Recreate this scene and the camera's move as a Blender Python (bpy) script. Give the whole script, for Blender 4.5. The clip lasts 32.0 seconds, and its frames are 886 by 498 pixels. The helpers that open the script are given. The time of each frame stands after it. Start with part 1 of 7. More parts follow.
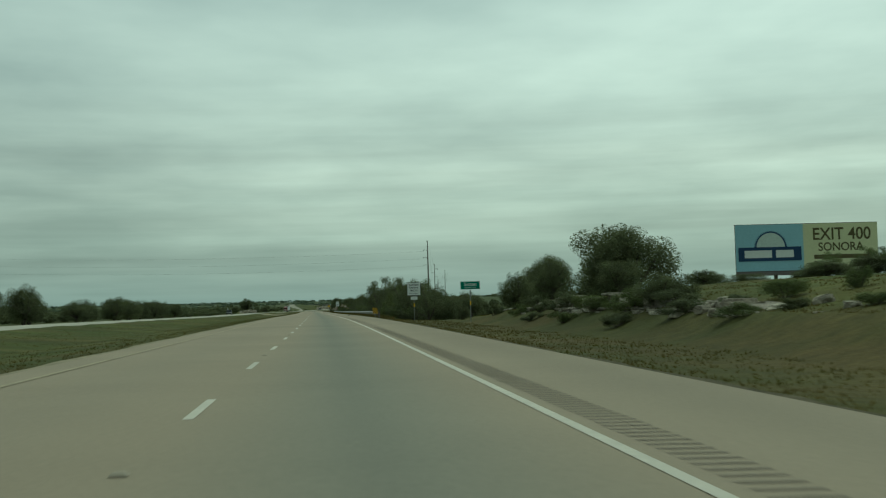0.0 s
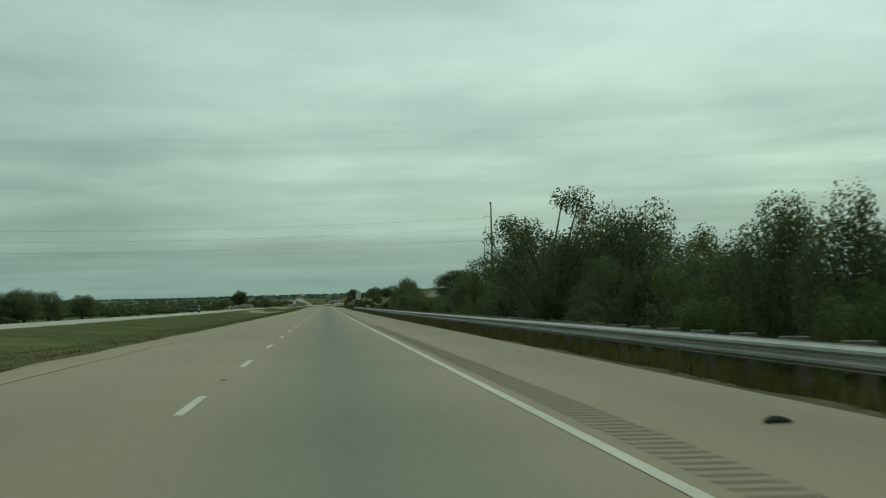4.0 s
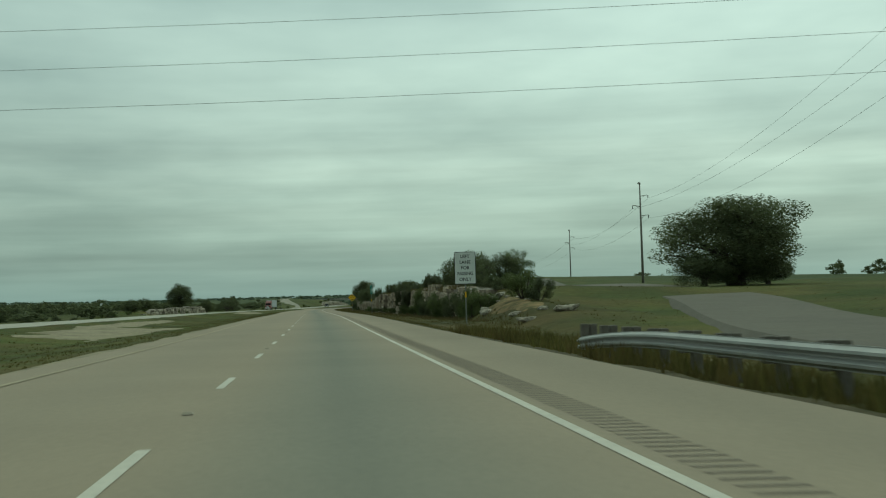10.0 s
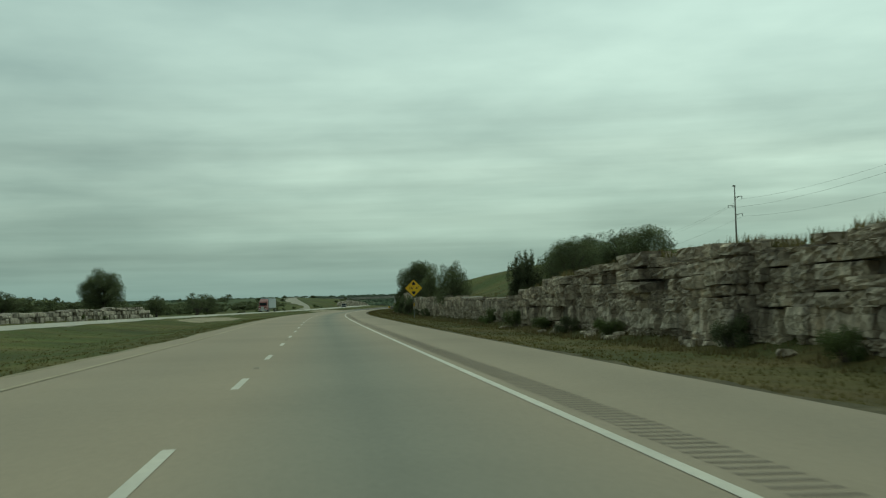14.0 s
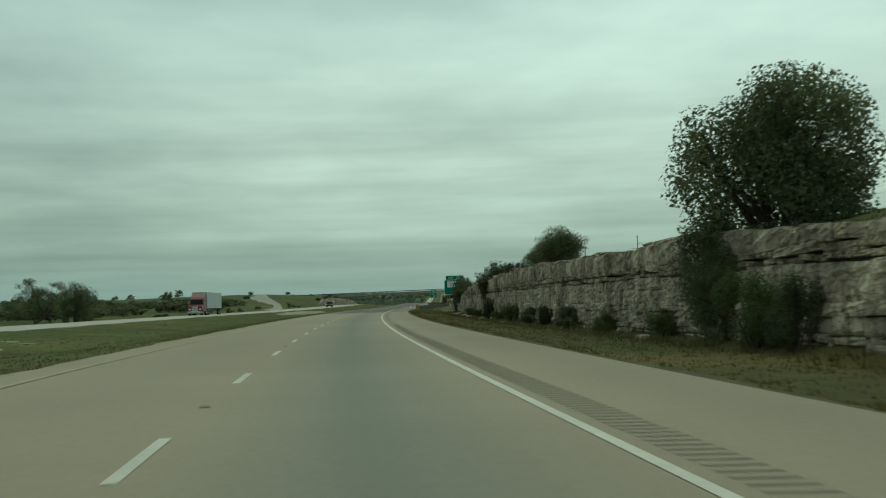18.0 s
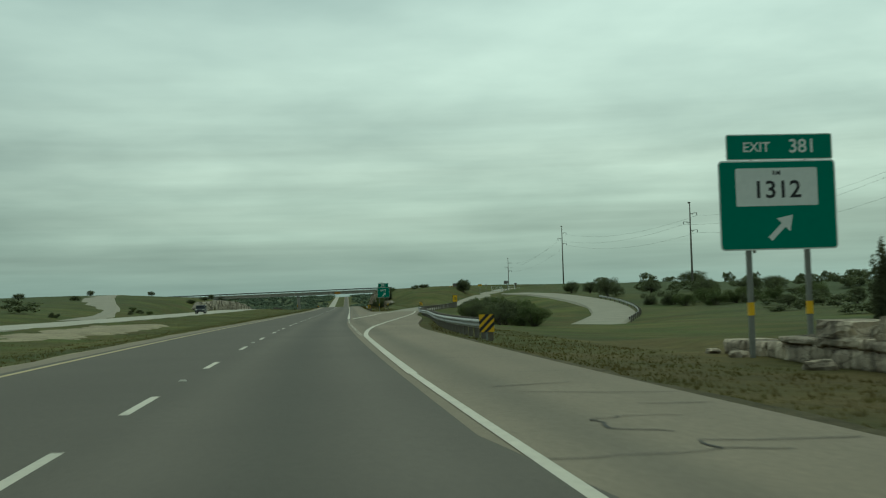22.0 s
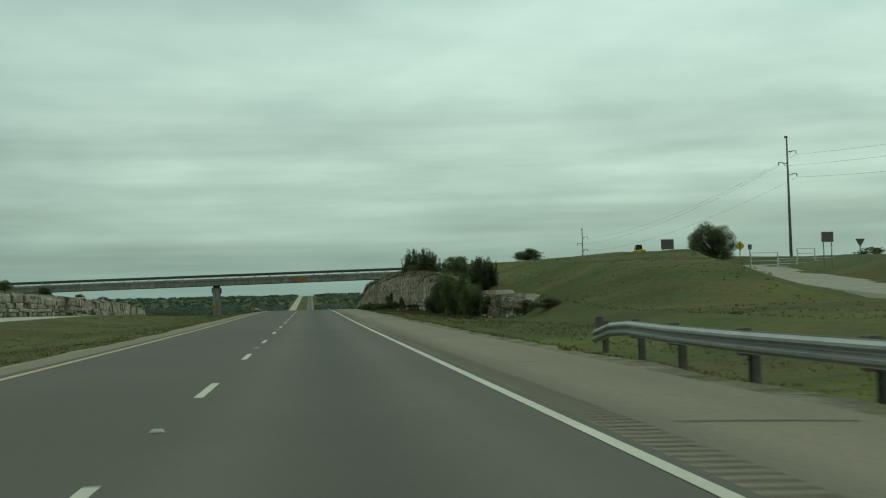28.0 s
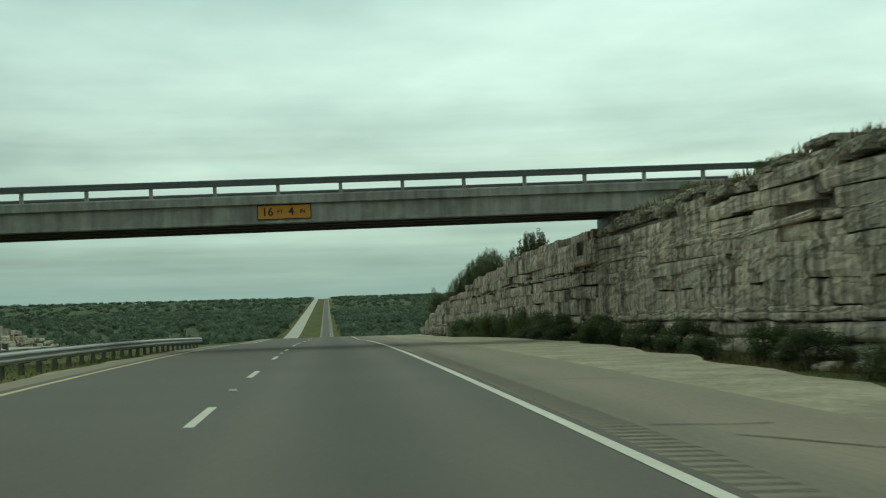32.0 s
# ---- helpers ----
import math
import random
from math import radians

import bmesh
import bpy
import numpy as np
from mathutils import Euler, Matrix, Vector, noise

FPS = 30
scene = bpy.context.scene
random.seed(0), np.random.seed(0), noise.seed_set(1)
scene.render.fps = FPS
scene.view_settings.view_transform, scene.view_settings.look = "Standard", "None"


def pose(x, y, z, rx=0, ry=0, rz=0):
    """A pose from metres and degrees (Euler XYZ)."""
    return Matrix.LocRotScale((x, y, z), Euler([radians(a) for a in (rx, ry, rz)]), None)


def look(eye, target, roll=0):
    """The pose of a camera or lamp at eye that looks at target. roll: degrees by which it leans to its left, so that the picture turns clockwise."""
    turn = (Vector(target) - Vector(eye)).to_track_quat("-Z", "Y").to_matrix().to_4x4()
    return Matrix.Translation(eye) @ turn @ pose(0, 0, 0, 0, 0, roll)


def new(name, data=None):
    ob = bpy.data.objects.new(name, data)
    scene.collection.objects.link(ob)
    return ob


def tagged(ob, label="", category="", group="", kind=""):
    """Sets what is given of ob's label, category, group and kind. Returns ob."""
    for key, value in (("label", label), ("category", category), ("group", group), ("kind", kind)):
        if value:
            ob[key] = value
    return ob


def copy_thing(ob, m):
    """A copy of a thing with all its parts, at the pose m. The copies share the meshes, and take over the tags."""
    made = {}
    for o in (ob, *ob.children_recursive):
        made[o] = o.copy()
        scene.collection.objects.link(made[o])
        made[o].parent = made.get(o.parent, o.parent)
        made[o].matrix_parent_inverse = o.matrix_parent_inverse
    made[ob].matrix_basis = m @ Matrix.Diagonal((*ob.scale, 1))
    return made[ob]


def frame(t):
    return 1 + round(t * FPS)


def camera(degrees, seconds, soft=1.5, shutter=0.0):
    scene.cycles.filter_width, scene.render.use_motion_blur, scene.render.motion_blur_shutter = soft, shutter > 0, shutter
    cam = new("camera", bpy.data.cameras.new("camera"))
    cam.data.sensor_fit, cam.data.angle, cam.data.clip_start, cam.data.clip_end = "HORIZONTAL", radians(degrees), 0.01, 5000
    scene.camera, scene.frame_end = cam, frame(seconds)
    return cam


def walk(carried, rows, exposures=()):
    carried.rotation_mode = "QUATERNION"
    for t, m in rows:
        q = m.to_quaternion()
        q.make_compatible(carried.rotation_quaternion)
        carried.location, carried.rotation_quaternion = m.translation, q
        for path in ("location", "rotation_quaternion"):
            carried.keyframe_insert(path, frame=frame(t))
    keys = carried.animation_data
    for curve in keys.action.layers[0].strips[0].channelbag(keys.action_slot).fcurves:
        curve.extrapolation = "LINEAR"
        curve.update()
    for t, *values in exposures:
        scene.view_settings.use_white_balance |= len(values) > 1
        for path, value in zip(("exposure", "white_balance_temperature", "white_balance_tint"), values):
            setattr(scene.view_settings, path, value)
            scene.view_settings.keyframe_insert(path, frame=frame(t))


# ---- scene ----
# Distances run along the road: s metres from the start, off metres to the right of the reference line in the driving lane.
ROWS = (
    (0.0, -0.05, 0.16, 1.08, 5.390, 2.792, 1.62),
    (0.5, 0.09, 19.25, 1.20, 5.555, 2.739, 1.62),
    (1.0, 0.23, 38.17, 1.31, 5.693, 2.662, 1.63),
    (1.5, 0.27, 57.21, 1.43, 5.630, 2.643, 1.63),
    (2.0, 0.23, 76.20, 1.54, 5.470, 2.577, 1.63),
    (2.5, 0.04, 95.22, 1.63, 5.220, 2.665, 1.64),
    (3.0, -0.19, 114.03, 1.72, 4.982, 2.601, 1.64),
    (3.5, -0.41, 133.00, 1.79, 4.883, 2.574, 1.64),
    (4.0, -0.63, 151.84, 1.86, 4.848, 2.532, 1.65),
    (4.5, -0.85, 170.96, 1.92, 4.842, 2.547, 1.65),
    (5.0, -1.06, 189.95, 1.97, 4.875, 2.551, 1.65),
    (5.5, -1.25, 208.93, 2.01, 4.962, 2.553, 1.66),
    (6.0, -1.43, 227.89, 2.06, 5.054, 2.560, 1.66),
    (6.5, -1.60, 246.83, 2.11, 5.106, 2.579, 1.67),
    (7.0, -1.78, 265.80, 2.16, 5.118, 2.618, 1.67),
    (7.5, -2.00, 284.69, 2.22, 5.047, 2.637, 1.68),
    (8.0, -2.22, 303.95, 2.27, 4.973, 2.655, 1.68),
    (8.5, -2.42, 323.48, 2.33, 4.974, 2.656, 1.68),
    (9.0, -2.57, 342.49, 2.39, 5.013, 2.629, 1.68),
    (9.5, -2.67, 361.41, 2.45, 5.105, 2.662, 1.69),
    (10.0, -2.76, 380.50, 2.50, 5.168, 2.625, 1.69),
    (10.5, -2.91, 399.48, 2.56, 5.099, 2.611, 1.69),
    (11.0, -3.12, 418.84, 2.63, 4.984, 2.669, 1.69),
    (11.5, -3.38, 437.65, 2.72, 4.871, 2.677, 1.69),
    (12.0, -3.62, 456.70, 2.82, 4.761, 2.650, 1.69),
    (12.5, -3.93, 475.56, 2.93, 4.683, 2.616, 1.69),
    (13.0, -4.20, 494.49, 3.02, 4.623, 2.604, 1.68),
    (13.5, -4.44, 513.19, 3.09, 4.582, 2.645, 1.67),
    (14.0, -4.68, 532.48, 3.14, 4.550, 2.664, 1.66),
    (14.5, -4.93, 551.48, 3.19, 4.536, 2.600, 1.65),
    (15.0, -5.20, 570.23, 3.24, 4.500, 2.572, 1.65),
    (15.5, -5.50, 589.04, 3.30, 4.345, 2.569, 1.65),
    (16.0, -5.81, 607.87, 3.39, 4.239, 2.581, 1.66),
    (16.5, -6.10, 626.67, 3.48, 4.335, 2.596, 1.67),
    (17.0, -6.35, 645.52, 3.56, 4.574, 2.605, 1.69),
    (17.5, -6.55, 664.66, 3.63, 4.968, 2.629, 1.72),
    (18.0, -6.60, 683.85, 3.71, 5.476, 2.598, 1.75),
    (18.5, -6.44, 702.71, 3.78, 6.046, 2.645, 1.78),
    (19.0, -6.09, 721.84, 3.85, 6.687, 2.642, 1.80),
    (19.5, -5.58, 740.87, 3.90, 7.400, 2.653, 1.82),
    (20.0, -4.88, 760.09, 3.97, 8.094, 2.609, 1.83),
    (20.5, -3.97, 779.23, 4.04, 8.642, 2.612, 1.82),
    (21.0, -2.94, 798.50, 4.11, 9.129, 2.622, 1.80),
    (21.5, -1.82, 817.72, 4.19, 9.616, 2.670, 1.78),
    (22.0, -0.64, 836.44, 4.27, 9.999, 2.669, 1.75),
    (22.5, 0.49, 854.30, 4.35, 10.163, 2.682, 1.72),
    (23.0, 1.79, 873.56, 4.43, 10.287, 2.684, 1.69),
    (23.5, 3.16, 892.51, 4.52, 10.410, 2.710, 1.66),
    (24.0, 4.66, 911.52, 4.59, 10.584, 2.758, 1.64),
    (24.5, 6.37, 930.60, 4.67, 10.921, 2.782, 1.63),
    (25.0, 8.23, 949.73, 4.77, 11.288, 2.787, 1.61),
    (25.5, 10.19, 968.82, 4.88, 11.596, 2.727, 1.60),
    (26.0, 12.11, 987.51, 5.00, 11.823, 2.688, 1.59),
    (26.5, 14.04, 1006.26, 5.12, 11.878, 2.664, 1.58),
    (27.0, 15.98, 1025.04, 5.24, 11.840, 2.650, 1.58),
    (27.5, 17.90, 1043.82, 5.35, 11.760, 2.641, 1.58),
    (28.0, 19.82, 1062.66, 5.47, 11.641, 2.632, 1.59),
    (28.5, 21.74, 1081.63, 5.59, 11.496, 2.692, 1.60),
    (29.0, 23.69, 1100.98, 5.73, 11.343, 2.776, 1.62),
    (29.5, 25.56, 1119.88, 5.88, 11.211, 2.801, 1.64),
    (30.0, 27.43, 1139.03, 6.06, 11.096, 2.906, 1.67),
    (30.5, 29.26, 1157.87, 6.25, 11.011, 2.974, 1.70),
    (31.0, 31.05, 1176.52, 6.42, 10.952, 2.979, 1.73),
    (31.5, 32.86, 1195.26, 6.56, 10.927, 2.911, 1.75),
    (32.0, 34.62, 1213.68, 6.65, 10.925, 2.761, 1.76),
)
HEADING = (-0.01, -0.06, -0.26, -0.46, -0.58, -0.56, -0.49, -0.48, -0.53, -0.48, -0.42, -0.56, -0.63, -0.78, -0.93, -1.04, -1.05, -0.64, 0.21, 1.15, 2.09, 2.86, 3.76, 4.58, 5.21, 5.73, 5.75, 5.81, 5.72, 5.60, 5.58, 5.58, 5.54, 5.58, 5.60, 5.61, 5.62)
GRADE = (0.61, 0.60, 0.56, 0.40, 0.34, 0.25, 0.24, 0.30, 0.30, 0.32, 0.27, 0.41, 0.58, 0.42, 0.25, 0.30, 0.50, 0.37, 0.42, 0.30, 0.35, 0.41, 0.42, 0.45, 0.39, 0.54, 0.66, 0.59, 0.63, 0.74, 0.97, 0.86, 0.27, -0.71, -1.87, -3.01, -4.15)
cam = camera(38.57, 32.0, soft=1.15, shutter=0.12)


def cam_pose(x, y, z, yaw, pitch, roll):
    a, b = radians(yaw), radians(pitch)
    way = Vector((math.sin(a) * math.cos(b), math.cos(a) * math.cos(b), math.sin(b)))
    eye = Vector((x, y, z))
    return look(eye, eye + way, -roll)


EXPOSURE = ((0.0, -0.44, 6300, -25), (8.0, -0.42, 6300, -25), (12.0, -0.40, 6300, -25), (20.0, -0.38, 6300, -25), (24.0, -0.45, 6300, -25), (29.0, -0.40, 6300, -25), (32.0, -0.16, 6300, -25))
walk(cam, [(r[0], cam_pose(*r[1:])) for r in ROWS], EXPOSURE)

# ---- world and sun: one closed overcast sky ----
SUN_AZ, SUN_EL = radians(34), radians(58)


def make_world():
    w = bpy.data.worlds.new("overcast_sky")
    scene.world = w
    w.use_nodes = True
    nt = w.node_tree
    nt.nodes.clear()
    N, L = nt.nodes.new, nt.links.new
    out, bg = N("ShaderNodeOutputWorld"), N("ShaderNodeBackground")
    sky = N("ShaderNodeTexSky")
    sky.sky_type, sky.sun_disc = "NISHITA", False
    sky.sun_elevation, sky.sun_rotation = SUN_EL, SUN_AZ
    sky.air_density, sky.dust_density = 1.0, 4.0
    tc, sep = N("ShaderNodeTexCoord"), N("ShaderNodeSeparateXYZ")
    L(tc.outputs["Generated"], sep.inputs[0])
    # cloud deck: direction projected on a flat layer
    zc = N("ShaderNodeMath"); zc.operation = "MAXIMUM"; zc.inputs[1].default_value = 0.0
    L(sep.outputs[2], zc.inputs[0])
    za = N("ShaderNodeMath"); za.operation = "ADD"; za.inputs[1].default_value = 0.11
    L(zc.outputs[0], za.inputs[0])
    px, py = N("ShaderNodeMath"), N("ShaderNodeMath")
    for d, o in ((px, 0), (py, 1)):
        d.operation = "DIVIDE"
        L(sep.outputs[o], d.inputs[0]); L(za.outputs[0], d.inputs[1])
    com = N("ShaderNodeCombineXYZ")
    L(px.outputs[0], com.inputs[0]); L(py.outputs[0], com.inputs[1])
    mp = N("ShaderNodeMapping")
    mp.inputs["Scale"].default_value = (1.05, 1.0, 1.0)
    mp.inputs["Location"].default_value = (1.7, 0.9, 0.0)
    mp.inputs["Rotation"].default_value = (0, 0, radians(-8))
    L(com.outputs[0], mp.inputs[0])
    n1, n2 = N("ShaderNodeTexNoise"), N("ShaderNodeTexNoise")
    for n, sc, de, ro, di in ((n1, 1.15, 5.0, 0.50, 0.12), (n2, 0.5, 2.0, 0.5, 0.1)):
        n.inputs["Scale"].default_value, n.inputs["Detail"].default_value = sc, de
        n.inputs["Roughness"].default_value, n.inputs["Distortion"].default_value = ro, di
        L(mp.outputs[0], n.inputs["Vector"])
    mixn = N("ShaderNodeMix"); mixn.data_type = "FLOAT"; mixn.inputs[0].default_value = 0.38
    L(n1.outputs["Fac"], mixn.inputs[2]); L(n2.outputs["Fac"], mixn.inputs[3])
    ramp = N("ShaderNodeValToRGB")
    e = ramp.color_ramp.elements
    e[0].position, e[0].color = 0.38, (0.45, 0.49, 0.495, 1)
    e[1].position, e[1].color = 0.62, (0.77, 0.80, 0.79, 1)
    L(mixn.outputs[0], ramp.inputs[0])
    # low on the horizon the deck closes into a bluish grey veil, overhead it is brighter
    alt = N("ShaderNodeMapRange")
    alt.inputs["From Min"].default_value, alt.inputs["From Max"].default_value = 0.0, 0.11
    L(sep.outputs[2], alt.inputs["Value"])
    low = N("ShaderNodeMix"); low.data_type = "RGBA"
    low.inputs[6].default_value = (0.385, 0.485, 0.505, 1)
    L(alt.outputs[0], low.inputs[0]); L(ramp.outputs[0], low.inputs[7])
    # a share of clear-sky light through the deck
    mix = N("ShaderNodeMix"); mix.data_type = "RGBA"; mix.inputs[0].default_value = 0.04
    L(low.outputs[2], mix.inputs[6]); L(sky.outputs[0], mix.inputs[7])
    # the hidden sun brightens its side of the deck
    dot = N("ShaderNodeVectorMath"); dot.operation = "DOT_PRODUCT"
    dot.inputs[1].default_value = (math.sin(SUN_AZ) * math.cos(SUN_EL), math.cos(SUN_AZ) * math.cos(SUN_EL), math.sin(SUN_EL))
    L(tc.outputs["Generated"], dot.inputs[0])
    glow = N("ShaderNodeMapRange")
    for nm, v in (("From Min", 0.40), ("From Max", 1.0), ("To Min", 0.88), ("To Max", 1.55)):
        glow.inputs[nm].default_value = v
    L(dot.outputs["Value"], glow.inputs["Value"])
    # long level streaks low in the deck
    sp, sn, sr, sa = N("ShaderNodeMapping"), N("ShaderNodeTexNoise"), N("ShaderNodeMapRange"), N("ShaderNodeMapRange")
    sp.inputs["Scale"].default_value = (1.3, 1.3, 34.0)
    sn.inputs["Scale"].default_value, sn.inputs["Detail"].default_value, sn.inputs["Roughness"].default_value = 1.4, 4.0, 0.55
    L(tc.outputs["Generated"], sp.inputs[0]); L(sp.outputs[0], sn.inputs["Vector"])
    for nm, v in (("From Min", 0.32), ("From Max", 0.68), ("To Min", 0.84), ("To Max", 1.14)):
        sr.inputs[nm].default_value = v
    L(sn.outputs["Fac"], sr.inputs["Value"])
    for nm, v in (("From Min", 0.06), ("From Max", 0.20)):
        sa.inputs[nm].default_value = v
    L(sep.outputs[2], sa.inputs["Value"])
    sx = N("ShaderNodeMix"); sx.data_type = "FLOAT"; sx.inputs[3].default_value = 1.0
    L(sa.outputs[0], sx.inputs[0]); L(sr.outputs[0], sx.inputs[2])
    st = N("ShaderNodeMath"); st.operation = "MULTIPLY"
    L(glow.outputs[0], st.inputs[0]); L(sx.outputs[0], st.inputs[1])
    gm = N("ShaderNodeVectorMath"); gm.operation = "SCALE"
    L(mix.outputs[2], gm.inputs[0]); L(st.outputs[0], gm.inputs["Scale"])
    L(gm.outputs[0], bg.inputs[0])
    bg.inputs[1].default_value = 0.865
    L(bg.outputs[0], out.inputs[0])


make_world()
sun = new("sun", bpy.data.lights.new("sun", "SUN"))
sun.data.energy, sun.data.angle, sun.data.color = 0.5, radians(40), (1.0, 0.97, 0.92)
sun.matrix_world = look((0, 0, 0), (-math.sin(SUN_AZ) * math.cos(SUN_EL), -math.cos(SUN_AZ) * math.cos(SUN_EL), -math.sin(SUN_EL)))


# ---- materials ----
def mat(name, base, rough=0.85, metal=0.0, var=0.12, scale=6.0, var2=0.10, scale2=0.35, bump=0.0, bump_scale=40.0, tint=None,
        coords="Object", per_object=0.0, streak=0.0, island=0.0):
    """A surface with fine grain and broad blotches, and optional relief, drip streaks and piece-to-piece variation."""
    m = bpy.data.materials.new(name)
    m.use_nodes = True
    nt = m.node_tree
    N, L = nt.nodes.new, nt.links.new
    b = nt.nodes["Principled BSDF"]
    b.inputs["Roughness"].default_value, b.inputs["Metallic"].default_value = rough, metal
    b.inputs["Specular IOR Level"].default_value = 0.3
    tc = N("ShaderNodeTexCoord")
    src = tc.outputs[coords]
    if coords == "Position":
        src = None
    geo = N("ShaderNodeNewGeometry")
    vec = geo.outputs["Position"] if coords == "Generated" else src
    val = None

    def noise_val(sc, amount, det=5.0):
        n = N("ShaderNodeTexNoise")
        n.inputs["Scale"].default_value, n.inputs["Detail"].default_value, n.inputs["Roughness"].default_value = sc, det, 0.6
        L(vec, n.inputs["Vector"])
        r = N("ShaderNodeMapRange")
        r.inputs["From Min"].default_value, r.inputs["From Max"].default_value = 0.3, 0.7
        r.inputs["To Min"].default_value, r.inputs["To Max"].default_value = 1 - amount, 1 + amount
        L(n.outputs["Fac"], r.inputs["Value"])
        return r.outputs[0], n

    v1, n1 = noise_val(scale, var)
    v2, _ = noise_val(scale2, var2, 3.0)
    mu = N("ShaderNodeMath"); mu.operation = "MULTIPLY"
    L(v1, mu.inputs[0]); L(v2, mu.inputs[1])
    cur = mu.outputs[0]

    def times(x):
        q = N("ShaderNodeMath"); q.operation = "MULTIPLY"
        L(cur, q.inputs[0]); L(x, q.inputs[1])
        return q.outputs[0]

    if streak:
        mp = N("ShaderNodeMapping"); mp.inputs["Scale"].default_value = (2.4, 2.4, 0.22)
        L(geo.outputs["Position"], mp.inputs[0])
        n = N("ShaderNodeTexNoise"); n.inputs["Scale"].default_value = 1.3; n.inputs["Detail"].default_value = 6
        L(mp.outputs[0], n.inputs["Vector"])
        r = N("ShaderNodeMapRange")
        r.inputs["From Min"].default_value, r.inputs["From Max"].default_value = 0.42, 0.62
        r.inputs["To Min"].default_value, r.inputs["To Max"].default_value = 1 + 0.25 * streak, 1 - streak
        L(n.outputs["Fac"], r.inputs["Value"])
        cur = times(r.outputs[0])
    if per_object or island:
        if per_object:
            oi = N("ShaderNodeObjectInfo"); rnd = oi.outputs["Random"]
        else:
            rnd = geo.outputs["Random Per Island"]
        k = per_object or island
        r = N("ShaderNodeMapRange")
        r.inputs["To Min"].default_value, r.inputs["To Max"].default_value = 1 - k, 1 + k
        L(rnd, r.inputs["Value"])
        cur = times(r.outputs[0])
    mixc = N("ShaderNodeMix"); mixc.data_type = "RGBA"
    mixc.inputs[6].default_value = (*base, 1)
    mixc.inputs[7].default_value = (*(tint or base), 1)
    nn = N("ShaderNodeTexNoise"); nn.inputs["Scale"].default_value = scale2 * 2.3; nn.inputs["Detail"].default_value = 4
    L(vec, nn.inputs["Vector"])
    rr = N("ShaderNodeMapRange"); rr.inputs["From Min"].default_value, rr.inputs["From Max"].default_value = 0.4, 0.62
    L(nn.outputs["Fac"], rr.inputs["Value"])
    L(rr.outputs[0], mixc.inputs[0])
    vm = N("ShaderNodeVectorMath"); vm.operation = "SCALE"
    L(mixc.outputs[2], vm.inputs[0]); L(cur, vm.inputs["Scale"])
    L(vm.outputs[0], b.inputs["Base Color"])
    if bump:
        bn = N("ShaderNodeTexNoise"); bn.inputs["Scale"].default_value = bump_scale; bn.inputs["Detail"].default_value = 6
        L(vec, bn.inputs["Vector"])
        bp = N("ShaderNodeBump"); bp.inputs["Strength"].default_value = bump; bp.inputs["Distance"].default_value = 1.0 / bump_scale
        L(bn.outputs["Fac"], bp.inputs["Height"]); L(bp.outputs[0], b.inputs["Normal"])
    return m


def road_mat(name, base, centre, tracks, grain=0.12, rough=0.9):
    """Road surface: UV runs (off, s). tracks: (off, half width, factor) bands of wear along the road."""
    m = mat(name, base, rough, var=grain, scale=14.0, var2=0.08, scale2=0.12, bump=0.25, bump_scale=60.0, coords="Generated")
    nt = m.node_tree
    N, L = nt.nodes.new, nt.links.new
    b = nt.nodes["Principled BSDF"]
    link = b.inputs["Base Color"].links[0]
    src = link.from_socket
    uv, sep = N("ShaderNodeUVMap"), N("ShaderNodeSeparateXYZ")
    L(uv.outputs[0], sep.inputs[0])
    # slow wander of the worn bands
    mp = N("ShaderNodeMapping"); mp.inputs["Scale"].default_value = (0.3, 0.02, 1)
    L(uv.outputs[0], mp.inputs[0])
    wn = N("ShaderNodeTexNoise"); wn.inputs["Scale"].default_value = 1.0; wn.inputs["Detail"].default_value = 5
    L(mp.outputs[0], wn.inputs["Vector"])
    wob = N("ShaderNodeMath"); wob.operation = "MULTIPLY_ADD"; wob.inputs[1].default_value = 0.5; wob.inputs[2].default_value = -0.25
    L(wn.outputs["Fac"], wob.inputs[0])
    u = N("ShaderNodeMath"); u.operation = "ADD"
    L(sep.outputs[0], u.inputs[0]); L(wob.outputs[0], u.inputs[1])
    for off, half, fac, col in tracks:
        d = N("ShaderNodeMath"); d.operation = "SUBTRACT"; d.inputs[1].default_value = off
        L(u.outputs[0], d.inputs[0])
        a = N("ShaderNodeMath"); a.operation = "ABSOLUTE"; L(d.outputs[0], a.inputs[0])
        r = N("ShaderNodeMapRange"); r.interpolation_type = "SMOOTHSTEP"
        r.inputs["From Min"].default_value, r.inputs["From Max"].default_value = 0.0, half
        r.inputs["To Min"].default_value, r.inputs["To Max"].default_value = fac, 0.0
        L(a.outputs[0], r.inputs["Value"])
        mx = N("ShaderNodeMix"); mx.data_type = "RGBA"; mx.blend_type = "MULTIPLY"
        mx.inputs[7].default_value = (*col, 1)
        L(r.outputs[0], mx.inputs[0]); L(src, mx.inputs[6])
        src = mx.outputs[2]
    L(src, b.inputs["Base Color"])
    return m


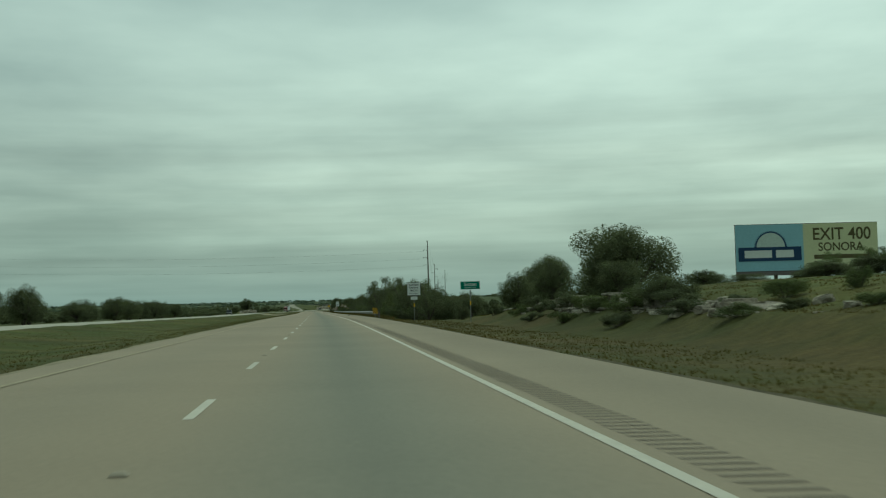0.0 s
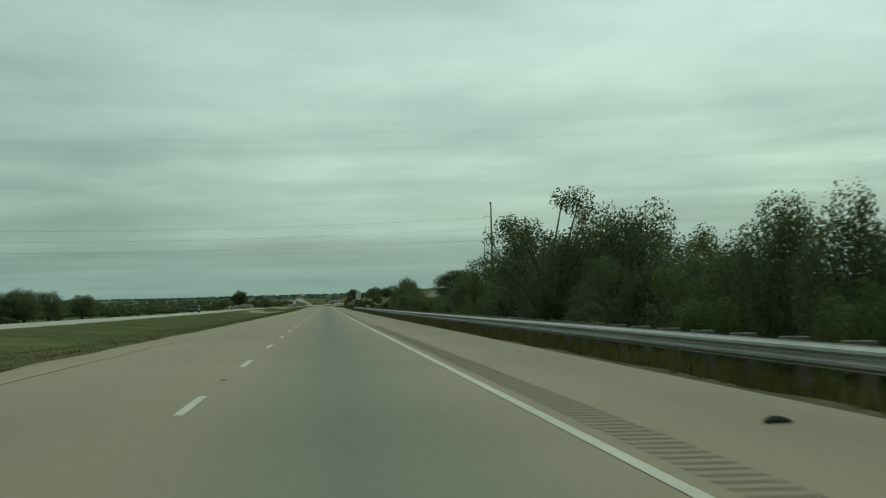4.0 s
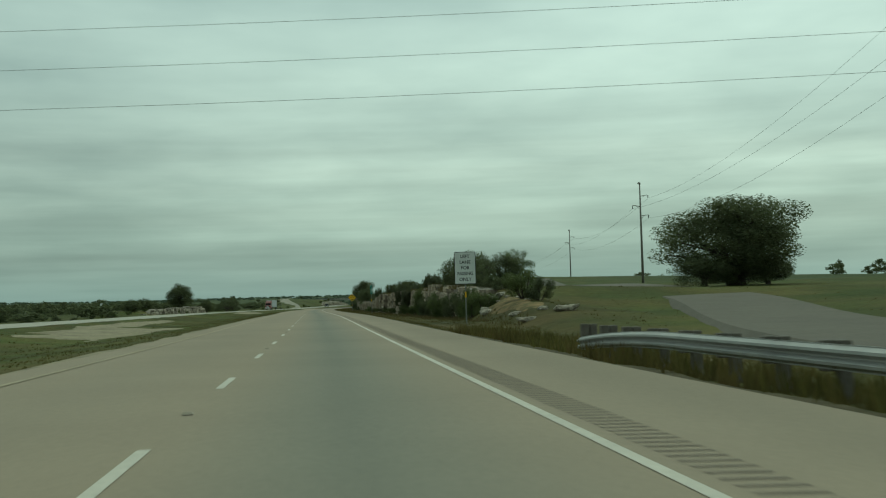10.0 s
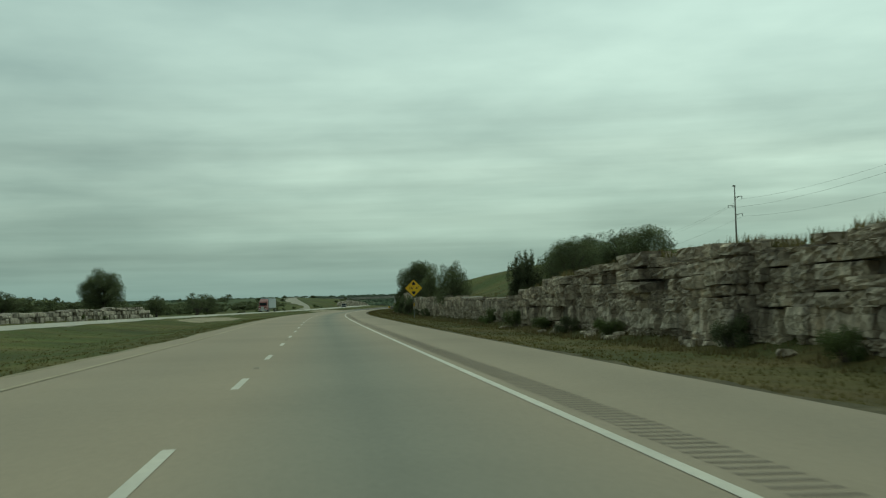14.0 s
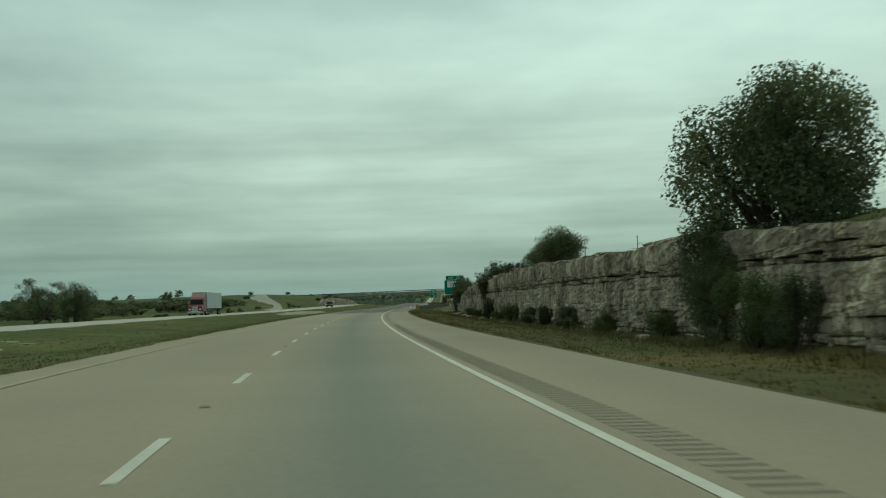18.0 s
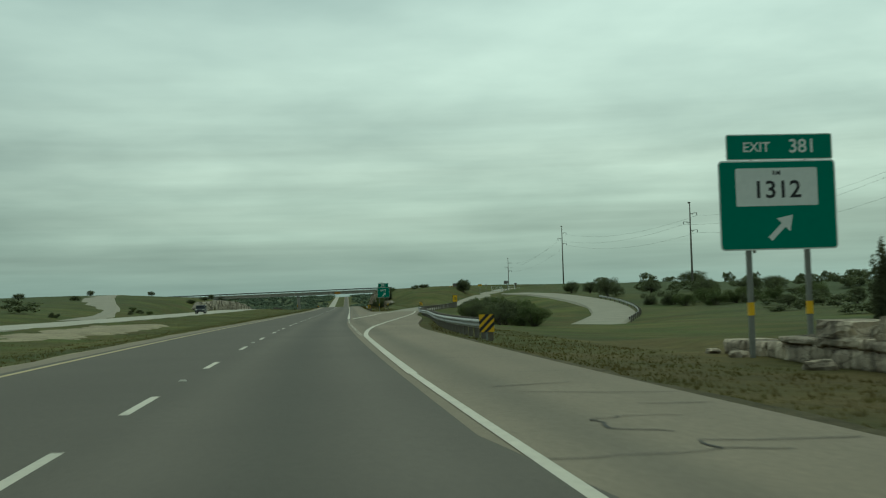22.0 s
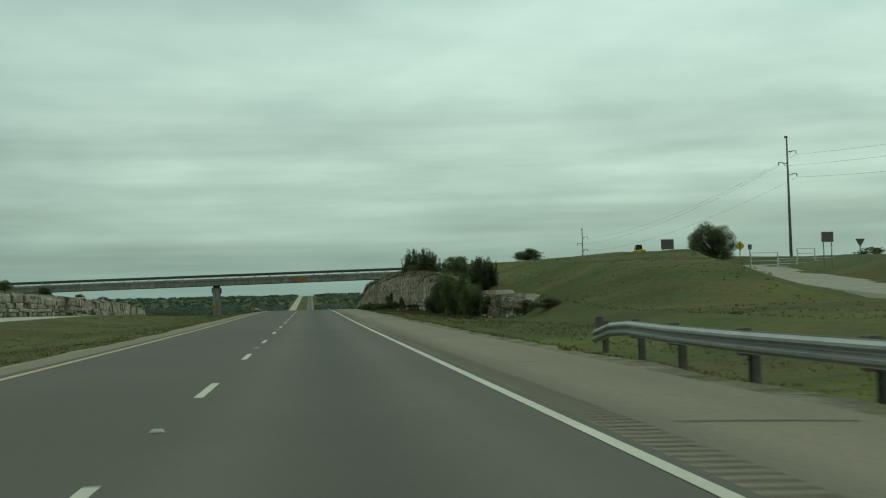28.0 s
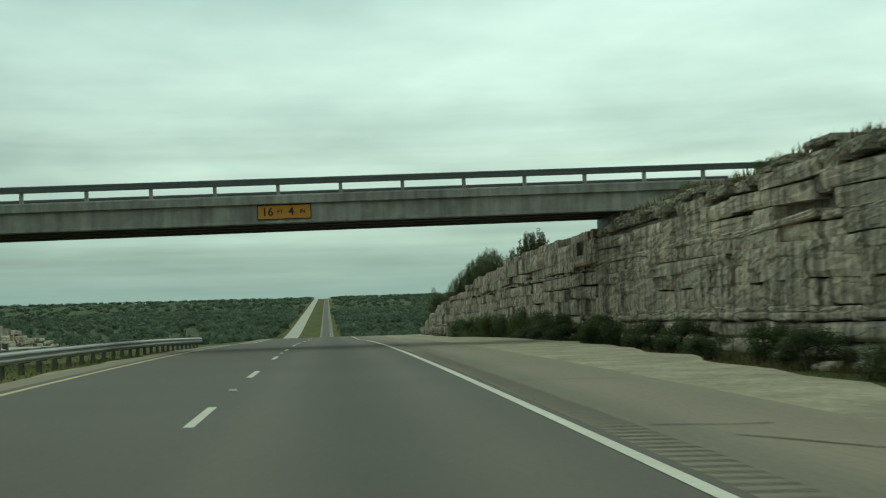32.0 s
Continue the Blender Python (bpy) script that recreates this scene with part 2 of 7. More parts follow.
M = {}
M["old_road"] = road_mat("tan_worn_pavement", (0.264, 0.216, 0.154), 0, [(0.3, 1.9, 0.95, (0.70, 0.82, 0.90)), (0.25, 0.45, 0.5, (0.86, 0.87, 0.88)), (-3.2, 1.3, 0.5, (0.92, 0.94, 0.96)), (2.5, 0.5, 0.4, (0.92, 0.92, 0.92)), (4.0, 1.3, 0.9, (0.85, 0.86, 0.86))], grain=0.08)
M["new_road"] = road_mat("dark_fresh_asphalt", (0.094, 0.083, 0.068), 0, [(0.3, 0.7, 0.9, (0.80, 0.82, 0.82)), (-0.75, 0.6, 0.8, (1.22, 1.22, 1.22)), (1.3, 0.6, 0.8, (1.22, 1.22, 1.22)), (-3.1, 1.6, 0.5, (0.93, 0.93, 0.93))], grain=0.10)
M["shoulder"] = road_mat("grey_tan_shoulder", (0.192, 0.160, 0.116), 0, [(2.75, 0.6, 0.9, (0.72, 0.74, 0.76)), (4.2, 0.5, 0.5, (0.88, 0.88, 0.88))], grain=0.16)
M["opp_road"] = mat("pale_far_pavement", (0.36, 0.335, 0.28), 0.9, var=0.1, scale=4, coords="Generated")
M["ramp_road"] = mat("pale_ramp_pavement", (0.25, 0.23, 0.18), 0.9, var=0.14, scale=7, coords="Generated", bump=0.2)
M["front_road"] = mat("grey_frontage_pavement", (0.112, 0.098, 0.076), 0.9, var=0.14, scale=5, coords="Generated", bump=0.2)
M["white"] = mat("white_road_paint", (0.47, 0.435, 0.36), 0.6, var=0.12, scale=9, coords="Generated")
M["gore_white"] = mat("worn_thin_road_paint", (0.30, 0.295, 0.26), 0.7, var=0.3, scale=7, coords="Generated")
M["yellow"] = mat("faded_yellow_road_paint", (0.42, 0.33, 0.17), 0.6, var=0.15, scale=6, coords="Generated")
M["crack"] = mat("black_crack_sealant", (0.050, 0.046, 0.042), 0.9)
M["rumble"] = mat("ground_rumble_groove", (0.150, 0.122, 0.090), 0.9, coords="Generated")
M["rumble_new"] = mat("worn_rumble_groove", (0.152, 0.129, 0.095), 0.9, coords="Generated")
M["stain"] = mat("dark_tyre_stain", (0.17, 0.142, 0.105), 0.9, var=0.25, scale=3, coords="Generated")
M["gravel_pale"] = mat("pale_edge_gravel", (0.19, 0.168, 0.13), 0.95, var=0.4, scale=16, var2=0.3, scale2=0.8, tint=(0.12, 0.11, 0.06), coords="Generated", bump=0.6, bump_scale=20)
M["worn_yellow"] = mat("nearly_worn_off_yellow_paint", (0.325, 0.270, 0.175), 0.75, var=0.15, scale=6, coords="Generated")
M["gravel"] = mat("pavement_edge_gravel", (0.088, 0.074, 0.042), 0.95, var=0.4, scale=16, var2=0.3, scale2=0.8, tint=(0.066, 0.058, 0.030), coords="Generated", bump=0.6, bump_scale=20)
M["sand"] = mat("pale_sandy_shoulder", (0.27, 0.235, 0.17), 0.95, var=0.25, scale=8, var2=0.25, scale2=0.7, coords="Generated", bump=0.5, bump_scale=25)
M["dirt"] = mat("bare_tan_dirt", (0.25, 0.215, 0.145), 0.95, var=0.25, scale=5, var2=0.25, scale2=0.5, coords="Generated", bump=0.4, bump_scale=20)
M["soil"] = mat("orange_tan_soil", (0.21, 0.145, 0.070), 0.95, var=0.3, scale=4, var2=0.3, scale2=0.6, tint=(0.10, 0.090, 0.040), coords="Generated", bump=0.6, bump_scale=9)
M["grass"] = mat("dry_green_grass", (0.057, 0.057, 0.017), 0.95, var=0.25, scale=2.2, var2=0.28, scale2=0.06, tint=(0.090, 0.070, 0.025), coords="Generated", bump=0.5, bump_scale=9)


def scrub(m):
    """Beyond the mown strip the ground turns to darker scrub: UV runs (off, s)."""
    nt = m.node_tree
    N, L = nt.nodes.new, nt.links.new
    b = nt.nodes["Principled BSDF"]
    src = b.inputs["Base Color"].links[0].from_socket
    uv, sep = N("ShaderNodeUVMap"), N("ShaderNodeSeparateXYZ")
    L(uv.outputs[0], sep.inputs[0])
    ab = N("ShaderNodeMath"); ab.operation = "ABSOLUTE"
    L(sep.outputs[0], ab.inputs[0])
    geo, nz = N("ShaderNodeNewGeometry"), N("ShaderNodeTexNoise")
    nz.inputs["Scale"].default_value, nz.inputs["Detail"].default_value = 0.05, 6
    L(geo.outputs["Position"], nz.inputs["Vector"])
    ad = N("ShaderNodeMath"); ad.operation = "MULTIPLY_ADD"; ad.inputs[1].default_value = 60.0
    L(nz.outputs["Fac"], ad.inputs[0]); L(ab.outputs[0], ad.inputs[2])
    # the grass is greener in the median, up the banks and past the exit
    gs, gm, gx = N("ShaderNodeMapRange"), N("ShaderNodeMapRange"), N("ShaderNodeMath")
    gs.inputs["From Min"].default_value, gs.inputs["From Max"].default_value = 850.0, 1000.0
    gm.inputs["From Min"].default_value, gm.inputs["From Max"].default_value = -4.0, -9.0
    gx.operation = "MAXIMUM"
    L(sep.outputs[1], gs.inputs["Value"]); L(sep.outputs[0], gm.inputs["Value"])
    gb, gy = N("ShaderNodeMapRange"), N("ShaderNodeMath")
    gb.inputs["From Min"].default_value, gb.inputs["From Max"].default_value = 10.5, 15.0
    gy.operation = "MAXIMUM"
    L(sep.outputs[0], gb.inputs["Value"])
    L(gm.outputs[0], gy.inputs[0]); L(gb.outputs[0], gy.inputs[1])
    L(gs.outputs[0], gx.inputs[0]); L(gy.outputs[0], gx.inputs[1])
    gn, gr = N("ShaderNodeTexNoise"), N("ShaderNodeMapRange")
    gn.inputs["Scale"].default_value, gn.inputs["Detail"].default_value = 0.16, 5
    L(geo.outputs["Position"], gn.inputs["Vector"])
    gr.inputs["From Min"].default_value, gr.inputs["From Max"].default_value, gr.inputs["To Min"].default_value = 0.35, 0.66, 0.25
    L(gn.outputs["Fac"], gr.inputs["Value"])
    gf = N("ShaderNodeMath"); gf.operation = "MULTIPLY"
    L(gx.outputs[0], gf.inputs[0]); L(gr.outputs[0], gf.inputs[1])
    gmix = N("ShaderNodeMix"); gmix.data_type, gmix.blend_type = "RGBA", "MULTIPLY"
    gmix.inputs[7].default_value = (0.98, 1.30, 0.95, 1)
    L(gf.outputs[0], gmix.inputs[0]); L(src, gmix.inputs[6])
    src = gmix.outputs[2]
    r = N("ShaderNodeMapRange")
    r.inputs["From Min"].default_value, r.inputs["From Max"].default_value = 66.0, 110.0
    L(ad.outputs[0], r.inputs["Value"])
    mx = N("ShaderNodeMix"); mx.data_type = "RGBA"
    mx.inputs[7].default_value = (0.064, 0.078, 0.036, 1)
    L(r.outputs[0], mx.inputs[0]); L(src, mx.inputs[6]); L(mx.outputs[2], b.inputs["Base Color"])


scrub(M["grass"])
M["blade"] = mat("grass_blades", (0.096, 0.090, 0.028), 0.9, var=0.2, scale=1.0, var2=0.25, scale2=0.2, tint=(0.125, 0.098, 0.038), coords="Generated", island=0.15)
M["straw"] = mat("dry_straw_grass", (0.150, 0.120, 0.058), 0.9, var=0.2, scale=1.0, tint=(0.110, 0.098, 0.042), coords="Generated", island=0.15)
M["oak_leaf"] = mat("live_oak_leaves", (0.112, 0.128, 0.068), 0.8, var=0.22, scale=1.2, var2=0.25, scale2=0.4, tint=(0.138, 0.152, 0.074), coords="Object", island=0.15)
M["shrub_leaf"] = mat("bright_shrub_leaves", (0.108, 0.138, 0.052), 0.8, var=0.22, scale=1.2, var2=0.2, scale2=0.3, tint=(0.130, 0.150, 0.058), island=0.18)
M["cedar_leaf"] = mat("juniper_foliage", (0.100, 0.112, 0.062), 0.85, var=0.22, scale=1.5, var2=0.2, scale2=0.3, tint=(0.124, 0.134, 0.070), island=0.18)
for nm in ("grass", "blade", "straw", "gravel", "gravel_pale", "dirt", "sand", "soil", "oak_leaf", "shrub_leaf", "cedar_leaf"):
    M[nm].node_tree.nodes["Principled BSDF"].inputs["Specular IOR Level"].default_value = 0.12


def leafy(m, share=0.45):
    """Thin leaves let part of the light through."""
    nt = m.node_tree
    b, out = nt.nodes["Principled BSDF"], nt.nodes["Material Output"]
    tr, mx = nt.nodes.new("ShaderNodeBsdfTranslucent"), nt.nodes.new("ShaderNodeMixShader")
    mx.inputs[0].default_value = share
    nt.links.new(b.inputs["Base Color"].links[0].from_socket, tr.inputs["Color"])
    nt.links.new(b.outputs[0], mx.inputs[1])
    nt.links.new(tr.outputs[0], mx.inputs[2])
    nt.links.new(mx.outputs[0], out.inputs["Surface"])


M["bark"] = mat("grey_brown_bark", (0.085, 0.072, 0.058), 0.95, var=0.3, scale=9, bump=0.6)
# paler and bluer than the near oaks: distance haze put into the leaf colour
M["far_wood"] = mat("hazed_far_woods", (0.118, 0.150, 0.104), 0.95, var=0.3, scale=0.06, var2=0.25, scale2=0.01, tint=(0.130, 0.164, 0.108), coords="Generated", island=0.08)
for nm in ("oak_leaf", "shrub_leaf", "cedar_leaf", "blade", "straw", "far_wood"):
    leafy(M[nm])
M["rock"] = mat("weathered_limestone", (0.50, 0.42, 0.32), 0.95, var=0.30, scale=3.2, var2=0.25, scale2=0.30, tint=(0.29, 0.24, 0.185), coords="Generated", bump=0.6, bump_scale=9, per_object=0.09, streak=0.34)
M["rock_stained"] = mat("stained_limestone", (0.53, 0.44, 0.335), 0.95, var=0.28, scale=3.2, var2=0.22, scale2=0.30, tint=(0.39, 0.335, 0.265), coords="Generated", bump=0.5, bump_scale=11, per_object=0.07, streak=0.5)
M["rock_pale"] = mat("pale_cut_limestone", (0.42, 0.375, 0.295), 0.95, var=0.22, scale=2.5, var2=0.2, scale2=0.3, tint=(0.32, 0.28, 0.22), coords="Generated", bump=0.9, bump_scale=5, per_object=0.08, streak=0.3)


def fissures(m, depth=0.5, k=1.0):
    """Fine irregular cracks and flaking over a rock surface."""
    nt = m.node_tree
    N, L = nt.nodes.new, nt.links.new
    b = nt.nodes["Principled BSDF"]
    src = b.inputs["Base Color"].links[0].from_socket
    geo, mp = N("ShaderNodeNewGeometry"), N("ShaderNodeMapping")
    mp.inputs["Scale"].default_value = (0.36 * k, 0.36 * k, 1.7 * k)
    nz, mx = N("ShaderNodeTexNoise"), N("ShaderNodeMix")
    nz.inputs["Scale"].default_value, nz.inputs["Detail"].default_value = 0.9, 6
    mx.data_type = "VECTOR"; mx.inputs[0].default_value = 0.42
    L(geo.outputs["Position"], nz.inputs["Vector"])
    L(geo.outputs["Position"], mx.inputs[4]); L(nz.outputs["Color"], mx.inputs[5])
    L(mx.outputs[1], mp.inputs[0])
    vo = N("ShaderNodeTexVoronoi"); vo.feature = "DISTANCE_TO_EDGE"; vo.inputs["Scale"].default_value = 1.7
    L(mp.outputs[0], vo.inputs["Vector"])
    r = N("ShaderNodeMapRange"); r.interpolation_type = "SMOOTHSTEP"
    for nm, v in (("From Min", 0.0), ("From Max", 0.055), ("To Min", 1 - depth), ("To Max", 1.0)):
        r.inputs[nm].default_value = v
    L(vo.outputs["Distance"], r.inputs["Value"])
    vm = N("ShaderNodeVectorMath"); vm.operation = "SCALE"
    L(src, vm.inputs[0]); L(r.outputs[0], vm.inputs["Scale"]); L(vm.outputs[0], b.inputs["Base Color"])
    bp = N("ShaderNodeBump"); bp.inputs["Strength"].default_value = 0.35; bp.inputs["Distance"].default_value = 0.06
    L(r.outputs[0], bp.inputs["Height"])
    if b.inputs["Normal"].links:
        L(b.inputs["Normal"].links[0].from_socket, bp.inputs["Normal"])
    L(bp.outputs[0], b.inputs["Normal"])


for nm in ("rock", "rock_stained", "rock_pale"):
    fissures(M[nm], 0.34 if nm == "rock_stained" else 0.38, 1.0 if nm == "rock_stained" else 1.9)
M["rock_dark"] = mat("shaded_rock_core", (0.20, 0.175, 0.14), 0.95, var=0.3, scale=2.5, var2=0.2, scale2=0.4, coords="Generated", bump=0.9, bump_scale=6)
M["galv"] = mat("galvanised_steel", (0.33, 0.325, 0.31), 0.55, 0.35, var=0.10, scale=3, var2=0.12, scale2=0.4)
M["post"] = mat("weathered_timber_post", (0.14, 0.125, 0.105), 0.9, var=0.25, scale=8)
M["steel_post"] = mat("sign_post_steel", (0.22, 0.22, 0.20), 0.6, 0.4)
M["sign_green"] = mat("sign_green", (0.0, 0.175, 0.115), 0.45, var=0.05, var2=0.05)
M["sign_white"] = mat("sign_white", (0.66, 0.68, 0.66), 0.45, var=0.05, var2=0.05)
M["sign_yellow"] = mat("sign_yellow", (0.72, 0.42, 0.02), 0.45, var=0.05, var2=0.05)
M["sign_orange"] = mat("clearance_sign_orange", (0.52, 0.24, 0.03), 0.5, var=0.1, var2=0.1)
M["sign_black"] = mat("sign_black", (0.025, 0.025, 0.028), 0.5)
M["sign_back"] = mat("sign_back_aluminium", (0.17, 0.15, 0.14), 0.5, 0.4)
M["wood_pole"] = mat("grey_utility_pole", (0.20, 0.185, 0.165), 0.85, var=0.15, scale=4)
M["wire"] = mat("utility_wire", (0.16, 0.165, 0.165), 0.6)
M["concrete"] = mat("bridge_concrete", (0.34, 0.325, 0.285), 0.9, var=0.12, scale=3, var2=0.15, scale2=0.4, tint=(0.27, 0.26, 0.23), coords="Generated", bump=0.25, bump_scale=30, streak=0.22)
# same concrete, with the shade under the overpass put into its colour
M["concrete_shaded"] = mat("shaded_bridge_concrete", (0.10, 0.095, 0.085), 0.9, coords="Generated")
M["rail_dark"] = mat("bridge_railing_metal", (0.115, 0.12, 0.118), 0.55, 0.4, coords="Generated")
M["bb_blue"] = mat("billboard_light_blue", (0.30, 0.50, 0.58), 0.6, var=0.05, var2=0.05)
M["bb_cream"] = mat("billboard_cream", (0.62, 0.62, 0.38), 0.6, var=0.05, var2=0.05)
M["bb_navy"] = mat("billboard_navy", (0.015, 0.045, 0.11), 0.6)
M["bb_brown"] = mat("billboard_brown_text", (0.10, 0.085, 0.035), 0.6)
M["bb_sun"] = mat("billboard_pale_sun", (0.52, 0.60, 0.56), 0.6)
M["truck_red"] = mat("truck_red", (0.16, 0.045, 0.04), 0.4, var=0.05, var2=0.05)
M["truck_grey"] = mat("truck_grey", (0.33, 0.36, 0.38), 0.5, var=0.05, var2=0.05)
M["car_dark"] = mat("car_dark", (0.03, 0.033, 0.038), 0.3, var=0.05, var2=0.05)
M["car_glass"] = mat("car_glass", (0.02, 0.025, 0.03), 0.1, var=0.05, var2=0.05)
M["tyre"] = mat("tyre", (0.02, 0.02, 0.02), 0.9, var=0.05, var2=0.05)
M["chrome"] = mat("chrome", (0.5, 0.5, 0.5), 0.25, 0.9, var=0.05, var2=0.05)
M["lamp_glass"] = mat("lamp_glass", (0.7, 0.7, 0.65), 0.2, var=0.05, var2=0.05)
M["reflector"] = mat("raised_pavement_marker", (0.40, 0.38, 0.33), 0.5)
M["marker_dull"] = mat("dulled_pavement_marker", (0.30, 0.26, 0.20), 0.6)


# ---- road line ----
STEP = 38.0


def knot(v, s):
    u = min(max(s / STEP, 0.0), len(v) - 1 - 1e-9)
    i = int(u)
    f = u - i
    g = lambda j: v[min(max(j, 0), len(v) - 1)]
    p0, p1, p2, p3 = g(i - 1), g(i), g(i + 1), g(i + 2)
    return p1 + 0.5 * f * (p2 - p0 + f * (2 * p0 - 5 * p1 + 4 * p2 - p3 + f * (3 * (p1 - p2) + p3 - p0)))


def sm(a, b, x):
    f = min(max((x - a) / (b - a), 0.0), 1.0)
    return f * f * (3 - 2 * f)


LINE = []
S0, S1, DS = -300.0, 5400.0, 1.9


def build_line():
    # grade past the crest: down into the valley, then up the far hill
    def grade(s):
        if s < 0:
            return GRADE[0] / 100
        if s < 1300:
            return knot(GRADE, s) / 100
        return (-0.0100 if s < 1330 else -0.026 + 0.0 * s) if s < 1700 else (-0.026 + 0.050 * sm(1700, 2500, s) if s < 4700 else 0.024 * (1 - sm(4700, 5000, s)))
    n0 = int((0 - S0) / DS)
    x = y = z = 0.0
    fwd = [(0.0, 0.0, 0.0, 0.0)]
    s = 0.0
    while s < S1:
        h = radians(knot(HEADING, s + DS / 2))
        g = grade(s + DS / 2)
        x, y, z = x + math.sin(h) * DS, y + math.cos(h) * DS, z + g * DS
        s += DS
        fwd.append((x, y, z, radians(knot(HEADING, s))))
    h0 = radians(HEADING[0])
    back = [(-math.sin(h0) * DS * k, -math.cos(h0) * DS * k, -GRADE[0] / 100 * DS * k, h0) for k in range(n0, 0, -1)]
    LINE.extend(back + fwd)
    return -n0 * DS


SB = build_line()


def line(s):
    u = min(max((s - SB) / DS, 0.0), len(LINE) - 1.001)
    i = int(u)
    f = u - i
    a, b = LINE[i], LINE[i + 1]
    return [p + (q - p) * f for p, q in zip(a, b)]


def at(s, off, h=0.0):
    """World point h above the road's own level at that station."""
    x, y, z, p = line(s)
    k = sm(150, 900, abs(off))
    p = p * (1 - k) + radians(1.5) * k
    return Vector((x + math.cos(p) * off, y - math.sin(p) * off, z + h))


# ---- ground profile: heights beside the road ----
R_OFF = (4.6, 6.5, 9.5, 10.8, 12.2, 17, 28, 45, 80, 160)
R_TAB = (
    (-300, -0.05, -.2, -.3, 0.0, .6, 1.4, 1.9, 2.2, 2.5, 3), (40, -0.05, -.2, -.3, 0.0, .6, 1.4, 1.9, 2.2, 2.5, 3),
    (80, -0.05, -.2, -.3, 0.0, .5, 1.2, 2.0, 2.4, 2.5, 3), (100, -0.05, -.2, -.3, -.2, 0, .4, 1.2, 2.2, 2.5, 2),
    (122, -0.05, -.2, -.5, -.8, -.9, -1, -.5, .5, 1.5, 1), (145, -0.05, -.3, -1.2, -1.8, -2.2, -3, -3, -2.5, -1, 0),
    (330, -0.05, -.3, -1.2, -1.8, -2.2, -3, -3, -2.0, -1, 0), (400, -0.05, -.25, -.5, -.5, -.4, -.3, 0, .3, .6, .6),
    (430, -0.05, -.2, -.4, -.3, -.2, -.05, .3, .8, 1.1, 1.2), (439, -0.05, -.2, -.2, .2, .3, .1, .4, .9, 1.2, 1.3), (448, -0.05, -.2, 0, .7, .9, .3, .6, 1.0, 1.2, 1.3), (456, -0.05, -.2, -.1, .8, 1.1, .9, .9, 1.1, 1.3, 1.5), (466, -0.05, -.2, -.2, 0, 1.8, 1.9, 1.5, 1.3, 1.3, 1.5),
    (490, -0.05, -.2, -.3, -.1, 2.1, 2.2, 1.7, 1.8, 2, 2), (515, -0.05, -.2, -.3, 0, 2.1, 2.3, 2.4, 2.4, 2.5, 2.5),
    (570, -0.05, -.2, -.3, 0, 2.3, 2.5, 2.6, 2.6, 2.5, 2.5), (600, -0.05, -.2, -.3, 0, 1.4, 2.1, 3.0, 3.2, 3, 3),
    (640, -0.05, -.2, -.3, 0, 1.5, 3.2, 4.7, 5.2, 4.6, 4), (665, -0.05, -.2, -.3, 0, 1.6, 3.9, 5.8, 6.3, 5.5, 4),
    (690, -0.05, -.2, -.3, 0, 2.1, 3.8, 5.1, 5.5, 5, 4), (720, -0.05, -.2, -.3, 0, 2.7, 3.6, 4.5, 4.8, 4, 3),
    (765, -0.05, -.2, -.3, 0, 2.9, 3.3, 3.4, 3.2, 3, 3), (785, -0.05, -.2, -.3, 0, 2.8, 3.3, 3.3, 3.0, 2.6, 2.5), (805, -0.05, -.2, -.3, 0, 2.3, 2.7, 2.6, 2.3, 2, 2),
    (828, -0.05, -.2, -.3, 0, 1.3, 1.5, 1.3, 1.2, 1, 1), (850, -0.05, -.2, -.35, -.3, .7, .9, .8, .6, .6, .6),
    (862, -0.05, -.25, -.42, -.42, .0, .1, .2, .3, .5, .55), (872, -0.05, -.25, -.42, -.45, -.25, .0, -.2, 0, .4, .5), (895, -0.05, -.2, -.4, -.6, -.8, -1, -1.2, -.8, 0, .5),
    (950, -0.05, -.05, -.1, -.4, -.8, -1.2, -1.6, -1.4, .4, 3.6), (1000, -0.05, -.05, -.1, -.1, -.2, -.9, -1.6, -1.6, 0.2, 4.4),
    (1040, -0.05, -.1, 0, .1, .2, 0.2, -.7, -1.0, .3, 4.6), (1080, -0.05, -.2, .1, .2, .3, .3, .3, 1.0, 2.0, 4.6),
    (1110, -0.05, -.2, 0, .2, .4, .55, .5, 1.6, 2.2, 2.5), (1135, -0.05, -.2, -.2, 0, .9, 2.9, 3.0, 2.6, 2.8, 2.5),
    (1160, -0.05, -.2, -.3, 0, 2.1, 3.5, 4.3, 3.4, 3.2, 3), (1185, -0.05, -.2, -.3, 0, 3.4, 4.1, 4.8, 4.2, 3.6, 3),
    (1210, -0.05, -.2, -.3, 0, 4.0, 4.7, 5, 5.2, 4.5, 3), (1240, -0.05, -.2, -.3, 0, 4.5, 5.2, 5.6, 5.6, 5, 3),
    (1275, -0.05, -.2, -.3, 0, 4.5, 5.3, 5.8, 5.8, 5, 3), (1300, -0.05, -.2, -.3, 0, 3.7, 4.6, 5, 5, 4.5, 3),
    (1332, -0.05, -.2, -.3, 0, 2.5, 3.2, 3.5, 3.5, 3, 2), (1365, -0.05, -.2, -.4, -.3, .6, 1, 1, 1, 1, 1),
    (1420, -0.05, -.2, -.6, -.8, -.8, -.6, -.5, 0, 0, 0), (6000, -0.05, -.2, -.6, -.8, -.8, -.6, -.5, 0, 0, 0))
L_OFF = (5.7, 7.5, 10, 14, 20, 23.0, 34.5, 37, 39, 46, 70, 150)
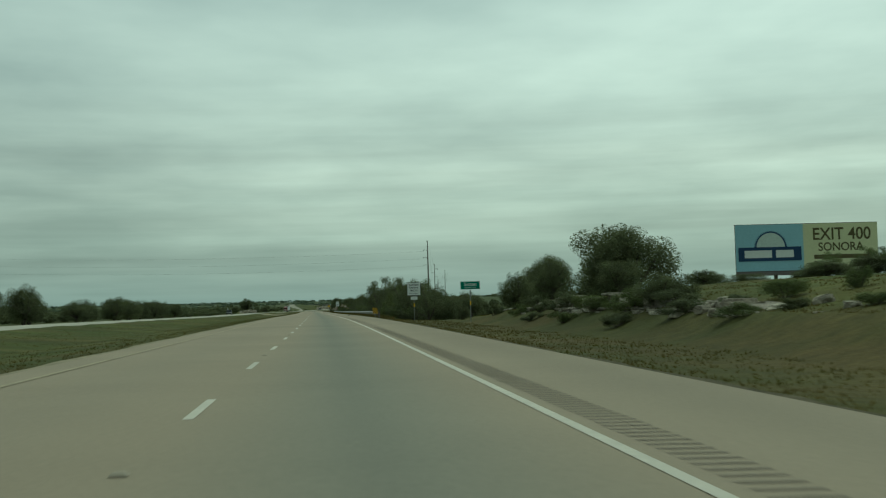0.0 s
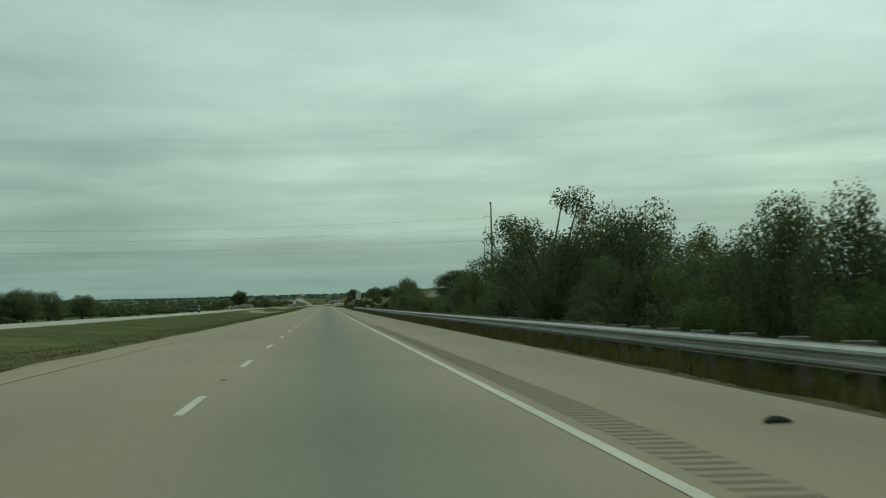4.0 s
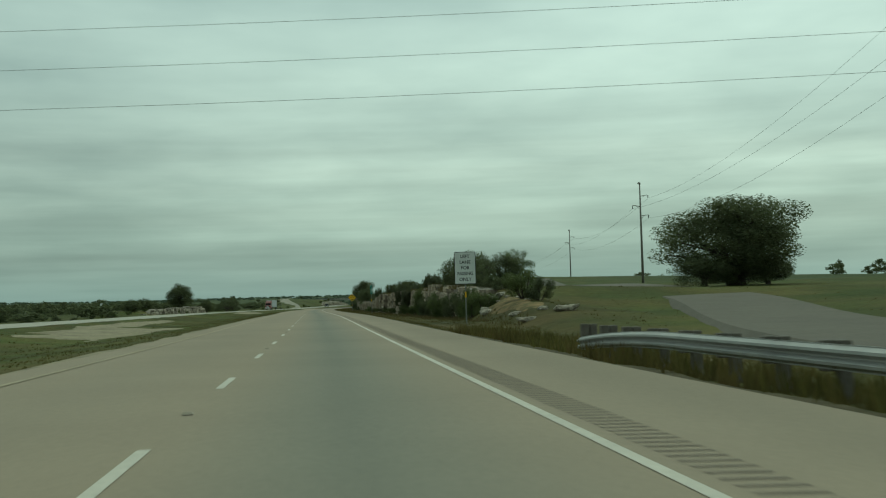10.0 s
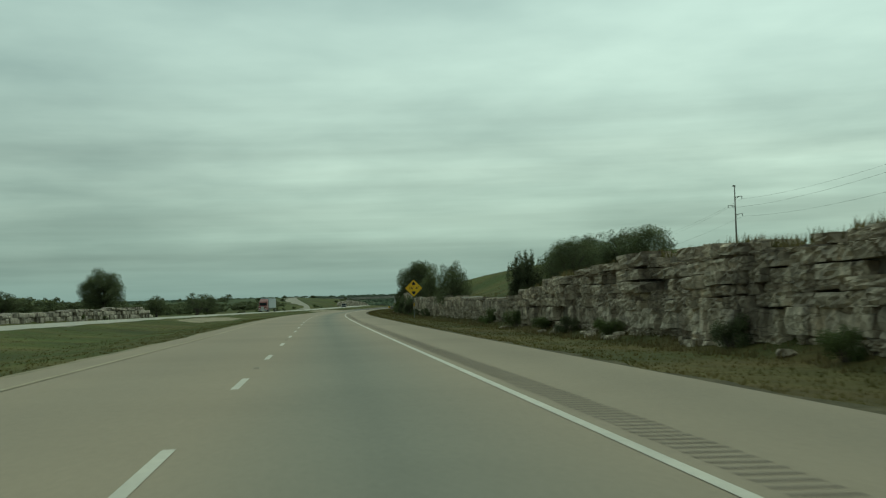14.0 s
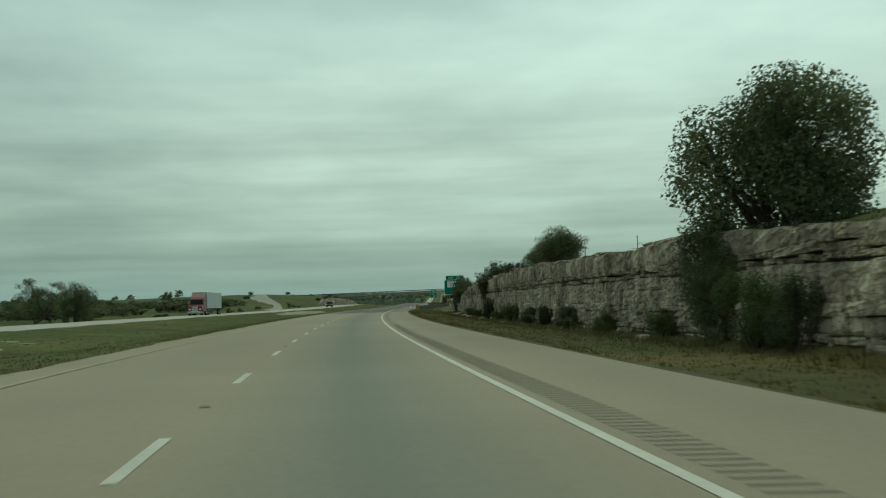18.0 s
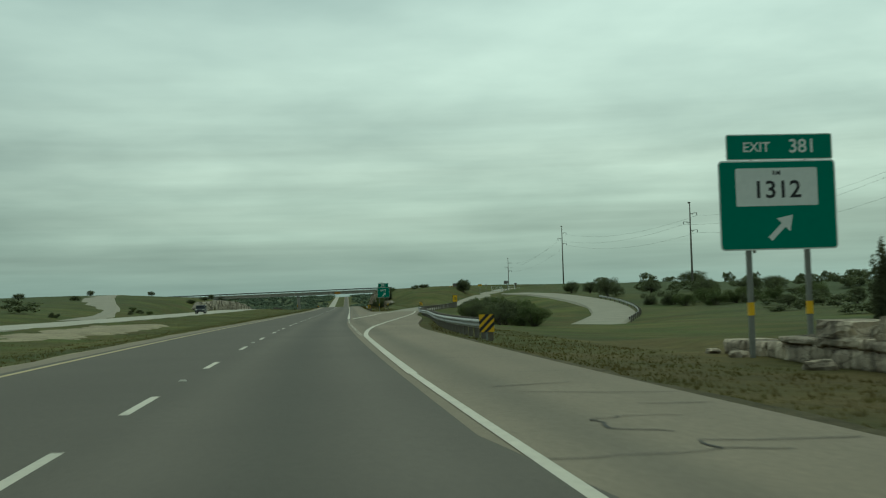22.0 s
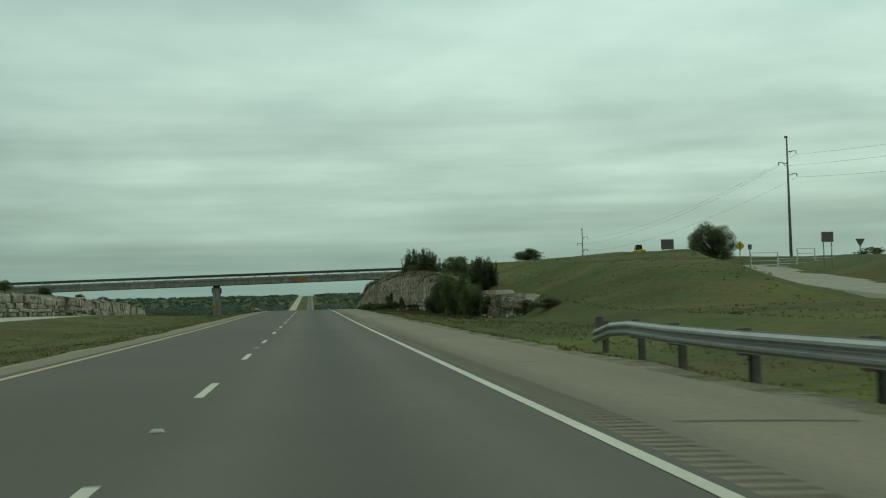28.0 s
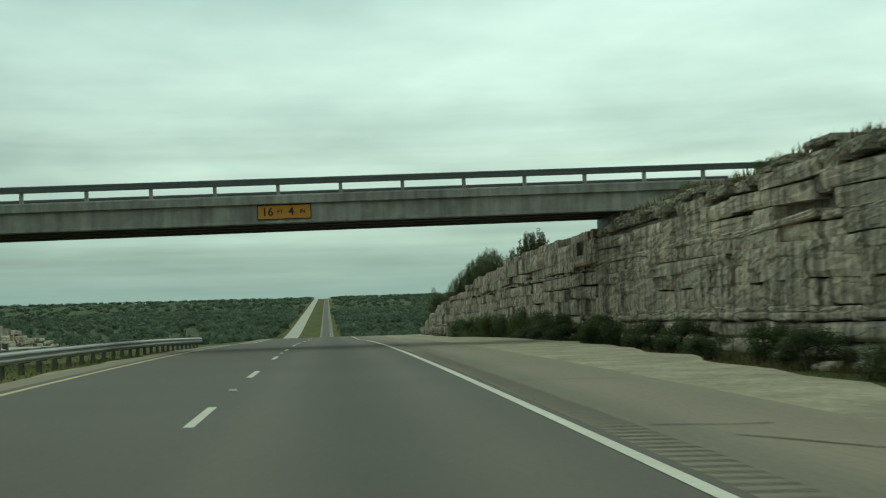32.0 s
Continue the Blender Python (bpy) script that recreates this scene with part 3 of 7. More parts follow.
L_TAB = (
    (-300, -.05, -.15, -.4, -.7, -.3, 0, 0, -.3, -.3, -.2, -.3, 0), (600, -.05, -.15, -.4, -.7, -.3, 0, 0, -.3, -.3, -.2, -.3, 0),
    (660, -.05, -.15, -.4, -.7, -.3, 0, 0, -.1, .3, .5, .5, .5), (690, -.05, -.15, -.4, -.7, -.3, 0, 0, 0, 1.1, 1.3, 1, .5),
    (760, -.05, -.15, -.4, -.7, -.3, 0, 0, 0, 1.2, 1.3, 1, .5), (790, -.05, -.15, -.4, -.7, -.3, 0, 0, -.2, .2, .3, 0, 0),
    (900, -.05, -.15, -.4, -.7, -.3, 0, 0, -.3, -.2, 0, 0, 0), (1000, -.05, -.15, -.4, -.7, -.3, 0, 0, 0, .4, .9, 1.6, 1),
    (1080, -.05, -.15, -.4, -.6, -.2, 0.1, 0.1, .1, .7, 1.8, 3.0, 2), (1130, -.05, -.15, -.4, -.6, -.2, 0.1, 0.1, .1, 1.0, 2.6, 4.2, 3), (1165, -.05, -.15, -.3, -.5, -.2, 0.1, .1, .1, 1.4, 3.4, 5.0, 4),
    (1200, -.05, -.15, -.3, -.5, -.2, 0.1, .1, .1, 2.6, 4.0, 5.5, 4), (1250, -.05, -.15, -.3, -.4, -.2, 0, .1, .1, 3.3, 4.4, 5.8, 4),
    (1320, -.05, -.15, -.3, -.4, -.2, 0, 0, .1, 3.2, 3.8, 4.4, 3), (1370, -.05, -.15, -.3, -.4, -.2, 0, 0, 0, 2.2, 2.4, 2, 1),
    (1420, -.05, -.15, -.4, -.7, -.3, 0, 0, -.3, -.3, 0, 0, 0), (6000, -.05, -.15, -.4, -.7, -.3, 0, 0, -.3, -.3, 0, 0, 0))


def table(tab, offs, s, off):
    i = 0
    while i < len(tab) - 2 and tab[i + 1][0] < s:
        i += 1
    a, b = tab[i], tab[i + 1]
    f = min(max((s - a[0]) / (b[0] - a[0]), 0), 1)
    f = f * f * (3 - 2 * f)
    if off <= offs[0]:
        j, g = 0, 0.0
    elif off >= offs[-1]:
        j, g = len(offs) - 2, 1.0
    else:
        j = 0
        while offs[j + 1] < off:
            j += 1
        g = (off - offs[j]) / (offs[j + 1] - offs[j])
    va = a[1 + j] + (a[2 + j] - a[1 + j]) * g
    vb = b[1 + j] + (b[2 + j] - b[1 + j]) * g
    return va + (vb - va) * f


RAMP = ((998, 9.2, -0.07), (1022, 11.9, 0.05), (1045, 15.3, 0.2), (1070, 19.2, 0.3), (1095, 23.5, 0.40), (1120, 28.2, 0.75), (1150, 34.5, 1.8), (1180, 42, 3.0), (1210, 50, 3.9))


# the frontage road that bends out round the thicket and climbs to the ramp's end
LOOP = ((958, 24.5, -2.1), (972, 28, -2.1), (985, 31.2, -2.05), (1000, 35.6, -1.75), (1015, 39.6, -1.3), (1033, 42.2, -0.42), (1055, 43.0, 0.6), (1090, 42.4, 1.75), (1112, 40.6, 2.2), (1126, 40.2, 2.35))


def ramp_at(s, way=RAMP):
    """Offset and height of the middle of the exit ramp or another such road."""
    for a, b in zip(way, way[1:]):
        if s <= b[0]:
            f = max((s - a[0]) / (b[0] - a[0]), 0)
            return a[1] + (b[1] - a[1]) * f, a[2] + (b[2] - a[2]) * f
    return way[-1][1:]


def ground_h(s, off):
    """Ground height above the road's level at that station."""
    if -5.6 < off < 4.6:
        return -0.12
    h = table(R_TAB, R_OFF, s, off) if off > 0 else table(L_TAB, L_OFF, s, -off)
    if 960 < s < 1140 and off > 20:
        mid, rh = ramp_at(s, LOOP)
        k = (1 - sm(4.2, 10.0, abs(off - mid))) * sm(960, 975, s) * (1 - sm(1127, 1140, s))
        h = h * (1 - k) + (rh - 0.14) * k
    if 1005 < s < 1212 and off > 5:
        mid, rh = ramp_at(s)
        k = 1 - sm(3.4, 8.0, abs(off - mid))
        h = h * (1 - k) + min(h, rh - 0.12) * k
    a = abs(off)
    if off < 0 and 23.0 <= a <= 34.5:
        return h - 0.12
    x, y, z, p = line(s)
    rough = 0.10 * sm(6, 12, a) + 0.35 * sm(45, 90, a) + 3.0 * sm(150, 500, a)
    wx, wy = x + off, y
    h += rough * noise.noise((wx * 0.11, wy * 0.11, 0)) + 0.5 * rough * noise.noise((wx * 0.4, wy * 0.4, 3))
    # the plateau on the skyline
    far = sm(500, 3400, a)
    if a > 150:
        level = 8.0 + max(74.0 * sm(400, 3600, a), 44.0 * sm(2600, 4700, s)) + 14 * sm(300, 1500, a) * noise.noise((wx * 0.0012, wy * 0.0012, 7))
        k = sm(200, 1800, a)
        h = h * (1 - k) + (level - z) * k
    return h


def gp(s, off, dz=0.0):
    """World point on the ground."""
    return at(s, off, ground_h(s, off) + dz)


def place(s, off, dz=0.0, turn=0.0, size=1.0, ground=True, tilt=0.0):
    """Pose of a thing that stands beside the road: x to the right, y along the road."""
    v = gp(s, off, dz) if ground else at(s, off, dz)
    p = line(s)[3]
    return Matrix.Translation(v) @ Matrix.Rotation(-p + radians(turn), 4, "Z") @ Matrix.Rotation(radians(tilt), 4, "Y") @ Matrix.Scale(size, 4)


# ---- mesh helpers ----
def mesh_of(name, verts, faces, material, uvs=None, smooth=False):
    me = bpy.data.meshes.new(name)
    me.from_pydata([tuple(v) for v in verts], [], faces)
    if material:
        me.materials.append(material)
    if uvs is not None:
        lay = me.uv_layers.new(name="UVMap")
        idx = np.empty(len(me.loops), dtype=np.int32)
        me.loops.foreach_get("vertex_index", idx)
        lay.data.foreach_set("uv", np.asarray(uvs, dtype=np.float32)[idx].ravel())
    if smooth:
        me.polygons.foreach_set("use_smooth", [True] * len(me.polygons))
    me.update()
    return me


def child(name, me, parent, m=None, label=""):
    ob = new(name, me)
    if parent:
        ob.parent = parent
    if m is not None:
        ob.matrix_basis = m
    if label:
        tagged(ob, label)
    return ob


def part(name, bm, material, parent, label="", smooth=False):
    me = bpy.data.meshes.new(name)
    bm.to_mesh(me)
    bm.free()
    if material:
        me.materials.append(material)
    if smooth:
        me.polygons.foreach_set("use_smooth", [True] * len(me.polygons))
    return child(name, me, parent, None, label)


def box(sx, sy, sz, c=(0, 0, 0), bevel=0.0):
    bm = bmesh.new()
    bmesh.ops.create_cube(bm, size=1.0, matrix=Matrix.Translation(c) @ Matrix.Diagonal((sx, sy, sz, 1)))
    if bevel:
        bmesh.ops.bevel(bm, geom=bm.edges[:], offset=bevel, segments=1, affect="EDGES")
    return bm


def tube(points, radii, n=8, caps=True):
    """A round bar along points."""
    bm = bmesh.new()
    rings = []
    for i, p in enumerate(points):
        p = Vector(p)
        d = (Vector(points[min(i + 1, len(points) - 1)]) - Vector(points[max(i - 1, 0)])).normalized()
        a = d.cross(Vector((0, 0, 1)) if abs(d.z) < 0.9 else Vector((1, 0, 0))).normalized()
        b = d.cross(a)
        r = radii[i] if hasattr(radii, "__len__") else radii
        rings.append([bm.verts.new(p + a * r * math.cos(2 * math.pi * k / n) + b * r * math.sin(2 * math.pi * k / n)) for k in range(n)])
    for r0, r1 in zip(rings, rings[1:]):
        for k in range(n):
            bm.faces.new((r0[k], r0[(k + 1) % n], r1[(k + 1) % n], r1[k]))
    if caps:
        bm.faces.new(rings[0]); bm.faces.new(rings[-1][::-1])
    bmesh.ops.recalc_face_normals(bm, faces=bm.faces[:])
    return bm


def empty(name, m, label, category, group="", kind=""):
    ob = new(name)
    ob.empty_display_size = 0.3
    ob.matrix_basis = m
    return tagged(ob, label, category, group, kind)


def ribbon(name, s0, s1, a, b, h, material, step=4.0, parent=None, thick=0.0):
    """A strip of surface between offsets a and b (numbers or functions of s), at height h over the road line."""
    fa = a if callable(a) else (lambda s: a)
    fb = b if callable(b) else (lambda s: b)
    fh = h if callable(h) else (lambda s, o: h)
    n = max(1, int(round((s1 - s0) / step)))
    vs, uv, fs = [], [], []
    for i in range(n + 1):
        s = s0 + (s1 - s0) * i / n
        for o in (fa(s), fb(s)):
            vs.append(at(s, o, fh(s, o))); uv.append((o, s))
    for i in range(n):
        fs.append((2 * i, 2 * i + 1, 2 * i + 3, 2 * i + 2))
    if thick:
        k = len(vs)
        vs += [v - Vector((0, 0, thick)) for v in vs]; uv += uv
        for i in range(n):
            fs += [(2 * i + 1, 2 * i + 1 + k, 2 * i + 3 + k, 2 * i + 3), (2 * i + 2, 2 * i + 2 + k, 2 * i + k, 2 * i)]
        fs += [(0, k, k + 1, 1), (2 * n + 1, 2 * n + 1 + k, 2 * n + k, 2 * n)]
    return child(name, mesh_of(name, vs, fs, material, uv), parent)


# ---- ground and road ----
def build_ground():
    right = [4.4, 5.2, 6.0, 7.2, 8.4, 9.5, 10.2, 10.8, 11.4, 12.2, 13.4, 15, 17, 19.5, 22, 25, 28, 32, 37, 43, 50, 60, 72, 90, 115, 150, 200, 280, 400, 560, 800, 1150, 1600, 2200, 3000, 4000]
    left = [5.4, 6.2, 7.2, 8.6, 10, 12, 14, 17, 20, 22, 22.9, 23.3, 28, 34.2, 34.7, 36, 37, 38, 39, 41, 44, 48, 55, 65, 80, 100, 130, 170, 230, 320, 450, 650, 900, 1300, 1800, 2500, 3300, 4200]
    offs = [-o for o in reversed(left)] + [-2.0, 2.0] + right
    rows, s = [], -290.0
    while s < 5350:
        rows.append(s)
        s += 3.0 if 0 <= s < 1400 else (12.0 if s < 1700 else 45.0)
    vs, uv, fs = [], [], []
    n = len(offs)
    for s in rows:
        for o in offs:
            vs.append(gp(s, o)); uv.append((o, s))
    for i in range(len(rows) - 1):
        for j in range(n - 1):
            a = i * n + j
            fs.append((a, a + 1, a + n + 1, a + n))
    ob = child("ground", mesh_of("ground", vs, fs, M["grass"], uv, True), None)
    tagged(ob, "dry green grass verges and rolling scrubland", "ground", kind="structure")


build_ground()
OLD_END = 842.8
road = ribbon("road", -290, OLD_END, -5.8, 4.7, 0.0, M["old_road"], 4.0, thick=0.14)
tagged(road, "worn tan highway pavement with a greyer driving lane", "road", kind="structure")
road2 = ribbon("road_fresh", OLD_END, 5300, -5.25, lambda s: 2.22 + 0.2 * sm(843, 844, s) - 0.56 * sm(843.5, 846, s) + 0.08 * sm(900, 922, s) + 0.32 * sm(920, 940, s), 0.004, M["new_road"], 4.0, thick=0.14)
tagged(road2, "dark grey fresh asphalt with two lanes", "road", kind="structure")


def ramp_edge(s):
    return 4.7 + 0.15 * sm(850, 884, s) + 3.2 * sm(884, 947, s) + 2.8 * sm(940, 1002, s) - 6.2 * sm(1003, 1012, s)


sh = ribbon("road_shoulder", OLD_END, 5300, 1.6, ramp_edge, -0.002, M["shoulder"], 3.0, thick=0.14)
tagged(sh, "grey tan paved shoulder with sealed cracks", "road shoulder", kind="structure")
shl = ribbon("road_shoulder_inner", OLD_END, 5300, -5.9, -5.23, -0.002, M["shoulder"], 4.0, thick=0.14)
tagged(shl, "narrow paved inner shoulder", "road shoulder", kind="structure")
opp = ribbon("road_opposite", -290, 5300, -34.4, -23.2, lambda s, o: table(L_TAB, L_OFF, s, -o) - 0.0, M["opp_road"], 6.0, thick=0.12)
tagged(opp, "pale opposite carriageway across the grass median", "road", kind="structure")


def wavy(a, amp, k, seed):
    return lambda s: a + amp * noise.noise((s * k, seed, 0.5)) + 0.5 * amp * noise.noise((s * k * 4, seed, 2.5))


# crumbling pavement edges of gravel
for nm, s0, s1, a, b in (("gravel_edge", -290, 880, 4.66, wavy(4.98, 0.22, 0.35, 3)), ("gravel_edge_inner", -290, 5300, wavy(-6.15, 0.22, 0.3, 5), -5.76),
                         ("gravel_edge_pale", 1010, 1197, 4.64, wavy(5.2, 0.35, 0.35, 8))):
    g = ribbon(nm, s0, s1, a, b, -0.028, M["dirt"] if "inner" in nm else M["gravel_pale"] if "pale" in nm else M["gravel"], 0.8 if s1 < 2000 else 2.5)
    tagged(g, "loose gravel along the pavement edge", "gravel", kind="structure")
g = ribbon("sand_verge", 1197.2, 1420, 4.64, lambda s: 5.2 + 3.1 * sm(1205, 1262, s) + (0.2 + 0.35 * sm(1205, 1240, s)) * noise.noise((s * 0.3, 1, 1)) + 0.2 * noise.noise((s * 1.3, 4, 1)), lambda s, o: 0.006 * sm(1200, 1225, s) - 0.022 if o > 4.7 else -0.03, M["sand"], 1.0)
tagged(g, "pale sandy strip beside the shoulder", "sand", kind="structure")
# bare dirt tracks in the median
def dirt_patch(s0, s1, a, b, label="bare tan dirt worn into the grass", material="dirt"):
    """A bare area with a wandering outline, sunk into the ground at its rim."""
    ns, no = max(6, int((s1 - s0) / 1.2)), max(6, int(abs(b - a) / 0.7))
    vs, fs = [], []
    for i in range(ns + 1):
        for j in range(no + 1):
            u, v = 2 * i / ns - 1, 2 * j / no - 1
            s, o = s0 + (s1 - s0) * i / ns, a + (b - a) * j / no
            r = math.hypot(u, v) + 0.35 * noise.noise((s * 0.3, o * 0.5, 2))
            vs.append(gp(s, o, 0.10 - 0.28 * sm(0.55, 1.15, r)))
    for i in range(ns):
        for j in range(no):
            k = i * (no + 1) + j
            fs.append((k, k + 1, k + no + 2, k + no + 1))
    tagged(child("dirt_patch", mesh_of("dirt_patch", vs, fs, M[material], None, True), None), label, "dirt", kind="structure")


for q in ((36, 50, -20, -10), (455, 500, -21, -10), (470, 560, -21, -17), (690, 760, -22, -15), (900, 985, -22, -15)):
    dirt_patch(*q)
dirt_patch(443, 466, 9.7, 12.6, "orange tan soil bank broken open beside the verge", "soil")

# ---- painted lines ----
lines = empty("lane_marking", Matrix(), "white edge line and dashes, faded yellow inner line", "road marking", kind="structure")
RIGHT, DASH, INNER = 2.06, -1.42, -4.92
ribbon("edge_line", -290, 856, RIGHT - 0.055, RIGHT + 0.055, 0.005, M["white"], 4.0, lines)


def poly(pts):
    def f(s):
        for (p, u), (q, v) in zip(pts, pts[1:]):
            if s <= q:
                return u + (v - u) * max((s - p) / (q - p), 0)
        return pts[-1][1]
    return f


# the edge line swings out round the exit lane; the gore has its own pair of lines
right_line = poly(((856, 2.06), (880.5, 2.19), (884, 2.29), (890, 2.54), (899, 3.07), (909, 3.9), (923.6, 5.14), (936, 6.18), (950, 7.35), (966, 8.55), (982, 9.6), (1003, 10.7)))
exit_line = poly(((936, 2.32), (960, 4.2), (970, 4.86), (977, 5.36), (991, 6.9), (1003, 8.1)))
ribbon("exit_line", 936, 998, lambda s: exit_line(s) - 0.12, lambda s: exit_line(s) + 0.12, 0.006, M["white"], 2.0, lines)
ribbon("exit_edge_line", 856, 1003, lambda s: right_line(s) - 0.08, lambda s: right_line(s) + 0.08, 0.007, M["white"], 2.0, lines)
ribbon("edge_line", 936, 5300, lambda s: RIGHT - 0.03 - 0.02 * (1 - sm(975, 1000, s)), lambda s: RIGHT + 0.09 + 0.06 * (1 - sm(975, 1000, s)), 0.009, M["white"], 4.0, lines)
ribbon("inner_line", -290, 846, INNER - 0.06, INNER + 0.06, 0.010, M["worn_yellow"], 4.0, lines)
ribbon("inner_line", 846, 5300, INNER - 0.07, INNER + 0.07, 0.010, M["yellow"], 4.0, lines)
ribbon("opposite_edge_line", -290, 2400, -24.3, -24.15, lambda s, o: table(L_TAB, L_OFF, s, 24) + 0.012, M["white"], 6.0, lines)
for k in range(8):
    s = 945.6 + 5.0 * k
    o = exit_line(s - 1.2) - 0.14
    vs = [at(s, RIGHT + 0.2, 0.005), at(s - 0.55 * (o - RIGHT), o, 0.005), at(s - 0.55 * (o - RIGHT) + 0.3, o, 0.005), at(s + 0.3, RIGHT + 0.2, 0.005)]
    child("gore_bar", mesh_of("gore_bar", vs, [(0, 1, 2, 3)], M["gore_white"]), lines)
for k in range(36):
    s = 880.6 + 1.56 * k
    w = 0.06 * noise.noise((s * 3.3, 1, 1))
    ribbon("worn_mark", s, s + 0.5 + 2 * w, 2.0, 2.13 + w, 0.005, M["white"] if k % 5 else M["gore_white"], 1, lines)
DASHES = [4.084 + 10.136 * k for k in range(-6, 84)] + [6.1 + 9.946 * k for k in range(85, 175)]
for s in DASHES:
    ribbon("dash", s - 1.36, s + 1.36, DASH - 0.055, DASH + 0.055, 0.005, M["white"], 1.4, lines)
# raised markers between the dashes
bm0 = bmesh.new()
bmesh.ops.create_cube(bm0, size=1.0, matrix=Matrix.Diagonal((0.13, 0.10, 0.024, 1)))
for v in bm0.verts:
    if v.co.z > 0:
        v.co.x *= 0.6; v.co.y *= 0.5
mk = bpy.data.meshes.new("raised_marker"); bm0.to_mesh(mk); bm0.free(); mk.materials.append(M["reflector"])
mk_old = mk.copy(); mk_old.materials.clear(); mk_old.materials.append(M["marker_dull"])
for i, s in enumerate(DASHES):
    if i % 2 == 0 and -20 < s < 1330:
        child("raised_marker", mk if s > OLD_END else mk_old, lines, Matrix.Translation(at(s + 4.6, DASH, 0.02)) @ Matrix.Rotation(-line(s)[3], 4, "Z"))


# rumble grooves cut in the shoulder
def rumble(s0, s1, material):
    vs, fs = [], []
    s = s0
    while s < s1:
        w = 0.03 * noise.noise((s, 0, 0))
        k = len(vs)
        for a, b in ((0, 2.27), (-0.05, 2.68), (0.025, 2.68), (0.075, 2.27)):
            vs.append(at(s + a + w, b + w, 0.004))
        fs.append((k, k + 1, k + 2, k + 3))
        s += 0.29
    ob = child("rumble_strip", mesh_of("rumble_strip", vs, fs, material), None)
    tagged(ob, "rumble strip grooves along the shoulder", "rumble strip", kind="stuff")


rumble(-20, 843, M["rumble"])
rumble(1052, 1330, M["rumble_new"])


def crack(s0, o0, s1, o1, w=0.05, seed=0, material=None):
    n = max(3, int(abs(s1 - s0) + abs(o1 - o0)) * 2)
    vs, fs = [], []
    for i in range(n + 1):
        f = i / n
        s, o = s0 + (s1 - s0) * f, o0 + (o1 - o0) * f
        j = 0.18 * noise.noise((f * 7, seed, 1))
        k = w * (0.7 + 0.6 * noise.noise((f * 19, seed, 4)))
        dx, dy = (s1 - s0), (o1 - o0)
        q = math.hypot(dx, dy)
        vs += [at(s + j * dy / q - k * dy / q, o - j * dx / q + k * dx / q, 0.005), at(s + j * dy / q + k * dy / q, o - j * dx / q - k * dx / q, 0.005)]
    for i in range(n):
        fs.append((2 * i, 2 * i + 1, 2 * i + 3, 2 * i + 2))
    return child("sealed_crack", mesh_of("sealed_crack", vs, fs, material or M["crack"]), crackset)


crackset = empty("crack_sealing", Matrix(), "black sealed cracks across the paved shoulder", "crack", kind="structure")
random.seed(5)
for k in range(58):
    s = 852 + 8.3 * k + random.uniform(-2, 2)
    if 900 < s < 1000:
        crack(s, 2.6, s + random.uniform(-1, 1), ramp_edge(s) - 0.3, 0.045, k)
    elif s < 1330:
        crack(s, 2.35 + random.random() * 0.6, s + random.uniform(-.6, .6), ramp_edge(s) - random.random() * 0.9, 0.03, k)
for k, (a, b, c, d) in enumerate(((847.7, 2.98, 847.95, 3.3), (847.95, 3.3, 847.75, 3.85), (847.7, 2.98, 846.9, 2.97), (846.9, 2.97, 846.5, 3.4), (845.85, 3.41, 845.6, 4.56), (845.85, 3.41, 845.3, 3.39), (845.3, 3.39, 845.1, 3.84), (845.12, 2.94, 845.3, 3.4), (845.1, 2.1, 845.12, 2.94),
                                   (851.4, 2.96, 850.5, 4.6), (855.5, 3.6, 855.5, 4.66), (849.2, 3.8, 849, 4.5), (862, 3.2, 861.5, 4.8), (1225.5, 3.2, 1224.2, 3.9), (1113.8, 2.2, 1111.4, 2.3), (1111.4, 2.3, 1110.8, 2.66), (1116.3, 3.3, 1116.2, 4.3), (1112.6, 3.3, 1112.3, 4.3))):
    crack(a, b, c, d, 0.022, 160 + k)
# tyre stains on the shoulder and in the exit lane
for k, (a, b, c, d, w) in enumerate(((85.5, 3.5, 88, 3.45, 0.07), (107, 3.6, 111, 3.7, 0.10), (652, 4.0, 653, 4.2, 0.06), (922, 2.9, 933, 2.85, 0.10), (926, 3.6, 945, 4.6, 0.12), (912, 3.2, 922, 3.0, 0.08), (1222, 3.3, 1222.6, 4.3, 0.08))):
    crack(a, b, c, d, w, 300 + k, M["stain"])
scrap = tagged(part("tyre_scrap", tube([(-0.10, 0, 0.02), (-0.03, 0.03, 0.035), (0.05, 0.01, 0.03), (0.12, -0.03, 0.015)], [0.02, 0.035, 0.03, 0.012], 6), M["crack"], None), "black scrap of tyre lying on the shoulder", "debris")
scrap.matrix_basis = Matrix.Translation(at(162, 3.76, 0.0))
crack(940, 3.3, 975, 4.6, 0.03, 91, M["stain"])
crack(1105, 2.75, 1126, 3.05, 0.055, 93, M["stain"])
crack(1126, 3.05, 1158, 3.95, 0.055, 94, M["stain"])
crack(1107, 2.95, 1127, 3.2, 0.05, 96, M["stain"])
crack(1127, 3.2, 1150, 3.7, 0.05, 97, M["stain"])
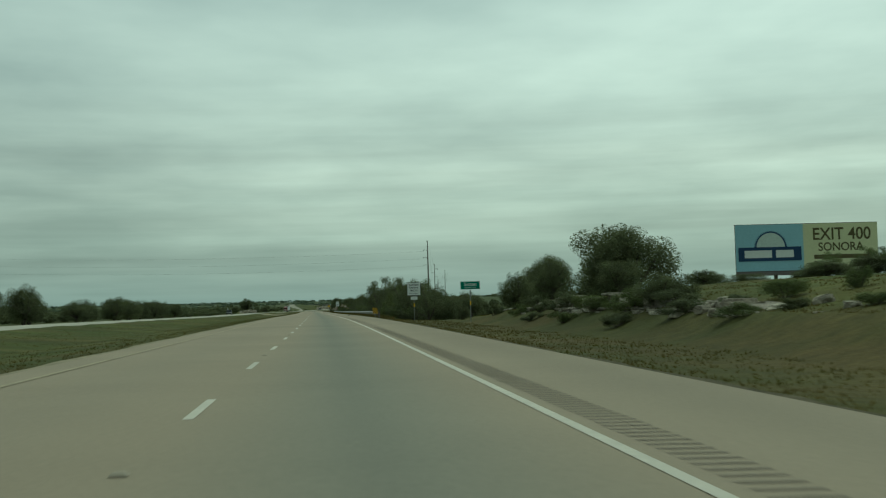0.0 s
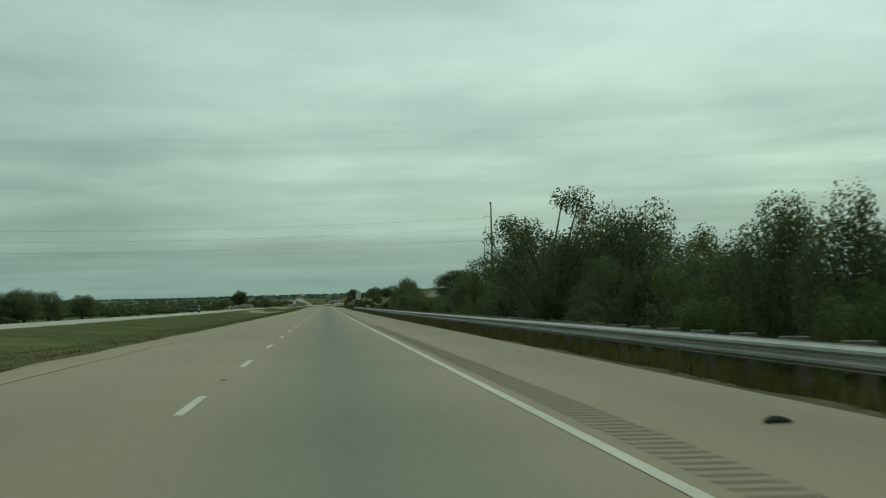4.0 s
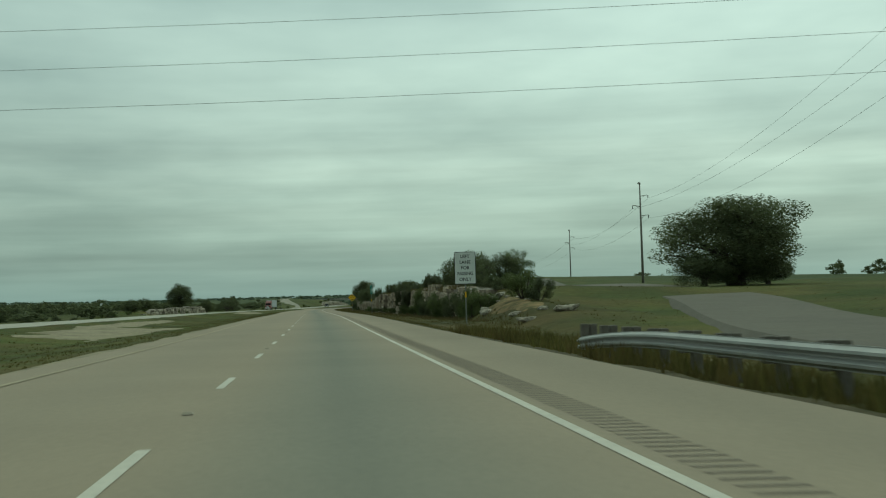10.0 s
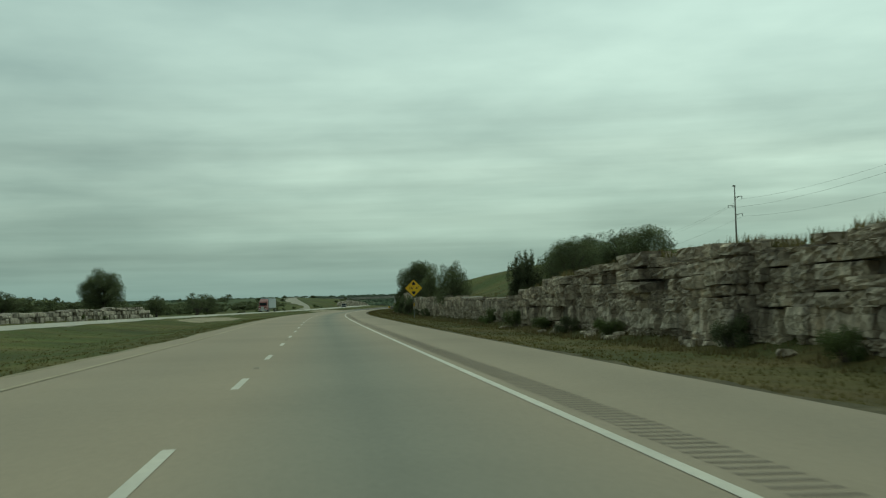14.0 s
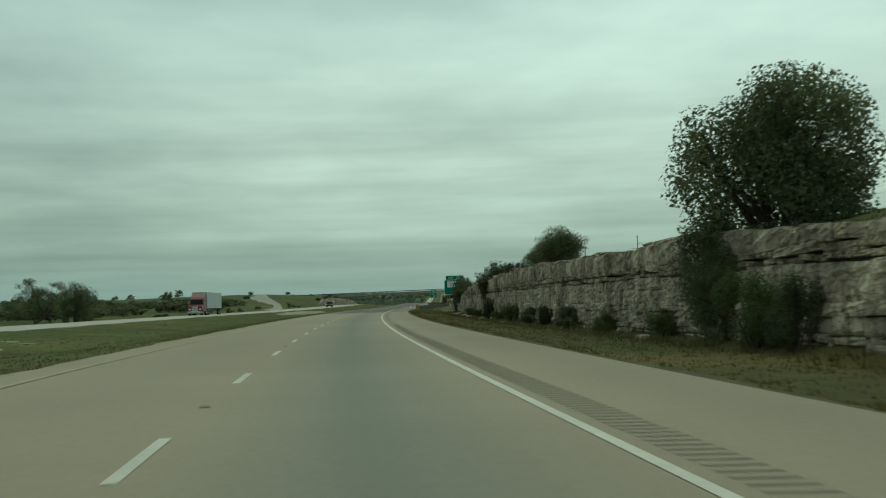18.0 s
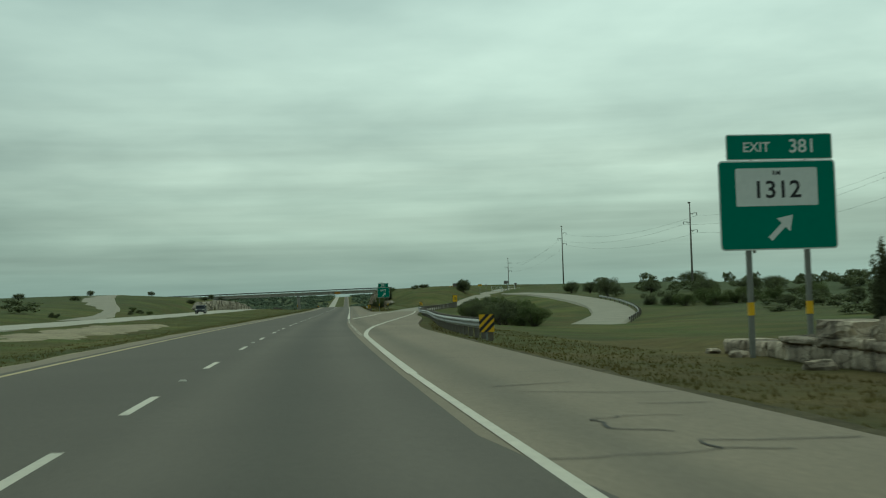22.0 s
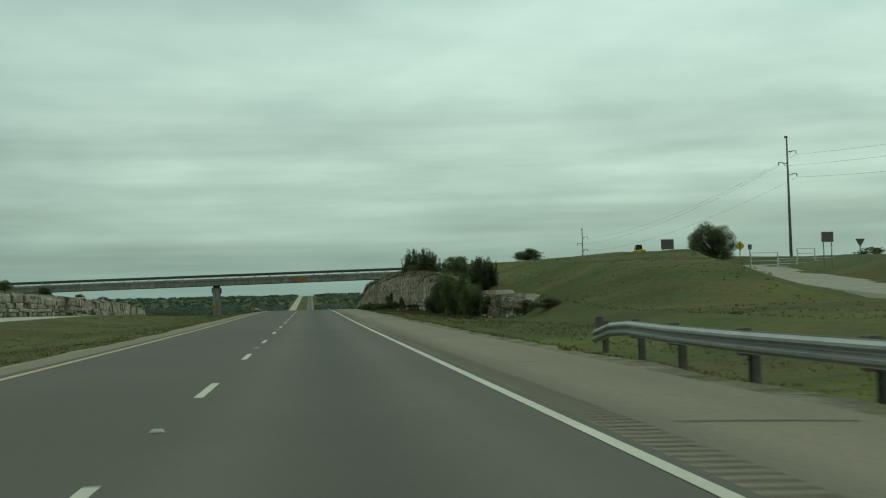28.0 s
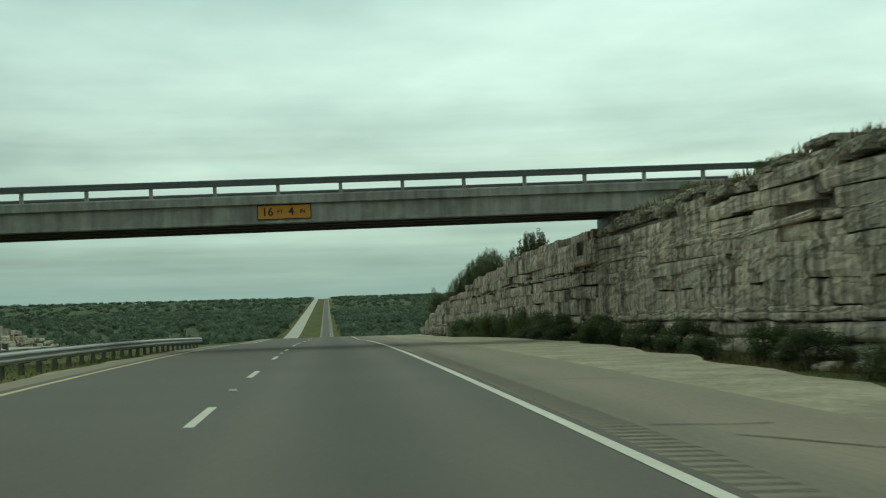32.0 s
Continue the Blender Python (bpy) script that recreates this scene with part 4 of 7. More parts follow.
for k, (a, b, c, d) in enumerate(((920.1, 1.95, 920.3, 2.33), (920.3, 2.33, 920.75, 3.3), (920.3, 2.3, 918.2, 2.36), (918.2, 2.36, 912, 2.6), (919.9, 2.4, 920.1, 3.4), (921.6, 1.93, 921.6, 2.4), (921.6, 2.4, 922.7, 2.0), (922.7, 2.0, 923.7, 2.47), (923.7, 2.47, 924.5, 2.1),
                                   (924.5, 2.1, 925.1, 2.4), (925.1, 2.4, 927, 2.39), (927, 2.4, 929.5, 2.15), (929.5, 2.15, 933, 2.75), (958.2, 2.3, 957.8, 4.2), (961, 2.3, 960.4, 3.6), (966.4, 2.4, 965.6, 4.3), (972, 3, 970, 5), (978, 3.1, 984, 5.2))):
    crack(a, b, c, d, 0.022, 120 + k)


# ---- exit ramp and frontage roads ----
def path_road(name, pts, width, material, label, dz=0.05, sub=6):
    """A road along (s, off, height over the road line) points."""
    P = []
    for i in range(len(pts) - 1):
        p0, p1, p2, p3 = pts[max(i - 1, 0)], pts[i], pts[i + 1], pts[min(i + 2, len(pts) - 1)]
        for k in range(sub):
            f = k / sub
            P.append([b + 0.5 * f * (c - a + f * (2 * a - 5 * b + 4 * c - d + f * (3 * (b - c) + d - a))) for a, b, c, d in zip(p0, p1, p2, p3)])
    P.append(list(pts[-1]))
    W = [at(*p) for p in P]
    vs, fs = [], []
    for i, w in enumerate(W):
        d = (W[min(i + 1, len(W) - 1)] - W[max(i - 1, 0)])
        n = Vector((d.y, -d.x, 0)).normalized() * width / 2
        vs += [w - n + Vector((0, 0, dz)), w + n + Vector((0, 0, dz)), w - n * 1.25 - Vector((0, 0, 0.5)), w + n * 1.25 - Vector((0, 0, 0.5))]
    for i in range(len(W) - 1):
        a = 4 * i
        fs += [(a, a + 1, a + 5, a + 4), (a + 1, a + 3, a + 7, a + 5), (a + 2, a, a + 4, a + 6)]
    ob = child(name, mesh_of(name, vs, fs, material), None)
    tagged(ob, label, "road", kind="structure")
    return W


path_road("exit_ramp", RAMP, 4.7, M["ramp_road"], "pale paved exit ramp climbing the grassy bank")
RAMP_LINE = tuple((s, o + 1.85, h + 0.012) for s, o, h in RAMP)
path_road("ramp_edge_line", RAMP_LINE, 0.14, M["white"], "white edge line along the exit ramp")
FRONT = tuple((s, o, ground_h(s, o) + 0.06) for s, o in ((385, 13.2), (398, 13.8), (415, 15.6), (432, 19.2), (455, 24), (484, 27.5), (520, 31), (570, 37), (640, 46)))
path_road("frontage_road", FRONT, 6.0, M["front_road"], "grey frontage road beyond the grass", 0.06)
ONRAMP = ((1010, -36.5, 0.0), (1050, -41, .6), (1090, -47, 1.9), (1130, -55, 3.5), (1170, -62, 4.6), (1215, -68, 5.4), (1262, -72, 5.9))
path_road("entry_ramp", ONRAMP, 6.5, M["ramp_road"], "pale entry ramp coming down the grassy hill", 0.06)
LOOP_W = path_road("frontage_loop", LOOP, 6.0, M["ramp_road"], "pale frontage road curving up to the exit ramp", 0.06)

# ---- guard rails ----
PROF = ((0.0, 0.29), (0.0, 0.275), (0.07, 0.235), (0.075, 0.20), (0.0, 0.155), (0.0, 0.135), (0.075, 0.09), (0.07, 0.055), (0.0, 0.015), (0.0, 0.0))


def beam_mesh(points, side, base=0.29):
    """A corrugated beam along points on the ground line; side +1 has its face to the left of the way."""
    vs, fs = [], []
    n = len(PROF)
    for i, p in enumerate(points):
        d = points[min(i + 1, len(points) - 1)] - points[max(i - 1, 0)]
        nx = Vector((-d.y, d.x, 0)).normalized() * side
        for u, h in PROF:
            vs.append(p + nx * u + Vector((0, 0, base + h)))
        for u, h in PROF:
            vs.append(p + nx * (u - 0.008) + Vector((0, 0, base + h)))
    for i in range(len(points) - 1):
        a, b = 2 * n * i, 2 * n * (i + 1)
        for k in range(n - 1):
            fs.append((a + k, a + k + 1, b + k + 1, b + k))
            fs.append((a + n + k + 1, a + n + k, b + n + k, b + n + k + 1))
        fs += [(a, b, b + n, a + n), (a + n - 1, a + 2 * n - 1, b + 2 * n - 1, b + n - 1)]
    for a in (0, 2 * n * (len(points) - 1)):
        for k in range(n - 1):
            fs.append((a + k, a + k + 1, a + n + k + 1, a + n + k))
    return mesh_of("beam", vs, fs, M["galv"], smooth=False)


post_me = bpy.data.meshes.new("post")
_b = box(0.15, 0.20, 1.25, (0, 0, 0.0), 0.012); _b.to_mesh(post_me); _b.free(); post_me.materials.append(M["post"])
steel_me = bpy.data.meshes.new("post_steel")
_b = box(0.012, 0.15, 1.2, (0, 0, 0.0))
for dy in (-0.075, 0.075):
    bmesh.ops.create_cube(_b, size=1.0, matrix=Matrix.Translation((0, dy, 0)) @ Matrix.Diagonal((0.11, 0.012, 1.2, 1)))
_b.to_mesh(steel_me); _b.free(); steel_me.materials.append(M["post"])
block_me = bpy.data.meshes.new("blockout")
_b = box(0.15, 0.19, 0.36, (0, 0, 0), 0.012); _b.to_mesh(block_me); _b.free(); block_me.materials.append(M["post"])


def guardrail(pts, side, label, spacing=1.9, steel=False, dip_end=False, group="highway guardrails", base=0.29):
    """pts: world points at ground level, evenly close; the face looks to side."""
    rail = empty("guardrail", Matrix.Translation(pts[0]), label, "guardrail", group)
    inv = Matrix.Translation(-pts[0])
    # resample
    L = [0.0]
    for a, b in zip(pts, pts[1:]):
        L.append(L[-1] + (b - a).length)

    def on(d):
        i = 0
        while i < len(L) - 2 and L[i + 1] < d:
            i += 1
        return pts[i].lerp(pts[i + 1], min(max((d - L[i]) / (L[i + 1] - L[i]), 0), 1))
    total = L[-1]
    n = max(2, int(total / spacing))
    P = [on(total * i / n) for i in range(n + 1)]
    for i in range(n + 1):
        d = (P[min(i + 1, n)] - P[max(i - 1, 0)])
        ang = math.atan2(d.y, d.x) - math.pi / 2
        back = Vector((-d.y, d.x, 0)).normalized() * -side
        m = inv @ Matrix.Translation(P[i] + back * (0.30 if not steel else 0.24) + Vector((0, 0, -0.02))) @ Matrix.Rotation(ang, 4, "Z")
        child("post", steel_me if steel else post_me, rail, m)
        child("blockout", block_me, rail, inv @ Matrix.Translation(P[i] + back * 0.11 + Vector((0, 0, base + 0.14))) @ Matrix.Rotation(ang, 4, "Z"))
    step = 4
    for i in range(0, n, step):
        seg = P[i:i + step + 1]
        sub = []
        for a, b in zip(seg, seg[1:]):
            sub += [a, a.lerp(b, 0.5)]
        sub.append(seg[-1])
        if dip_end and i + step >= n:
            sub = [p - Vector((0, 0, 0.26 * k * k / (len(sub) - 1) ** 2)) for k, p in enumerate(sub)]
        child("beam", beam_mesh([p - pts[0] for p in sub], side, base), rail)
    return rail


def road_pts(s0, s1, off, h=-0.08, step=2.0):
    fo = off if callable(off) else (lambda s: off)
    n = int(abs(s1 - s0) / step)
    return [at(s0 + (s1 - s0) * i / n, fo(s0 + (s1 - s0) * i / n), h) for i in range(n + 1)]


guardrail(road_pts(125, 408, lambda s: 5.65 - 0.25 * (1 - sm(126, 140, s))), 1, "long galvanised guardrail on timber posts above the drop", dip_end=True)
guardrail(road_pts(877, 1003, lambda s: 5.78 + 2.74 * sm(880, 950, s) + 2.6 * sm(945, 1003, s)) + [at(1012, 12.4, -.05), at(1024, 15.2, .0), at(1036, 17.4, .15), at(1050, 19.8, .35)], 1, "galvanised guardrail curving along the exit ramp")
guardrail(road_pts(1042, 1091, lambda s: 5.35 + 0.7 * sm(1080, 1091, s)), 1, "short galvanised guardrail with a turned-down end", 3.6, base=0.37, steel=True, dip_end=True)
guardrail(road_pts(1222.5, 1290, -7.3, -0.12), -1, "galvanised guardrail before the bridge pier", steel=True)
guardrail(road_pts(1228, 1300, -21.0, -0.1), 1, "galvanised guardrail across the median")
guardrail([p + Vector((3.5, -0.6, -0.05)) for p in LOOP_W[14:38]], 1, "galvanised guardrail on the curve of the frontage road", spacing=3.8)


# ---- signs ----
def plate(w, h, r=0.05, t=0.012, n=4):
    """A rounded board in the x-z plane, its face to -y."""
    bm = bmesh.new()
    ring = []
    for cx, cz, a0 in ((w / 2 - r, h / 2 - r, 0), (-w / 2 + r, h / 2 - r, 90), (-w / 2 + r, -h / 2 + r, 180), (w / 2 - r, -h / 2 + r, 270)):
        for k in range(n + 1):
            a = radians(a0 + 90 * k / n)
            ring.append((cx + r * math.cos(a), cz + r * math.sin(a)))
    f = [bm.verts.new((x, -t / 2, z)) for x, z in ring]
    b = [bm.verts.new((x, t / 2, z)) for x, z in ring]
    bm.faces.new(f[::-1]); bm.faces.new(b)
    for i in range(len(f)):
        j = (i + 1) % len(f)
        bm.faces.new((f[i], f[j], b[j], b[i]))
    bmesh.ops.recalc_face_normals(bm, faces=bm.faces[:])
    return bm


def shift(ob, x=0, y=0, z=0):
    ob.location = (x, y, z)
    return ob


def words(text, size, material, parent, x=0.0, y=-0.02, z=0.0, wide=1.0, name="lettering"):
    cu = bpy.data.curves.new("text", "FONT")
    cu.body, cu.size, cu.align_x, cu.align_y, cu.extrude = text, size, "CENTER", "CENTER", 0.002
    cu.offset = 0.015 * size
    tmp = new("text", cu)
    me = bpy.data.meshes.new_from_object(tmp.evaluated_get(bpy.context.evaluated_depsgraph_get()))
    bpy.data.objects.remove(tmp)
    bpy.data.curves.remove(cu)
    me.name = name
    me.materials.clear()
    me.materials.append(material)
    me.transform(Matrix.Rotation(radians(90), 4, "X") @ Matrix.Diagonal((wide, 1, 1, 1)))
    return child(name, me, parent, Matrix.Translation((x, y, z)))


def bar(w, h, material, parent, x, z, y=-0.016, name="text_bar"):
    ob = part(name, box(w, 0.004, h), material, parent)
    return shift(ob, x, y, z)


def board(parent, w, h, z, face, border, r=0.06, x=0.0, inset=0.03, name="panel"):
    """A board with a border line; returns the panel part, its centre at height z."""
    p = part(name, plate(w, h, r, 0.014), border, parent)
    shift(p, x, 0, z)
    f = part("face", plate(w - 2 * inset, h - 2 * inset, max(r - inset, 0.01), 0.006), face, p)
    shift(f, 0, -0.009, 0)
    return p


def upright(parent, x, z0, z1, w=0.06, y=0.05, material=None, name="post"):
    return shift(part(name, box(w, w, z1 - z0, (0, 0, (z0 + z1) / 2)), material or M["steel_post"], parent), x, y, 0)


def yellow_band(parent, x, z, w=0.075):
    return shift(part("reflective_band", box(w, w, 0.30), M["sign_yellow"], parent), x, 0.05, z)


def green_sign():
    g = empty("road_sign", place(85.5, 9.95), "small green road name sign on a steel post in the grass", "road sign", "road signs")
    p = board(g, 1.34, 0.56, 2.45, M["sign_green"], M["sign_white"], 0.04)
    words("Sutton", 0.32, M["sign_white"], p, 0, -0.016, 0.07, 1.0); words("COUNTY LINE", 0.12, M["sign_white"], p, 0, -0.016, -0.16, 1.0)
    upright(g, 0, -0.5, 2.15)
    yellow_band(g, 0, 1.25)


def belt_sign():
    g = empty("road_sign", place(106.5, 7.73), "white seat belt law sign with black lettering on a post", "road sign", "road signs")
    p = board(g, 1.15, 1.10, 2.62, M["sign_white"], M["sign_black"], 0.06)
    for i, (t, sz) in enumerate((("FASTEN", 0.20), ("SAFETY", 0.20), ("BELTS", 0.20), ("STATE LAW", 0.12))):
        words(t, sz, M["sign_black"], p, 0, -0.016, 0.33 - 0.235 * i, 1.15)
    q = board(g, 0.56, 0.27, 1.85, M["sign_white"], M["sign_white"], 0.03)
    upright(g, 0, -0.5, 2.1)
    yellow_band(g, 0, 1.28)


def passing_sign():
    g = empty("road_sign", place(446.5, 7.69), "tall white passing lane sign with black lettering", "road sign", "road signs")
    p = board(g, 1.13, 1.70, 2.95, M["sign_white"], M["sign_black"], 0.07)
    for i, t in enumerate(("LEFT", "LANE", "FOR", "PASSING", "ONLY")):
        words(t, 0.24, M["sign_black"], p, 0, -0.016, 0.60 - 0.30 * i, 1.0 if t != "PASSING" else 0.92)
    upright(g, 0, -0.5, 2.2)
    yellow_band(g, 0, 1.55)


def mile_sign():
    g = empty("mile_marker", place(533, 6.74), "narrow green mile marker with white numerals on a post", "mile marker", "road signs")
    p = board(g, 0.27, 1.10, 3.0, M["sign_green"], M["sign_white"], 0.03, inset=0.012)
    words("MILE", 0.075, M["sign_white"], p, 0, -0.014, 0.46)
    for i, t in enumerate("381"):
        words(t, 0.28, M["sign_white"], p, 0, -0.014, 0.24 - 0.28 * i)
    upright(g, 0, -0.5, 2.5)
    yellow_band(g, 0, 1.7)


def diamond(g, half, z, text, arrows=True):
    p = part("panel", plate(half * 1.414, half * 1.414, 0.06, 0.014), M["sign_black"], g)
    p.matrix_basis = Matrix.Translation((0, 0, z)) @ Matrix.Rotation(radians(45), 4, "Y")
    f = part("face", plate(half * 1.414 - 0.05, half * 1.414 - 0.05, 0.05, 0.006), M["sign_yellow"], p)
    shift(f, 0, -0.009, 0)
    return p


def clearance_sign():
    g = empty("warning_sign", place(653, 8.5), "yellow diamond clearance sign with black numerals and arrows", "warning sign", "road signs")
    p = diamond(g, 0.86, 2.85, "")
    inv = Matrix.Rotation(radians(-45), 4, "Y")
    for t, x in (("16", -0.26), ("4", 0.28)):
        w = words(t, 0.36, M["sign_black"], p, 0, 0, 0, 1.05)
        w.matrix_basis = inv @ Matrix.Translation((x, -0.016, 0.0))
    for t, x in (("'", 0.02), ('"', 0.47)):
        w = words(t, 0.3, M["sign_black"], p, 0, 0, 0, 1.0)
        w.matrix_basis = inv @ Matrix.Translation((x, -0.016, 0.05))
    for sgn in (1, -1):
        bm = bmesh.new()
        v = [bm.verts.new((x, -0.016, sgn * z)) for x, z in ((-0.16, 0.30), (0.16, 0.30), (0.16, 0.46), (0.0, 0.62), (-0.16, 0.46))]
        v2 = [bm.verts.new((q.co.x, -0.012, q.co.z)) for q in v]
        bm.faces.new(v); bm.faces.new(v2)
        for i in range(5):
            bm.faces.new((v[i], v[(i + 1) % 5], v2[(i + 1) % 5], v2[i]))
        bmesh.ops.recalc_face_normals(bm, faces=bm.faces[:])
        part("arrow", bm, M["sign_black"], p).matrix_basis = inv
    upright(g, 0, -0.5, 2.3)
    yellow_band(g, 0, 1.3)


def arrow_up_right(parent, size, x, z, material):
    bm = bmesh.new()
    pts = ((-0.5, -0.36), (-0.36, -0.5), (0.16, 0.02), (0.34, -0.16), (0.46, 0.46), (-0.16, 0.34), (0.02, 0.16))
    f = [bm.verts.new((a * size, -0.002, b * size)) for a, b in pts]
    bk = [bm.verts.new((a * size, 0.002, b * size)) for a, b in pts]
    bm.faces.new(f); bm.faces.new(bk[::-1])
    for i in range(len(f)):
        j = (i + 1) % len(f)
        bm.faces.new((f[i], f[j], bk[j], bk[i]))
    bmesh.ops.recalc_face_normals(bm, faces=bm.faces[:])
    return shift(part("arrow", bm, material, parent), x, -0.018, z)


def exit_sign():
    g = empty("exit_sign", place(865, 11.3), "large green exit sign with white route panel on two posts", "exit sign", "road signs")
    b = ground_h(865, 11.3)
    p = board(g, 2.80, 2.08, 3.10 - b, M["sign_green"], M["sign_white"], 0.10, 0.0, 0.035)
    q = board(g, 2.54, 0.60, 4.45 - b, M["sign_green"], M["sign_white"], 0.05, 0.08, 0.025, name="exit_number_panel")
    words("EXIT", 0.32, M["sign_white"], q, -0.55, -0.016, -0.01)
    words("381", 0.44, M["sign_white"], q, 0.55, -0.016, 0.0)
    r = part("route_panel", plate(1.95, 0.88, 0.04, 0.006), M["sign_white"], p)
    shift(r, -0.02, -0.016, 0.42)
    words("RM", 0.15, M["sign_black"], r, 0, -0.006, 0.32)
    words("1312", 0.56, M["sign_black"], r, 0, -0.006, -0.08, 1.05)
    arrow_up_right(p, 0.62, 0.05, -0.52, M["sign_white"])
    for x in (-0.72, 0.68):
        upright(g, x, -0.6, 4.0 - b, 0.11, 0.08)
        yellow_band(g, x, 1.0, 0.125).location.y = 0.08
    for x in (-0.6, 0.7):
        shift(part("brace", box(0.06, 0.03, 2.6), M["steel_post"], g), x, 0.03, 3.3 - b)


def gore_sign():
    g = empty("exit_sign", place(1022, 7.1), "green exit gore sign with number plate and arrow", "exit sign", "road signs")
    b = ground_h(1022, 7.1)
    p = board(g, 1.74, 1.42, 2.66 - b, M["sign_green"], M["sign_white"], 0.07, 0.0, 0.03)
    words("EXIT", 0.38, M["sign_white"], p, 0, -0.016, 0.30, 1.1)
    arrow_up_right(p, 0.55, 0.08, -0.30, M["sign_white"])
    q = board(g, 1.48, 0.62, 3.70 - b, M["sign_green"], M["sign_white"], 0.05, 0.0, 0.025, name="exit_number_panel")
    words("381", 0.48, M["sign_white"], q, 0, -0.016, 0.0, 1.1)
    for x in (-0.62, 0.62):
        upright(g, x, -0.5, 3.5 - b, 0.08, 0.06)
        yellow_band(g, x, 1.0, 0.095).location.y = 0.06


def hazard_board(s, off, z=0.58, w=0.48, h=0.56, ground=False, mirror=1):
    g = empty("hazard_marker", place(s, off, 0.0 if ground else -0.06, ground=ground), "yellow and black striped hazard board at the rail end", "hazard marker", "hazard markers")
    p = part("panel", plate(w, h, 0.02, 0.012), M["sign_yellow"], g)
    shift(p, 0, 0, z - 0.2 + h / 2)
    for k in (-1, 0, 1):
        bm = bmesh.new()
        bmesh.ops.create_cube(bm, size=1, matrix=Matrix.Rotation(radians(45 * mirror), 4, "Y") @ Matrix.Diagonal((1.2, 0.004, 0.09, 1)))
        bmesh.ops.translate(bm, verts=bm.verts[:], vec=(0, -0.010, k * 0.24))
        for co, no in (((w / 2, 0, 0), (1, 0, 0)), ((-w / 2, 0, 0), (-1, 0, 0)), ((0, 0, h / 2), (0, 0, 1)), ((0, 0, -h / 2), (0, 0, -1))):
            bmesh.ops.bisect_plane(bm, geom=bm.verts[:] + bm.edges[:] + bm.faces[:], plane_co=co, plane_no=no, clear_outer=True)
        part("stripe", bm, M["sign_black"], p)
    upright(g, 0, -0.4, z + 0.1, 0.06, 0.05)


def speed_board():
    g = empty("advisory_sign", place(1036, 18.7), "yellow advisory speed plate reading fifteen beside the ramp", "advisory sign", "road signs")
    b = ground_h(1036, 18.7)
    p = board(g, 0.75, 1.08, 1.5 - b, M["sign_yellow"], M["sign_black"], 0.04)
    words("15", 0.5, M["sign_black"], p, 0, -0.016, -0.05)
    upright(g, 0, -0.5, 1.3 - b)


def plain_sign(s, off, w, h, z, material, label, turn=0, posts=2):
    g = empty("road_sign", place(s, off, turn=turn), label, "road sign", "road signs")
    p = board(g, w, h, z, material, M["sign_back"], 0.04)
    for x in ((-w / 3, w / 3) if posts == 2 else (0,)):
        upright(g, x, -0.5, z)
    return g


green_sign(); belt_sign(); passing_sign(); mile_sign(); clearance_sign(); exit_sign(); gore_sign(); speed_board()
hazard_board(124.5, 5.28, mirror=-1); hazard_board(876.4, 5.88, 0.36, mirror=-1); hazard_board(1041.4, 5.25, mirror=-1); hazard_board(1221.5, -7.1, 0.30)
hazard_board(1260.5, -14.75, 1.1, 0.40, 0.85, True, mirror=-1)
hazard_board(1052, 14.2, 0.6, ground=True, mirror=-1)
up = lambda s, o, z: z - ground_h(s, o)
plain_sign(1168, 30.0, 1.1, 0.85, up(1168, 30, 5.0), M["sign_back"], "back of a brown sign plate on two posts on the bank")
plain_sign(1166, 43.2, 1.05, 0.85, up(1166, 43.2, 5.25), M["sign_back"], "back of a brown sign plate near the ramp end")
plain_sign(1172, 38.6, 0.34, 0.45, up(1172, 38.6, 4.75), M["sign_back"], "back of a small sign plate beside the ramp", posts=1)
for s, o in ((1168, 36.3), (1170, 37.0)):
    g = empty("warning_sign", place(s, o), "yellow warning diamond near the ramp end", "warning sign", "road signs")
    d = diamond(g, 0.40, up(s, o, 4.75), "")
    b = bar(0.11, 0.36, M["sign_black"], d, 0, 0, -0.016, "symbol_bar")
    b.matrix_basis = Matrix.Rotation(radians(-45), 4, "Y") @ b.matrix_basis
    upright(g, 0, -0.4, up(s, o, 4.5))


def yield_sign():
    g = empty("yield_sign", place(1165, 45.6), "back of a triangular yield sign on a post", "road sign", "road signs")
    z = up(1165, 45.6, 4.75)
    bm = bmesh.new()
    f = [bm.verts.new((x, 0, zz)) for x, zz in ((-0.42, 0.25), (0.42, 0.25), (0, -0.48))]
    b = [bm.verts.new((v.co.x, 0.012, v.co.z)) for v in f]
    bm.faces.new(f); bm.faces.new(b[::-1])
    for i in range(3):
        bm.faces.new((f[i], b[i], b[(i + 1) % 3], f[(i + 1) % 3]))
    bmesh.ops.recalc_face_normals(bm, faces=bm.faces[:])
    shift(part("panel", bm, M["sign_back"], g), 0, 0, z)
    upright(g, 0, -0.4, z)


def pipe_fence():
    """Cattle pens of pale steel pipe on the rise beyond the ramp."""
    g = empty("pipe_fence", place(1178, 44.0), "pale steel pipe pen with open panels on the rise", "fence")
    x = -3.2
    for w, h in ((2.6, 1.6), (1.8, 1.0), (1.7, 1.9), (2.8, 1.0)):
        for px in (x, x + w):
            part("post", tube([(px, 0, -0.3), (px, 0, h)], 0.05, 6), M["sign_white"], g)
        for k in range(4):
            z = h * (0.28 + 0.24 * k)
            part("pipe", tube([(x, 0, z), (x + w, 0, z)], 0.028, 5), M["sign_white"], g)
        x += w + 0.05


